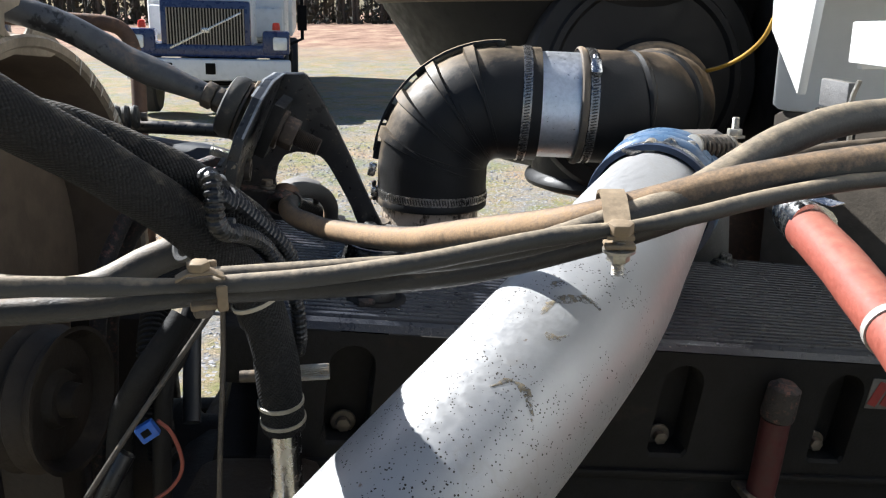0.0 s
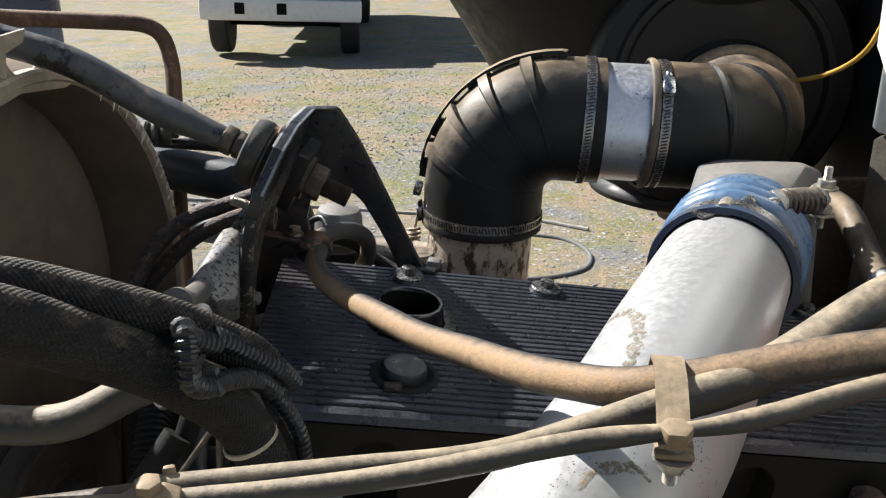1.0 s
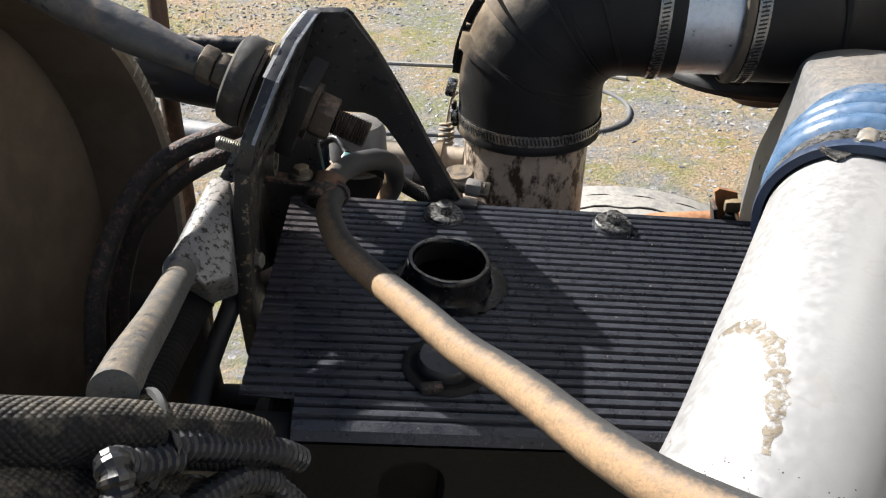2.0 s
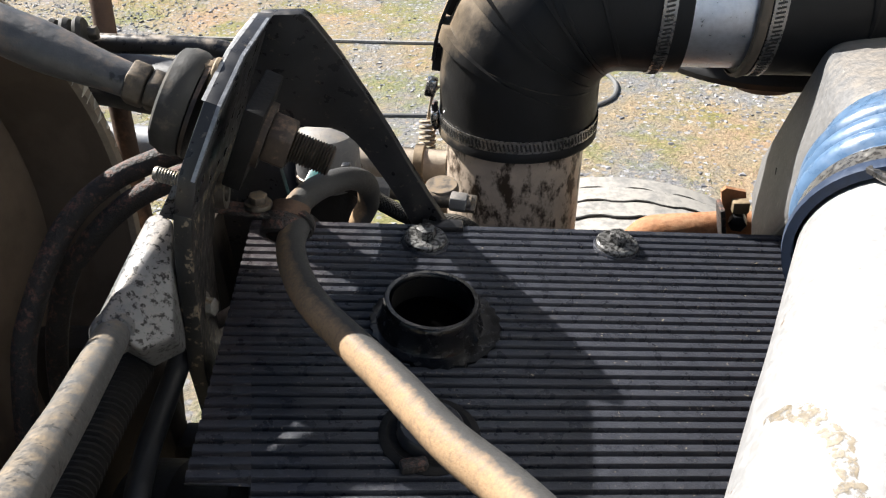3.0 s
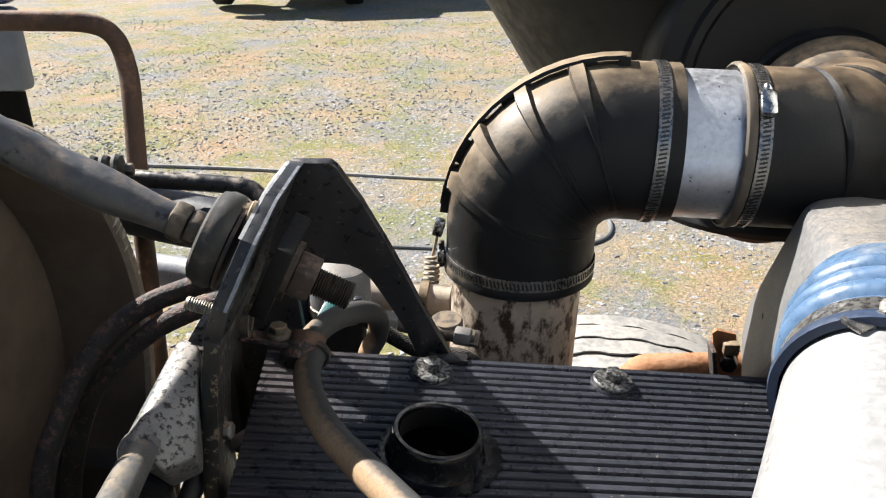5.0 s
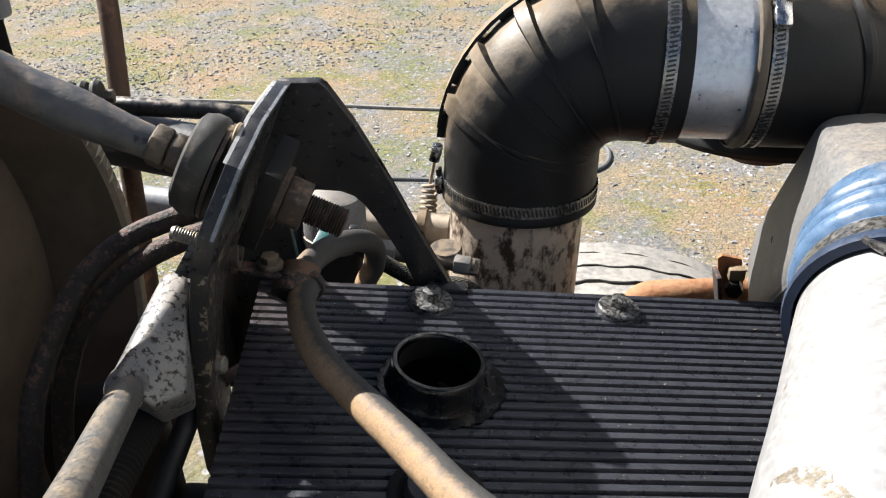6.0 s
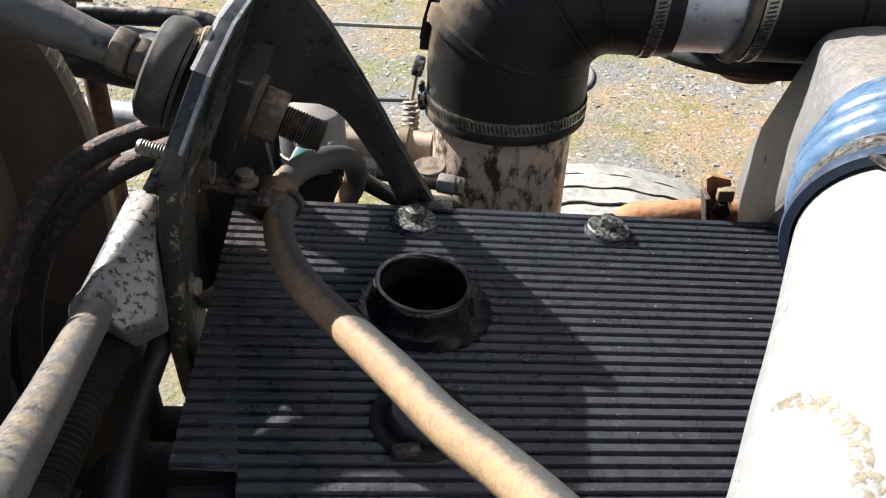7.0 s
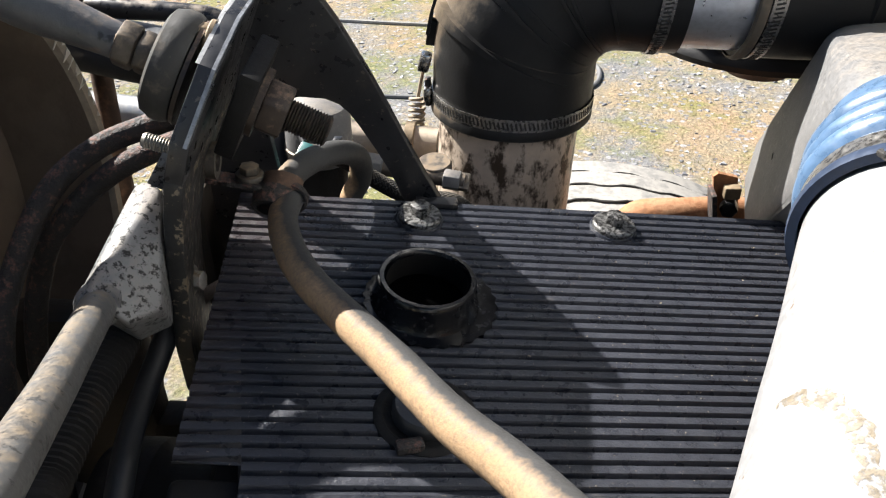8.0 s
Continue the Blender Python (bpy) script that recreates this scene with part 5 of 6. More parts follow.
def strut_bracket():
    ob = thing("strut_bracket", (-0.17, 1.0, 1.56), "black painted steel bracket plate with a cut-out leg, chipped", "bracket")

    def gp(x, z):
        return (x, 0.985 + (1.772 - z) * 0.256, z)

    inner = [(-0.105, 1.572), (-0.115, 1.605), (-0.124, 1.627), (-0.133, 1.647), (-0.140, 1.661), (-0.147, 1.6695), (-0.157, 1.6745), (-0.176, 1.676), (-0.190, 1.672), (-0.199, 1.66), (-0.205, 1.64)]
    outer = [(-0.189, 1.770), (-0.1590, 1.770), (-0.1545, 1.766), (-0.139, 1.737), (-0.123, 1.699), (-0.110, 1.665), (-0.101, 1.639), (-0.087, 1.602), (-0.075, 1.573)]
    slab([gp(*p) for p in outer + inner + [(-0.205, 1.60), (-0.186, 1.57), (-0.186, 1.44), (-0.285, 1.44), (-0.285, 1.60), (-0.262, 1.66), (-0.222, 1.708)]], (0, 0.008, 0.0021), "gusset", BLACK_PAINT, ob)
    part("foot", block((0.034, 0.012, 0.005), at_engine(0.018, 0.1245, 0.0015), 0.001), BLACK_PAINT, ob)
    # thick flange, inclined above and nearly upright below, that carries the strut
    def bent_plate(near, far_y, lean, mat, name, label=""):
        bm, rows = bmesh.new(), []
        for k, (p, fy) in enumerate(zip(near, far_y)):
            p, q = Vector(p), Vector(near[min(k + 1, len(near) - 1)]) - Vector(near[max(k - 1, 0)])
            f = p + Vector((lean[k] * (fy - p.y), fy - p.y, 0))
            n = Vector((0, 1, 0)).cross(Vector((q.x, 0, q.z))).normalized()
            n = n if n.x > 0 else -n
            rows.append([bm.verts.new(v) for v in (p, f, f + n * 0.0115, p + n * 0.0115)])
        for r0, r1 in zip(rows, rows[1:]):
            for j in range(4):
                bm.faces.new((r0[j], r0[(j + 1) % 4], r1[(j + 1) % 4], r1[j]))
        bm.faces.new(rows[0]), bm.faces.new(rows[-1])
        bmesh.ops.recalc_face_normals(bm, faces=bm.faces)
        bmesh.ops.bevel(bm, geom=[e for e in bm.edges if len(e.link_faces) == 2 and e.calc_face_angle() > 0.9], offset=0.0012, segments=2, affect="EDGES", profile=0.5)
        part(name, bm, mat, ob, label, smooth=35)

    edge = [(-0.1886, 0.975, 1.7724), (-0.1889, 0.915, 1.7698), (-0.1932, 0.873, 1.7557), (-0.2092, 0.850, 1.7190), (-0.2178, 0.849, 1.6944)]
    bent_plate(edge, (0.986, 0.988, 0.990, 0.992, 0.990), [-0.065] * 5, BLACK_PAINT, "flange")
    bent_plate([(-0.2178, 0.849, 1.6944), (-0.2206, 0.849, 1.6800), (-0.2233, 0.849, 1.6676), (-0.2274, 0.849, 1.6390), (-0.2307, 0.849, 1.6084), (-0.2356, 0.849, 1.5708), (-0.2400, 0.858, 1.525), (-0.2440, 0.89, 1.450)], (0.985, 0.978, 0.965, 0.958, 0.955, 0.955, 0.955, 0.950), [-0.065, -0.09, -0.13, -0.20, -0.25, -0.25, -0.25, -0.25], SPECKLED, "lower_plate", "plate with black paint flaking off")
    worn = bmesh.new()
    strip = [Vector(p) for p in edge[:4]]
    sides = []
    for k, p in enumerate(strip):
        q = strip[min(k + 1, 3)] - strip[max(k - 1, 0)]
        n = Vector((0, 1, 0)).cross(Vector((q.x, 0, q.z))).normalized()
        n = n if n.x > 0 else -n
        out = Vector((0.0, -0.0012, 0.0004))
        sides.append([worn.verts.new(v) for v in (p + n * 0.0082, p + n * 0.0082 + out, p + n * 0.0104 + out, p + n * 0.0104)])
    for r0, r1 in zip(sides, sides[1:]):
        for j in range(4):
            worn.faces.new((r0[j], r0[(j + 1) % 4], r1[(j + 1) % 4], r1[j]))
    worn.faces.new(sides[0]), worn.faces.new(sides[-1])
    bmesh.ops.recalc_face_normals(worn, faces=worn.faces)
    part("worn_edge", worn, WORN_EDGE, ob, "bare worn steel edge", smooth=30)
    bare = []
    for k, reach in enumerate((0.008, 0.034, 0.020)):
        p, q = Vector(edge[k]), Vector(edge[k + 1]) - Vector(edge[max(k - 1, 0)])
        n = Vector((0, 1, 0)).cross(Vector((q.x, 0, q.z))).normalized()
        n = n if n.x > 0 else -n
        bare.append((p - n * 0.0004, p - n * 0.0004 + Vector((-0.065 * reach, reach, 0)), n * 0.0012))
    patch = bmesh.new()
    rows = [[patch.verts.new(v) for v in (a - n, b - n, b + n, a + n)] for a, b, n in bare]
    for r0, r1 in zip(rows, rows[1:]):
        for j in range(4):
            patch.faces.new((r0[j], r0[(j + 1) % 4], r1[(j + 1) % 4], r1[j]))
    patch.faces.new(rows[0]), patch.faces.new(rows[-1])
    bmesh.ops.recalc_face_normals(patch, faces=patch.faces)
    part("bare_patch", patch, BARE_STEEL, ob, "patch where the paint has gone to bare steel", smooth=30)
    ring = lathe([(0.0075, 0.0), (0.0125, 0.0), (0.0125, 0.006), (0.0075, 0.006)], axis_matrix((-0.2165, 0.918, 1.672), (0.95, 0.1, -0.1)), 26, closed=True)
    part("collar_ring", ring, STEEL, ob, "rusty collar in the plate")
    for p, r in (((-0.2335, 0.885, 1.5987), 0.0085),):
        hex_bolt(p, (1, -0.1, 0.05), r * 0.8, ob, "bolt", ZINC, 0.008, r * 1.35)
    hex_bolt((-0.1955, 0.906, 1.757), (-0.92, -0.06, 0.385), 0.009, ob, "top_bolt", CLIP, 0.006, 0.012)
    part("stud", threaded((-0.220, 0.897, 1.688), (-0.247, 0.897, 1.697), 0.0052), ZINC, ob)
    part("bent_tab", slab_mesh([(-0.2460, 0.928, 1.5565), (-0.2384, 0.946, 1.5530), (-0.2389, 0.946, 1.5451), (-0.2462, 0.928, 1.5423)], (0.001, 0.002, 0.0015)), ZINC, ob, "bright bent metal tab")
    return ob


strut_bracket()


def strut():
    ob = thing("radiator_strut", (-0.4, 0.93, 1.78), "dusty grey tube strut with a rubber bushing and threaded end", "strut")
    end = HUB - SA * 0.052
    path = spline([(-0.80, 0.86, 1.925), (-0.622, 0.8742, 1.9038), (-0.534, 0.8843, 1.8783), (-0.4668, 0.8990, 1.8515), (-0.3942, 0.9095, 1.8262), (-0.3262, 0.9130, 1.7872), end], 8)
    rs = [0.0147] * (len(path) - 9) + [0.0152, 0.0156, 0.0158, 0.0154, 0.0145, 0.0132, 0.0122, 0.0115, 0.0110]
    part("tube", sweep(path, rs, 28, wobble=0.03), surface("blue_grey_strut_paint", (0.075, 0.076, 0.080), 0.42, scale=18, vary=0.35, dust=(0.20, 0.145, 0.105), dust_amount=0.40, spots=(0.02, 0.02, 0.022), spot_scale=25, spot_cover=0.35, bump=0.25, dust_up=0.25), ob)
    for d, h, r in ((-0.0475, 0.012, 0.0150), (-0.0355, 0.011, 0.0142)):
        part("hex_nut", prism(hexagon(r), h, axis_matrix(HUB + SA * d, SA, 0.35), 0.0022), STEEL, ob)
    m = axis_matrix(HUB - SA * 0.030, SA)
    part("rubber_bushing", lathe([(0.0, 0.0), (0.0285, 0.0), (0.032, 0.002), (0.033, 0.005), (0.0345, 0.008), (0.0345, 0.015), (0.0325, 0.0185), (0.0, 0.0195)], m, 44), BUSHING, ob, "dusty black rubber bushing")
    part("cup_washer", lathe([(0.0, 0.0195), (0.0325, 0.0195), (0.0332, 0.0222), (0.0, 0.0222)], m, 44), RUST_DARK, ob)
    part("square_washer", block((0.052, 0.060, 0.012), axis_matrix(HUB + SA * 0.0258, SA, 0.12), 0.0012), COVER_SIDE, ob)
    part("round_washer", lathe([(0.0, 0.0), (0.022, 0.0), (0.022, 0.004), (0.0, 0.004)], axis_matrix(HUB + SA * 0.0318, SA), 32), RUST_DARK, ob)
    part("end_nut", prism(hexagon(0.0185), 0.016, axis_matrix(HUB + SA * 0.0438, SA, 0.5), 0.0015), RUST_DARK, ob)
    part("threaded_end", threaded(HUB + SA * 0.050, HUB + SA * 0.079, 0.0105, 0.0019), RUST_DARK, ob)
    return ob


strut()


def valve_block():
    ob = thing("valve_block", (-0.245, 0.84, 1.62), "stained aluminium block with a steel rod screwed into it", "block")
    bm = bmesh.new()
    top = [Vector(p) for p in ((-0.2560, 0.796, 1.6515), (-0.2465, 0.792, 1.6590), (-0.2285, 0.790, 1.6370), (-0.2160, 0.810, 1.6330), (-0.2265, 0.853, 1.6640), (-0.2324, 0.876, 1.6745), (-0.2434, 0.885, 1.6752), (-0.2528, 0.884, 1.6725))]
    top = [p + Vector((-0.0025, 0.0040, -0.0030)) for p in top]
    near, far = top, [p + Vector((-0.010, 0.026, -0.034)) for p in top]
    bmesh.ops.convex_hull(bm, input=[bm.verts.new(p) for p in near + far])
    bmesh.ops.bevel(bm, geom=[e for e in bm.edges if len(e.link_faces) == 2 and e.calc_face_angle() > 0.3], offset=0.0022, segments=3, affect="EDGES", profile=0.5)
    bmesh.ops.recalc_face_normals(bm, faces=bm.faces)
    part("body", bm, BLOCK_ALU, ob, smooth=30)
    part("bent_ear", slab_mesh([(-0.2445, 0.884, 1.6735), (-0.2335, 0.893, 1.6915), (-0.2300, 0.893, 1.6880), (-0.2385, 0.889, 1.6660)], (0.001, 0.004, -0.0015)), BLOCK_ALU, ob)
    way = Vector((0.30, -0.84, 0.36)).normalized()
    at = Vector((-0.2490, 0.8040, 1.6410))
    part("collar", lathe([(0.0, -0.004), (0.0135, -0.004), (0.0135, 0.004), (0.0115, 0.009), (0.0, 0.009)], axis_matrix(at, way), 28), BLOCK_ALU, ob)
    part("rod", sweep([at + way * 0.008, Vector((-0.2173, 0.70, 1.6752)), Vector((-0.1830, 0.610, 1.7170)), Vector((-0.1680, 0.572, 1.7330))], 0.0100, 22), surface("scuffed_grey_rod", (0.105, 0.105, 0.104), 0.5, 0.3, scale=110, vary=0.25, dust=(0.27, 0.20, 0.12), dust_amount=0.36, spots=(0.05, 0.048, 0.046), spot_scale=120, spot_cover=0.2, soft=True), ob)
    return ob


valve_block()
cable("rubber_hose", [(-0.252, 0.985, 1.675), (-0.282, 0.985, 1.664), (-0.315, 0.964, 1.656), (-0.341, 0.933, 1.638), (-0.357, 0.898, 1.604), (-0.366, 0.864, 1.558), (-0.37, 0.83, 1.46), (-0.37, 0.80, 1.30)], 0.0088, DARK_HOSE, "cracked dark brown rubber hose curving down", "hose", wobble=0.06, group="radiator hoses")
cable("rubber_hose", [(-0.250, 0.972, 1.660), (-0.268, 0.966, 1.656), (-0.304, 0.955, 1.641), (-0.336, 0.941, 1.615), (-0.361, 0.928, 1.580), (-0.38, 0.91, 1.50), (-0.39, 0.89, 1.34)], 0.0085, DARK_HOSE, "cracked dark brown rubber hose below another", "hose", wobble=0.06, group="radiator hoses")
loom([(-0.258, 0.86, 1.598), (-0.2574, 0.83, 1.5956), (-0.2555, 0.78, 1.5957), (-0.2517, 0.72, 1.5938), (-0.2455, 0.69, 1.596), (-0.24, 0.65, 1.56), (-0.235, 0.64, 1.48)], 0.0125, "bellows_hose", "black ribbed bellows hose beside the rod", COVER_SIDE)
cable("thin_hose", [(-0.250, 0.93, 1.585), (-0.2434, 0.86, 1.5757), (-0.2431, 0.82, 1.5674), (-0.2397, 0.78, 1.5642), (-0.2313, 0.74, 1.5622), (-0.222, 0.70, 1.55), (-0.215, 0.66, 1.50)], 0.0078, surface("blue_black_thin_hose", (0.016, 0.017, 0.020), 0.5, scale=20, vary=0.3, dust=(0.06, 0.055, 0.05), dust_amount=0.2, dust_up=0.1), "thin blue-black hose running under the block", "hose", wobble=0.02)

# hose stub, strap and loop that end the coolant hose at the bracket
loop = thing("coolant_tube", (-0.16, 1.02, 1.60), "tan bent metal coolant tube with a hose clamp", "tube")
part("loop_tube", sweep(spline([(-0.180, 0.940, 1.633), (-0.176, 0.965, 1.636), (-0.166, 0.995, 1.633), (-0.152, 1.030, 1.621), (-0.145, 1.060, 1.599), (-0.148, 1.073, 1.573), (-0.158, 1.070, 1.553), (-0.162, 1.066, 1.52)], 8), 0.0098, 20, wobble=0.03), HOSE, loop)
part("hose_clamp", lathe([(0.0122, -0.006), (0.0142, -0.005), (0.0142, 0.005), (0.0122, 0.006)], axis_matrix((-0.1785, 0.946, 1.638), (0.1, 0.8, 0.6)), 26), RUST, loop, "rusty hose clamp")
strap = thing("tube_strap", (-0.205, 0.94, 1.64), "dark steel strap holding the coolant tube to the bracket", "strap")
part("bar", block((0.062, 0.014, 0.004), Matrix.Translation((-0.212, 0.938, 1.646)) @ Matrix.Rotation(radians(9), 4, "Y"), 0.001), DARK_HOSE, strap)
hex_bolt((-0.199, 0.941, 1.647), (0.1, 0, 1), 0.007, strap, "bolt", STEEL, 0.006, 0.010)
part("rubber_cushion", lathe([(0.012, -0.008), (0.0165, -0.007), (0.0165, 0.007), (0.012, 0.008)], axis_matrix((-0.182, 0.938, 1.630), (0.1, 0.8, 0.6)), 26), DARK_HOSE, strap)

# ---- fan shroud and what stands by it ----
SX = -0.44
SC = Vector((SX, 0.917, 1.526))


def fan_shroud():
    ob = thing("fan_shroud", (SX - 0.05, 0.917, 1.2), "brown fibreglass fan shroud with a scraped tan rim", "fan shroud")
    m = axis_matrix(SC, (-1, 0, 0))
    part("rim", lathe([(0.276, 0.004), (0.279, -0.002), (0.288, -0.003), (0.291, 0.0), (0.291, 0.012), (0.286, 0.020)], m, 96), SHROUD_RIM, ob, "tan rim with scraped paint")
    part("barrel", lathe([(0.276, 0.004), (0.273, 0.02), (0.271, 0.08), (0.274, 0.10), (0.286, 0.17), (0.290, 0.02), (0.286, 0.015)], m, 96), SHROUD, ob)
    part("radiator_core", lathe([(0.0, 0.098), (0.274, 0.098), (0.274, 0.115), (0.0, 0.115)], m, 64), SHROUD, ob)
    # upper face with a round notch, and the torn tab above it
    top = []
    for k in range(13):
        a = radians(180 + 15 * k)
        top.append((0.912 + 0.037 * math.cos(a), 1.842 + 0.034 * math.sin(a)))
    pts = [(0.66, 1.735), (0.66, 1.845), (0.80, 1.850)] + top + [(0.975, 1.822), (1.02, 1.798), (0.98, 1.790), (0.90, 1.797), (0.80, 1.782)]
    slab([(SX - 0.002, y, z) for y, z in pts], (-0.006, 0, 0), "upper_face", SHROUD_RIM, ob, 0.0015)
    part("notch_edge", sweep([Vector((SX - 0.004, y, z)) for y, z in top], 0.004, 8), SHROUD_RIM, ob)
    slab([(SX + 0.008, 0.815, 1.832), (SX + 0.008, 0.845, 1.853), (SX + 0.014, 0.898, 1.858), (SX + 0.014, 0.890, 1.846), (SX + 0.008, 0.870, 1.838), (SX + 0.006, 0.868, 1.815)], (-0.004, 0, 0), "torn_tab", SHROUD_RIM, ob, 0.001, "pale bent tab")
    flakes = bmesh.new()
    rng = random.Random(3)
    for k in range(34):
        a = radians(10 + 1.7 * k + rng.uniform(-1.2, 1.2))
        c = SC + Vector((0.004, math.cos(a) * 0.287, math.sin(a) * 0.287))
        d = Vector((0, -math.cos(a), -math.sin(a)))
        t = Vector((0, -math.sin(a), math.cos(a))) * rng.uniform(0.0008, 0.005)
        h = 0.003 + 0.018 * rng.random() ** 2.5
        v = [flakes.verts.new(c + t), flakes.verts.new(c - t), flakes.verts.new(c + d * h)]
        flakes.faces.new(v)
        w = [flakes.verts.new(p.co + Vector((-0.0008, 0, 0))) for p in v]
        flakes.faces.new(w[::-1])
        for i in range(3):
            flakes.faces.new((v[i], v[(i + 1) % 3], w[(i + 1) % 3], w[i]))
    bmesh.ops.recalc_face_normals(flakes, faces=flakes.faces)
    tagged(part("paint_flake", flakes, surface("pale_paint_flake", (0.58, 0.53, 0.45), 0.7), ob, smooth=0), kind="stuff")
    part("skirt", lathe([(0.29, 0.02), (0.30, 0.05), (0.31, 0.17), (0.29, 0.17)], m, 72, closed=True), SHROUD, ob)
    return ob


fan_shroud()


def radiator_box():
    ob = thing("radiator", (-0.66, 0.92, GROUND + 0.5), "tall dark radiator behind the fan shroud", "radiator")
    part("core_frame", block((0.07, 0.66, 1.05), Matrix.Translation((-0.655, 0.90, 1.29)), 0.01), SHROUD, ob)
    part("lower_support", block((0.09, 0.75, 0.10), Matrix.Translation((-0.655, 0.90, 0.73)), 0.01), DARK, ob)
    return ob


radiator_box()
cable("guard_rail", [(-1.0, 1.17, 1.865), (-0.80, 1.235, 1.848), (-0.683, 1.279, 1.836), (-0.574, 1.319, 1.828), (-0.515, 1.338, 1.822), (-0.489, 1.344, 1.805), (-0.477, 1.338, 1.770), (-0.470, 1.32, 1.728), (-0.461, 1.276, 1.607), (-0.445, 1.224, 1.465), (-0.437, 1.19, 1.33), (-0.46, 1.16, 1.10), (-0.48, 1.14, 0.92)], 0.0115, RUST, "bent brown rusty steel tube rail", "rail", wobble=0.02, n=10)


def rail_bolt():
    ob = thing("rail_clamp", (-0.445, 1.19, 1.70), "dusty rubber grommet and bolt on the shroud edge", "grommet")
    for d in (0.0, 0.012, 0.024):
        part("disc", lathe([(0.0, -0.004), (0.015, -0.004), (0.017, 0.0), (0.015, 0.004), (0.0, 0.004)], axis_matrix((-0.452 + d, 1.175 + d * 0.2, 1.698), (1, 0.2, 0)), 24), BUSHING, ob)
    hex_bolt((-0.424, 1.181, 1.698), (1, 0.2, 0), 0.007, ob, "bolt", STEEL)


rail_bolt()
cable("air_rod", [(-0.60, 1.215, 1.690), (-0.4412, 1.205, 1.682), (-0.3862, 1.20, 1.680), (-0.3139, 1.20, 1.675), (-0.2908, 1.198, 1.6665), (-0.280, 1.19, 1.645), (-0.276, 1.18, 1.60)], 0.0095, surface("satin_black_tube", (0.03, 0.03, 0.032), 0.35, 0.3, scale=30, vary=0.3, dust=(0.3, 0.25, 0.2), dust_amount=0.2, dust_up=0.5), "black steel tube bent down at its end", "tube", wobble=0.01)
cable("radiator_hose", [(-0.62, 1.25, 1.655), (-0.50, 1.235, 1.645), (-0.40, 1.22, 1.632), (-0.32, 1.20, 1.622), (-0.27, 1.17, 1.60), (-0.25, 1.13, 1.54), (-0.25, 1.10, 1.45)], 0.030, surface("blue_black_hose", (0.03, 0.033, 0.04), 0.5, scale=12, vary=0.3, dust=(0.16, 0.15, 0.15), dust_amount=0.3, dust_up=0.3), "thick blue-black radiator hose", "hose", wobble=0.02)

cable("heater_pipe", [(-0.66, 1.33, 1.535), (-0.52, 1.31, 1.530), (-0.4517, 1.30, 1.5265), (-0.38, 1.285, 1.522), (-0.31, 1.27, 1.515), (-0.25, 1.25, 1.49)], 0.020, surface("pale_blue_grey_pipe", (0.24, 0.27, 0.32), 0.45, scale=18, vary=0.25, dust=(0.36, 0.34, 0.32), dust_amount=0.35, spots=(0.05, 0.05, 0.055), spot_scale=40, spot_cover=0.15), "pale blue-grey pipe behind the shroud", "pipe", wobble=0.02)

def tilted_hood():
    """Part of the truck's own bonnet, swung forward."""
    ob = thing("tilted_bonnet", (-1.3, 1.95, GROUND), "dark navy bonnet edge with a pale lower band", "bonnet")
    part("upper_panel", block((1.2, 0.05, 0.75), Matrix.Translation((-1.578, 1.95, 2.145)), 0.015), NAVY, ob)
    part("lower_band", block((1.2, 0.045, 0.16), Matrix.Translation((-1.582, 1.95, 1.684)), 0.012), surface("grey_blue_band", (0.16, 0.18, 0.22), 0.5, scale=5), ob)
    part("stand", block((1.18, 0.04, 1.4), Matrix.Translation((-1.60, 1.96, 0.91)), 0.012), DARK, ob)
    return ob


tilted_hood()


def pulley():
    ob = thing("belt_pulley", (-0.335, 0.66, 1.35), "dark grooved belt pulley of the engine", "pulley")
    m = axis_matrix((-0.325, 0.665, 1.520), (1, -0.15, 0))
    part("wheel", lathe([(0.0, 0.004), (0.022, 0.004), (0.026, -0.004), (0.052, -0.004), (0.060, 0.012), (0.064, 0.012), (0.056, 0.0), (0.064, -0.012), (0.056, -0.02), (0.064, -0.028), (0.0, -0.028)], m, 48), GREASY, ob)
    part("hub", lathe([(0.0, 0.016), (0.014, 0.016), (0.016, 0.004), (0.0, 0.004)], m, 24), GREASY, ob)
    part("shaft_housing", lathe([(0.0, -0.10), (0.035, -0.10), (0.04, -0.028), (0.0, -0.028)], m, 24), GREASY, ob)
    part("arm", block((0.06, 0.05, 0.30), Matrix.Translation((-0.37, 0.70, 1.36)), 0.01), GREASY, ob)


pulley()


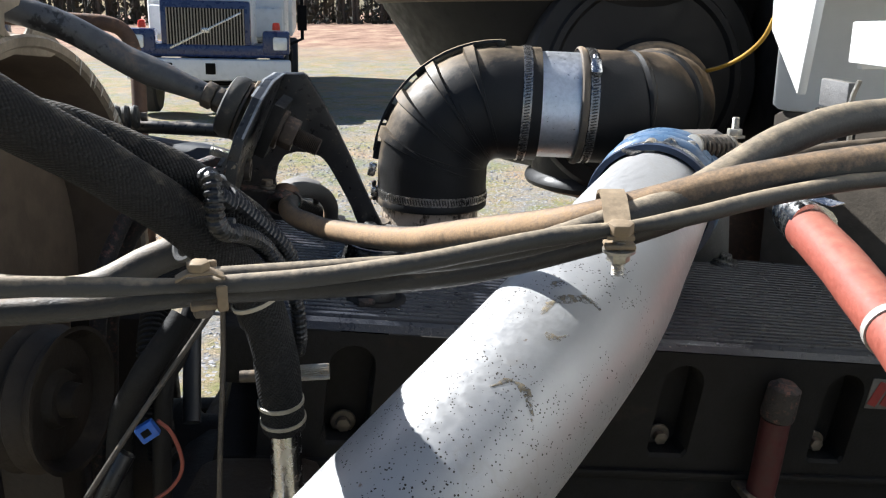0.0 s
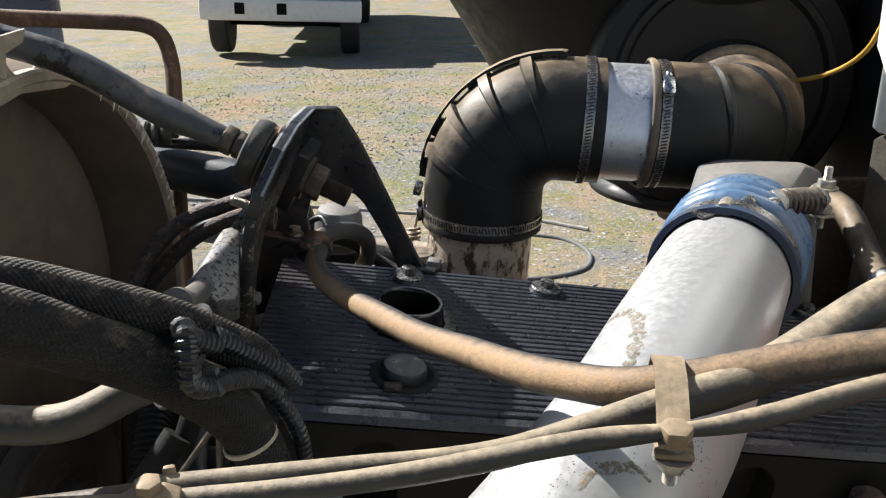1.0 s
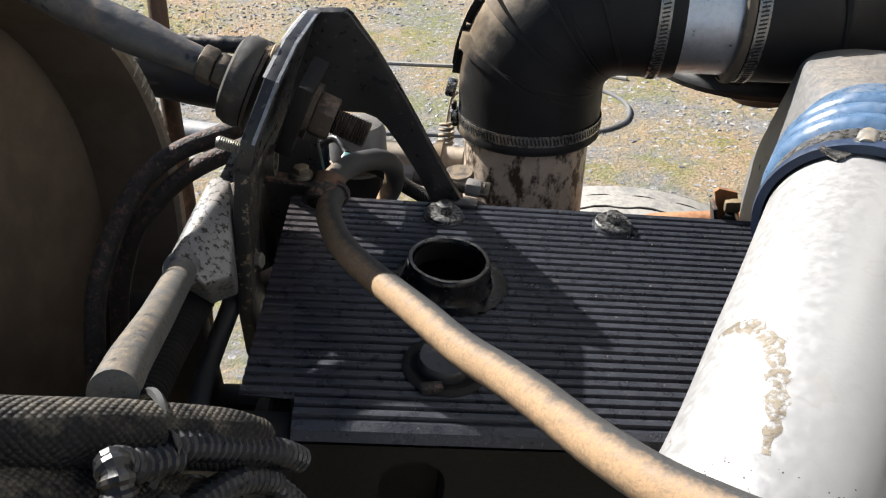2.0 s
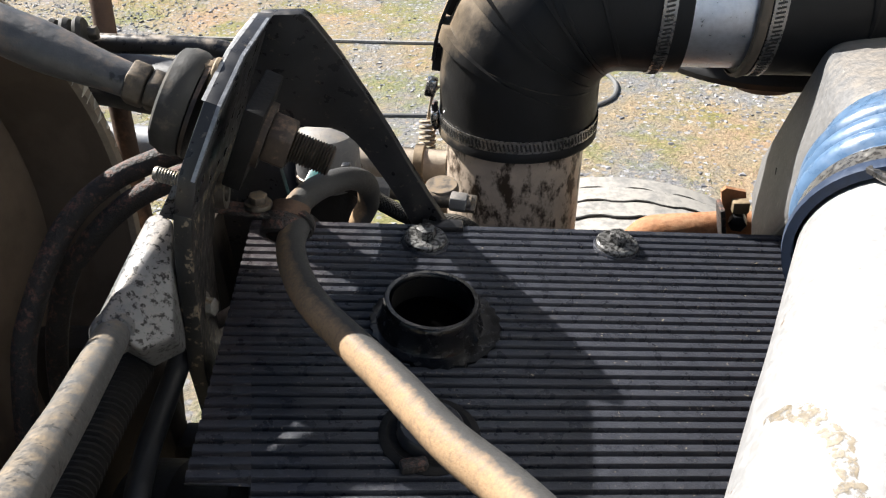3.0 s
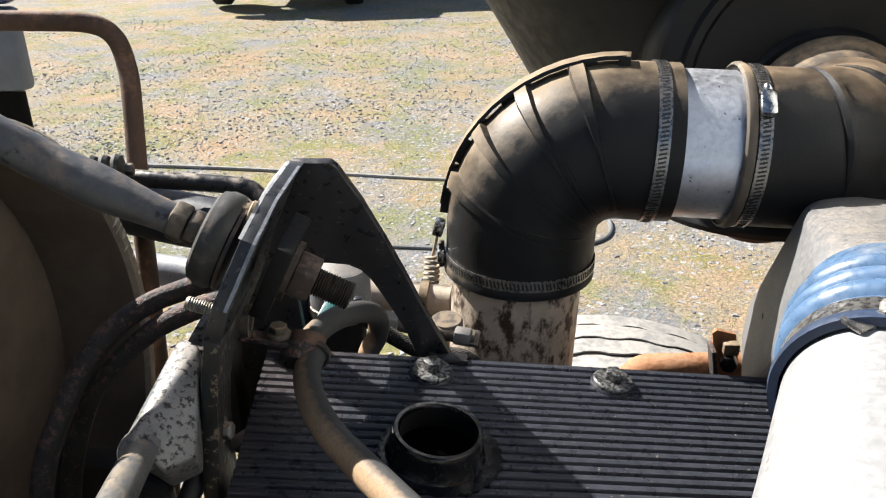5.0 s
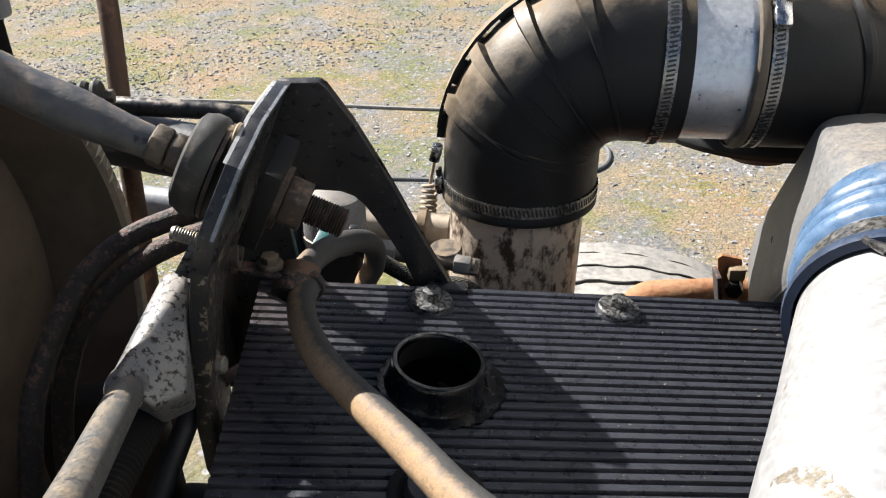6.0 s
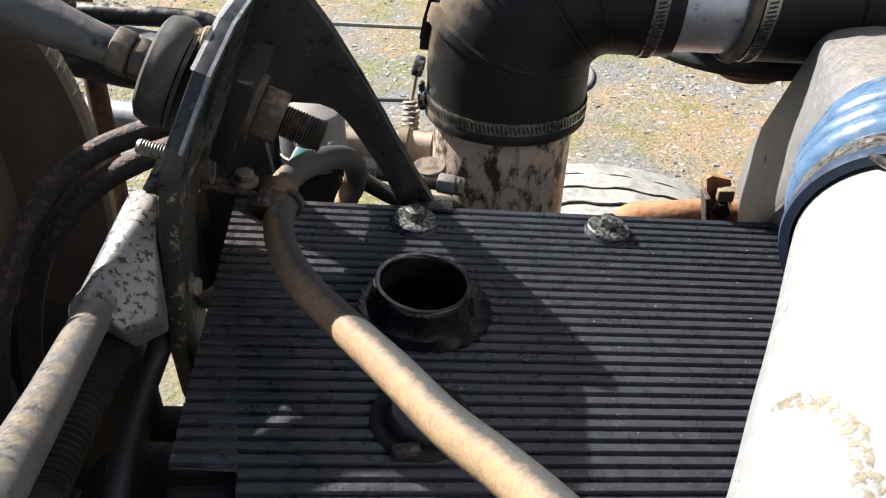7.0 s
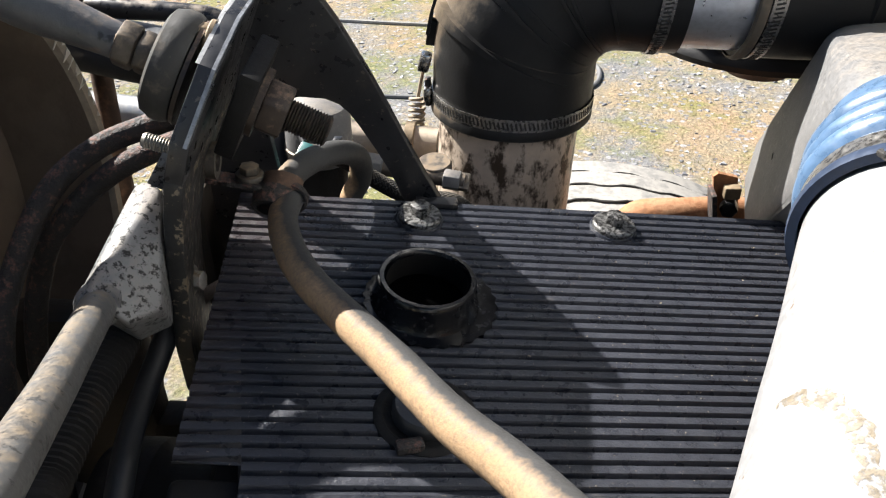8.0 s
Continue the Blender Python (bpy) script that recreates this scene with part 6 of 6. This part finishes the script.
def fan_drive():
    ob = thing("fan_drive", (-0.33, 0.9, 1.1), "dark fan hub and timing case in front of the engine", "engine part")
    m = axis_matrix((-0.36, 0.90, 1.33), (1, 0, 0))
    part("hub", lathe([(0.0, 0.0), (0.06, 0.0), (0.068, 0.015), (0.068, 0.05), (0.05, 0.07), (0.045, 0.16), (0.0, 0.16)], m, 48), GREASY, ob)
    part("lower_pulley", lathe([(0.0, 0.03), (0.05, 0.03), (0.085, 0.02), (0.10, 0.03), (0.09, 0.045), (0.10, 0.06), (0.0, 0.06)], axis_matrix((-0.36, 0.72, 1.22), (1, 0, 0)), 48), GREASY, ob)
    part("case", block((0.10, 0.55, 0.55), Matrix.Translation((-0.25, 0.86, 1.10)), 0.03), GREASY, ob)
    # three added blocks, dark filler that keeps the gaps between hoses black
    part("head_gap_filler", block((0.036, 0.03, 0.11), Matrix.Translation((-0.276, 1.005, 1.548)), 0.006), GREASY, ob)
    part("front_gap_filler", block((0.125, 0.04, 0.32), Matrix.Translation((-0.4095, 1.01, 1.312)), 0.012), GREASY, ob)
    part("lower_gap_filler", block((0.18, 0.04, 0.34), Matrix.Translation((-0.27, 1.01, 1.178)), 0.012), GREASY, ob)
    part("pump_body", block((0.12, 0.12, 0.16), Matrix.Translation((-0.17, 0.66, 1.36)), 0.02), GREASY, ob)
    return ob


fan_drive()
cable("coolant_pipe", [(-0.200, 0.62, 1.612), (-0.215, 0.605, 1.590), (-0.232, 0.60, 1.565), (-0.255, 0.61, 1.52), (-0.27, 0.62, 1.42)], 0.0105, COVER_SIDE, "dark greasy hose hanging beside the engine front", "hose")
cable("coolant_pipe", [(-0.190, 0.65, 1.640), (-0.197, 0.63, 1.610), (-0.2075, 0.62, 1.580), (-0.222, 0.62, 1.545), (-0.240, 0.63, 1.40)], 0.0080, COVER_SIDE, "dark thin hose hanging beside the engine front", "hose")
cable("dipstick_wire", [(-0.160, 0.603, 1.640), (-0.196, 0.587, 1.590), (-0.235, 0.565, 1.535), (-0.275, 0.545, 1.475), (-0.31, 0.53, 1.42)], 0.0022, STEEL, "thin stiff steel cable running down aslant", "cable", seg=8)
cable("dipstick_wire", [(-0.166, 0.61, 1.628), (-0.168, 0.605, 1.58), (-0.172, 0.595, 1.52), (-0.176, 0.585, 1.45), (-0.18, 0.58, 1.38)], 0.0022, STEEL, "thin stiff steel cable hanging straight down", "cable", seg=8)


def wire_plug():
    ob = thing("wire_connector", (-0.24, 0.61, 1.5), "blue plastic connector with a red wire", "connector")
    m = Matrix.Translation((-0.226, 0.590, 1.530)) @ Matrix.Scale(0.68, 4) @ Matrix.Rotation(radians(-30), 4, "Y") @ Matrix.Rotation(radians(15), 4, "Z")
    part("plug", block((0.022, 0.014, 0.020), m, 0.002), PLASTIC_BLUE, ob)
    part("socket", block((0.010, 0.002, 0.008), m @ Matrix.Translation((-0.001, -0.0072, 0)), 0.0004), DARK, ob)
    part("red_wire", sweep(spline([(-0.220, 0.596, 1.536), (-0.211, 0.600, 1.522), (-0.206, 0.602, 1.495), (-0.215, 0.602, 1.475), (-0.235, 0.60, 1.46)]), 0.0016, 8), RED, ob)
    part("black_lead", sweep(spline([(-0.243, 0.588, 1.512), (-0.255, 0.58, 1.49), (-0.275, 0.575, 1.45)]), 0.007, 10), LOOM, ob)


wire_plug()


def sensor():
    ob = thing("ribbed_cap", (-0.10, 0.70, 1.53), "small ribbed metal cap at the engine's front corner", "cap")
    m = axis_matrix((-0.104, 0.640, 1.556), (1, 0.1, 0.02))
    bm = bmesh.new()
    out = []
    for k in range(48):
        a = 2 * math.pi * k / 48
        r = 0.0066 if k % 2 else 0.0058
        out.append((r * math.cos(a), r * math.sin(a)))
    prism(out, 0.024, m, 0, bm)
    part("knurl", bm, ZINC, ob, smooth=0)
    part("stem", sweep([m @ Vector((0, 0, -0.012)), m @ Vector((0, 0, -0.06))], 0.005, 14), STEEL, ob)


sensor()

# ---- behind the engine ----


def far_side():
    pipe = thing("steering_pipe", (-0.2, 1.3, 1.45), "tan dusty steel pipe behind the engine", "pipe")
    part("wall", sweep([Vector((-0.42, 1.315, 1.515)), Vector((-0.22, 1.30, 1.503)), Vector((-0.098, 1.29, 1.497))], 0.019, 28), surface("tan_pipe", (0.46, 0.38, 0.29), 0.65, scale=30, vary=0.2, dust=(0.55, 0.46, 0.36), dust_amount=0.4), pipe)
    part("end_ring", lathe([(0.019, -0.006), (0.023, -0.005), (0.023, 0.005), (0.019, 0.006)], axis_matrix((-0.13, 1.293, 1.499), (1, -0.05, -0.04)), 28), CLIP, pipe)
    mount = thing("rubber_mount", (-0.19, 1.14, 1.5), "grey domed mount behind the bracket", "mount")
    part("dome", lathe([(0.0, 0.045), (0.014, 0.044), (0.026, 0.039), (0.030, 0.03), (0.031, 0.0), (0.031, -0.012), (0.0, -0.012)], axis_matrix((-0.196, 1.135, 1.575), (0.05, 0, 1)), 32), CAST, mount)
    part("base", lathe([(0.0, -0.012), (0.026, -0.012), (0.026, -0.05), (0.030, -0.055), (0.030, -0.14), (0.0, -0.14)], axis_matrix((-0.196, 1.135, 1.575), (0.05, 0, 1)), 32), COVER_SIDE, mount, "black greasy base")
    part("band", lathe([(0.031, -0.006), (0.0325, -0.005), (0.0325, 0.003), (0.031, 0.004)], axis_matrix((-0.196, 1.135, 1.572), (0.05, 0, 1)), 32), STEEL, mount)
    fit = thing("brass_tee", (-0.1, 1.11, 1.52), "grimy steel tee fitting with hex nuts", "fitting")
    a, b = Vector((-0.205, 1.130, 1.566)), Vector((-0.060, 1.118, 1.546))
    w = (b - a).normalized()
    part("run", sweep([a, b], 0.0075, 18), STEEL, fit)
    for d, r, h in ((0.055, 0.0125, 0.030), (0.092, 0.010, 0.012), (0.135, 0.010, 0.016)):
        part("hex", prism(hexagon(r), h, axis_matrix(a + w * d, w, 0.3), 0.001), CAST, fit)
    part("round_body", lathe([(0.0, 0.006), (0.015, 0.006), (0.0165, 0.003), (0.0165, -0.010), (0.0, -0.010)], axis_matrix(a + w * 0.118 + Vector((0, 0.012, 0.004)), (0, -0.1, 1)), 28), STEEL, fit)
    part("wing", block((0.018, 0.006, 0.010), axis_matrix(b, w, 0.5), 0.0015), STEEL, fit)
    cable("braided_hose", [(-0.195, 1.07, 1.600), (-0.165, 1.085, 1.586), (-0.135, 1.088, 1.562), (-0.105, 1.085, 1.548), (-0.07, 1.085, 1.545), (-0.05, 1.10, 1.52)], 0.0078, WOVEN, "black braided hose beside the tee", "hose")
    plug = thing("teal_connector", (-0.19, 1.03, 1.6), "small teal plastic connector on a black lead", "connector")
    part("body", block((0.012, 0.026, 0.012), Matrix.Translation((-0.190, 1.050, 1.604)) @ Matrix.Rotation(radians(35), 4, "X") @ Matrix.Rotation(radians(-20), 4, "Z"), 0.002), TEAL, plug)
    part("lead", sweep(spline([(-0.190, 1.062, 1.612), (-0.205, 1.08, 1.62), (-0.23, 1.09, 1.60), (-0.25, 1.09, 1.55)]), 0.004, 10), LOOM, plug)
    part("latch", block((0.008, 0.008, 0.012), Matrix.Translation((-0.166, 1.082, 1.602)), 0.0015), LOOM, plug)
    spr = thing("return_spring", (-0.135, 1.45, 1.40), "tan dusty coil spring with a hooked end", "spring")
    part("coil", coil((-0.142, 1.455, 1.438), (-0.139, 1.465, 1.478), 0.0095, 0.0026, 5.5), TAN_METAL, spr)
    part("top_hook", sweep(spline([(-0.139, 1.465, 1.476), (-0.135, 1.468, 1.495), (-0.130, 1.468, 1.515), (-0.122, 1.462, 1.525)]), 0.0024, 8), TAN_METAL, spr)
    part("clevis", block((0.018, 0.014, 0.030), Matrix.Translation((-0.142, 1.453, 1.420)), 0.003), TAN_METAL, spr)
    part("lever", block((0.05, 0.012, 0.022), Matrix.Translation((-0.130, 1.45, 1.398)), 0.004), RUST_ORANGE, spr)
    part("frame_pin", sweep([Vector((-0.13, 1.45, 1.40)), Vector((-0.12, 1.45, 1.10))], 0.012, 16), TAN_METAL, spr)
    sc = thing("clamp_tail", (-0.105, 1.25, 1.59), "bright screw end of a clamp on the elbow", "clamp screw")
    part("head", block((0.012, 0.014, 0.020), Matrix.Translation((-0.1065, 1.252, 1.610)) @ Matrix.Rotation(radians(15), 4, "Y"), 0.003), CHROME, sc)
    part("tongue", block((0.006, 0.012, 0.03), Matrix.Translation((-0.104, 1.252, 1.578)), 0.002), DARK_HOSE, sc)
    # frame rail of the truck with its crossing parts
    rail = thing("chassis_rail", (0.2, 1.35, GROUND + 0.55), "dark steel chassis rail under the engine", "chassis")
    part("web", block((1.8, 0.012, 0.27), Matrix.Translation((0.55, 1.36, 1.02)), 0.002), DARK, rail)
    part("top_flange", block((1.8, 0.085, 0.012), Matrix.Translation((0.55, 1.324, 1.155)), 0.002), DARK, rail)
    part("bottom_flange", block((1.8, 0.085, 0.012), Matrix.Translation((0.55, 1.324, 0.885)), 0.002), DARK, rail)
    part("cross_member", block((0.12, 1.0, 0.10), Matrix.Translation((-0.35, 0.90, 0.90)), 0.01), DARK, rail)
    part("axle_beam", block((0.13, 1.9, 0.12), Matrix.Translation((0.13, 0.72, 0.70)), 0.02), DARK, rail)


far_side()


def front_wheel(y, name="front_wheel"):
    ob = thing(name, (0.13, y, GROUND), "truck front wheel with a grey dusty worn tyre", "wheel", "front wheels")
    m = axis_matrix((0.13, y, 0.715), (0, 1, 0))
    prof = [(0.285, -0.10), (0.30, -0.135), (0.38, -0.148), (0.455, -0.142), (0.485, -0.130)]
    for k in range(5):
        a, b = -0.128 + 0.0525 * k, -0.128 + 0.0525 * (k + 1) - 0.0036
        crown = [0.492, 0.499, 0.501, 0.499, 0.492][k]
        prof += [(crown - 0.012 if k else 0.487, a - 0.0005), (crown, a), (crown, b), (crown - 0.012, b + 0.0005)]
    prof += [(0.485, 0.132), (0.455, 0.142), (0.38, 0.148), (0.30, 0.135), (0.285, 0.10)]
    part("tyre", lathe(prof, m, 96), TYRE, ob)
    zig = bmesh.new()
    for k in range(4):
        y0 = -0.128 + 0.0525 * (k + 1) - 0.0018
        rr = [0.4965, 0.501, 0.501, 0.4965][k]
        path = [m @ Vector((rr * math.cos(2 * math.pi * i / 150), rr * math.sin(2 * math.pi * i / 150), y0 + (0.0035 if i % 4 < 2 else -0.0035))) for i in range(151)]
        sweep(path, 0.0024, 6, False, zig)
    part("groove_lining", zig, GROOVE, ob)
    part("rim", lathe([(0.0, -0.02), (0.12, -0.02), (0.16, 0.03), (0.26, 0.05), (0.285, 0.09), (0.288, 0.10), (0.288, -0.10), (0.26, -0.09), (0.0, -0.06)], m, 56), RUST, ob)


front_wheel(1.675)
cable("rusty_bar", [(0.10, 1.37, 1.22), (0.118, 1.36, 1.32), (0.140, 1.35, 1.366), (0.165, 1.345, 1.378), (0.20, 1.342, 1.381), (0.245, 1.35, 1.379), (0.31, 1.36, 1.37)], 0.020, RUST_ORANGE, "orange rusty round bar above the tyre", "bar", wobble=0.06)

# ---- red hose and the cab wall ----


def red_hose():
    ob = thing("red_hose", (0.36, 0.75, 1.55), "faded red hose with a silver taped end and zip tie", "hose")
    path = spline([(0.380, 0.852, 1.620), (0.377, 0.770, 1.608), (0.373, 0.70, 1.595), (0.367, 0.62, 1.580), (0.358, 0.50, 1.545), (0.350, 0.38, 1.48)], 8)
    part("wall", sweep(path, 0.0228, 28, wobble=0.02), RED, ob)
    part("foil_end", sweep([Vector((0.3775, 0.847, 1.6215)), Vector((0.379, 0.868, 1.624)), Vector((0.379, 0.892, 1.626))], [0.0245, 0.0240, 0.0225], 18, wobble=0.35), CHROME, ob, "torn silver tape")
    part("foil_tag", slab_mesh([(0.385, 0.868, 1.647), (0.398, 0.862, 1.650), (0.412, 0.845, 1.648), (0.400, 0.848, 1.644)], (0, 0, 0.001)), CHROME, ob)
    part("zip_tie", lathe([(0.0226, -0.004), (0.0248, -0.004), (0.0248, 0.004), (0.0226, 0.004)], axis_matrix((0.3697, 0.652, 1.5865), (0.09, 0.96, 0.19)), 30, closed=True), LABEL_WHITE, ob, "white zip tie")
    part("black_neck", sweep(spline([(0.373, 0.89, 1.625), (0.374, 0.94, 1.640), (0.372, 1.00, 1.665), (0.362, 1.06, 1.668)]), 0.0135, 22), RUBBER, ob, "black rubber neck")
    return ob


red_hose()


def cab_front():
    ob = thing("cab_front", (0.9, 0.6, GROUND), "white painted cab front wall with seams and hinges", "truck cab")
    # the slanted side stands in for cast shade: the sun only grazes it
    plan = [(0.475, 1.24), (1.27, 0.684), (1.27, -0.39), (2.5, -0.39), (2.5, 1.24)]
    part("wall", prism(plan, 1.60, Matrix.Translation((0, 0, 2.495)), 0.012), WHITE, ob)
    part("firewall", prism([(x + 0.006, y) for x, y in plan], 0.52, Matrix.Translation((0, 0, 1.44)), 0.01), surface("grimy_firewall", (0.10, 0.085, 0.068), 0.8, scale=8, vary=0.4, dust=(0.20, 0.15, 0.10), dust_amount=0.35, bump=0.3, soft=True, spec=0.2), ob)
    part("lower_wall", prism([(x + 0.012, y) for x, y in plan], 0.9, Matrix.Translation((0, 0, 0.745)), 0.01), DARK, ob)
    # added white plates in the shape of sunlit patches on the wall, with webs
    slab([(0.452, 1.195, 1.812), (0.452, 1.088, 1.734), (0.452, 1.064, 1.849), (0.452, 1.05, 2.30), (0.452, 1.25, 2.30)], (0.012, 0, 0), "sunlit_triangle_plate", WHITE, ob, 0.002)
    slab([(0.452, 0.963, 1.782), (0.452, 0.963, 1.826), (0.452, 0.80, 1.830), (0.452, 0.80, 1.782)], (0.012, 0, 0), "sunlit_patch_plate", WHITE, ob, 0.002)
    part("triangle_plate_web", block((0.16, 0.012, 0.40), Matrix.Translation((0.535, 1.075, 2.06)), 0.002), WHITE, ob)
    part("patch_plate_web", block((0.30, 0.012, 0.05), Matrix.Translation((0.61, 0.952, 1.80)), 0.002), WHITE, ob)
    part("panel_seam", block((0.90, 0.006, 0.012), Matrix.Translation((0.873, 0.959, 1.98)) @ Matrix.Rotation(math.atan2(-0.556, 0.795), 4, "Z"), 0.002), WHITE, ob)
    part("hinge_plate", block((0.010, 0.07, 0.032), Matrix.Translation((0.455, 0.985, 1.745)), 0.002), CAST, ob)
    part("latch_box", block((0.022, 0.07, 0.045), Matrix.Translation((0.456, 0.985, 1.705)), 0.004), COVER_SIDE, ob)
    hex_bolt((0.444, 0.98, 1.708), (-1, 0, 0), 0.006, ob, "latch_bolt", ZINC, 0.006)
    part("pull_rod", sweep(spline([(0.452, 0.93, 1.765), (0.448, 0.935, 1.74), (0.45, 0.932, 1.70), (0.452, 0.94, 1.67)]), 0.003, 8), ZINC, ob)
    part("rusty_frame_plate", block((0.20, 0.02, 0.50), Matrix.Translation((0.43, 1.31, 1.37)), 0.004), RUST, ob, "rusty brown frame plate")
    part("far_wall", block((0.04, 0.55, 1.6), Matrix.Translation((0.55, 1.535, 2.30)), 0.01), AIRBOX, ob)
    part("sill", block((0.94, 0.05, 0.06), Matrix.Translation((0.863, 0.948, 1.30)) @ Matrix.Rotation(math.atan2(-0.556, 0.795), 4, "Z"), 0.01), surface("tan_dirty_sill", (0.34, 0.27, 0.19), 0.75, scale=12, vary=0.3, dust=(0.45, 0.36, 0.26), dust_amount=0.4), ob)
    part("floor_support", block((1.0, 1.2, 0.10), Matrix.Translation((1.85, 0.425, 0.26)), 0.02), DARK, ob)
    hex_bolt((0.475, 1.225, 1.853), (-1, 0, 0), 0.007, ob, "cable_bolt", ZINC, 0.006, 0.010)
    return ob


cab_front()

# ---- on the ground and far off ----
cable("ground_cable", [(-6.0, 6.1, GROUND + 0.012), (-4.0, 5.75, GROUND + 0.012), (-2.3, 5.62, GROUND + 0.012), (-1.3, 5.5, GROUND + 0.012), (-0.6, 5.40, GROUND + 0.012), (0.1, 5.33, GROUND + 0.012), (0.5, 5.15, GROUND + 0.012)], 0.014, TYRE, "long grey cable lying on the gravel", "cable", seg=8)
cable("ground_cable", [(-1.4, 4.35, GROUND + 0.012), (-0.56, 4.31, GROUND + 0.012), (-0.1, 4.28, GROUND + 0.012), (0.22, 4.33, GROUND + 0.012), (0.43, 4.48, GROUND + 0.012), (0.47, 4.72, GROUND + 0.012), (0.36, 4.94, GROUND + 0.012), (0.16, 5.02, GROUND + 0.012), (-0.05, 5.05, GROUND + 0.012)], 0.012, surface("grey_ground_cable", (0.14, 0.14, 0.14), 0.7), "grey cable lying in a loop on the gravel", "cable", seg=8)


def far_truck():
    """A heavy truck that faces the camera across the yard; it leans a little."""
    T = Matrix.Translation((-3.66, 13.2, GROUND)) @ Matrix.Rotation(radians(1.8), 4, "Y") @ Matrix.Rotation(radians(9), 4, "Z")
    ob = thing("parked_truck", (-3.66, 13.2, GROUND), "white and navy heavy truck parked on the gravel", "truck")

    def bx(name, size, at, mat, bevel=0.02, parent=None, label=""):
        return part(name, block(size, T @ Matrix.Translation(at), bevel), mat, parent or ob, label)

    bx("bumper", (2.48, 0.28, 0.33), (0, 0.05, 0.75), TRUCK_WHITE, 0.04, label="white steel bumper")
    for x in (-0.62, 0.02):
        bx("tow_recess", (0.15, 0.02, 0.17), (x, -0.095, 0.77), DARK, 0.01)
    bx("lower_nose", (2.30, 0.9, 0.20), (0, 0.55, 1.03), NAVY, 0.04)
    bx("hood", (1.40, 1.5, 1.0), (-0.05, 1.0, 1.45), TRUCK_WHITE, 0.08)
    g = bx("grille_shell", (1.36, 0.14, 0.86), (-0.05, 0.22, 1.36), NAVY, 0.04)
    bx("grille_back", (1.18, 0.02, 0.66), (-0.05, 0.145, 1.34), DARK, 0.0, g)
    for k in range(26):
        bx("grille_bar", (0.018, 0.03, 0.66), (-0.05 - 0.575 + 0.046 * k, 0.130, 1.34), GRILLE, 0.0, g)
    part("grille_sash", block((1.22, 0.02, 0.035), T @ Matrix.Translation((-0.05, 0.105, 1.34)) @ Matrix.Rotation(radians(-27), 4, "Y"), 0.005), CHROME, g)
    bx("grille_badge", (0.12, 0.02, 0.08), (-0.05, 0.095, 1.34), CHROME, 0.01, g)
    for x in (-1.02, 1.02):
        h = bx("headlamp_pod", (0.42, 0.30, 0.36), (x, 0.22, 1.17), NAVY, 0.04)
        part("headlamp", block((0.22, 0.03, 0.20), T @ Matrix.Translation((x + (0.06 if x > 0 else -0.06), 0.058, 1.16)), 0.03), LENS, h)
        part("marker_lamp", lathe([(0.0, 0.12), (0.05, 0.11), (0.062, 0.06), (0.062, 0.0), (0.0, 0.0)], T @ axis_matrix((x, 0.25, 1.36), (0, 0, 1)), 16), RED_LENS, ob, "red marker lamp")
        part("wheel", lathe([(0.0, -0.10), (0.28, -0.12), (0.30, -0.15), (0.46, -0.15), (0.50, -0.11), (0.50, 0.11), (0.46, 0.15), (0.30, 0.15), (0.0, 0.10)], T @ axis_matrix((x * 1.02, 0.80, 0.50), (1, 0, 0)), 36), BLACK_TYRE, ob)
    bx("cab", (2.30, 1.8, 1.75), (0, 2.4, 2.0), TRUCK_WHITE, 0.10)
    bx("windscreen", (2.0, 0.03, 0.72), (0, 1.49, 2.42), surface("dark_glass", (0.02, 0.025, 0.03), 0.08), 0.02)
    bx("cowl", (2.2, 0.6, 0.5), (0, 1.6, 1.45), TRUCK_WHITE, 0.05)
    bx("chassis", (0.9, 8.0, 0.30), (0, 5.0, 0.78), DARK, 0.02)
    bx("front_axle", (2.0, 0.14, 0.14), (0, 0.95, 0.50), DARK, 0.02)
    bx("oil_pan", (0.5, 0.9, 0.3), (0.0, 1.2, 0.62), DARK, 0.05)
    bx("body", (2.45, 5.5, 1.9), (0, 6.6, 2.1), TRUCK_WHITE, 0.05)
    for x in (-1.0, 1.0):
        for y in (6.4, 7.8):
            part("rear_wheel", lathe([(0.0, -0.25), (0.30, -0.27), (0.46, -0.27), (0.50, -0.22), (0.50, 0.22), (0.46, 0.27), (0.0, 0.25)], T @ axis_matrix((x, y, 0.50), (1, 0, 0)), 32), BLACK_TYRE, ob)
    m = part("mirror_arm", sweep([T @ Vector((1.16, 1.5, 2.0)), T @ Vector((1.42, 1.35, 1.9)), T @ Vector((1.42, 1.35, 1.2)), T @ Vector((1.18, 1.2, 1.1))], 0.03, 8), DARK, ob)
    part("mirror", block((0.16, 0.06, 0.42), T @ Matrix.Translation((1.42, 1.33, 1.55)), 0.02), DARK, m)
    bx("step_tank", (0.4, 1.3, 0.5), (1.02, 3.0, 0.75), DARK, 0.08)
    return ob


far_truck()
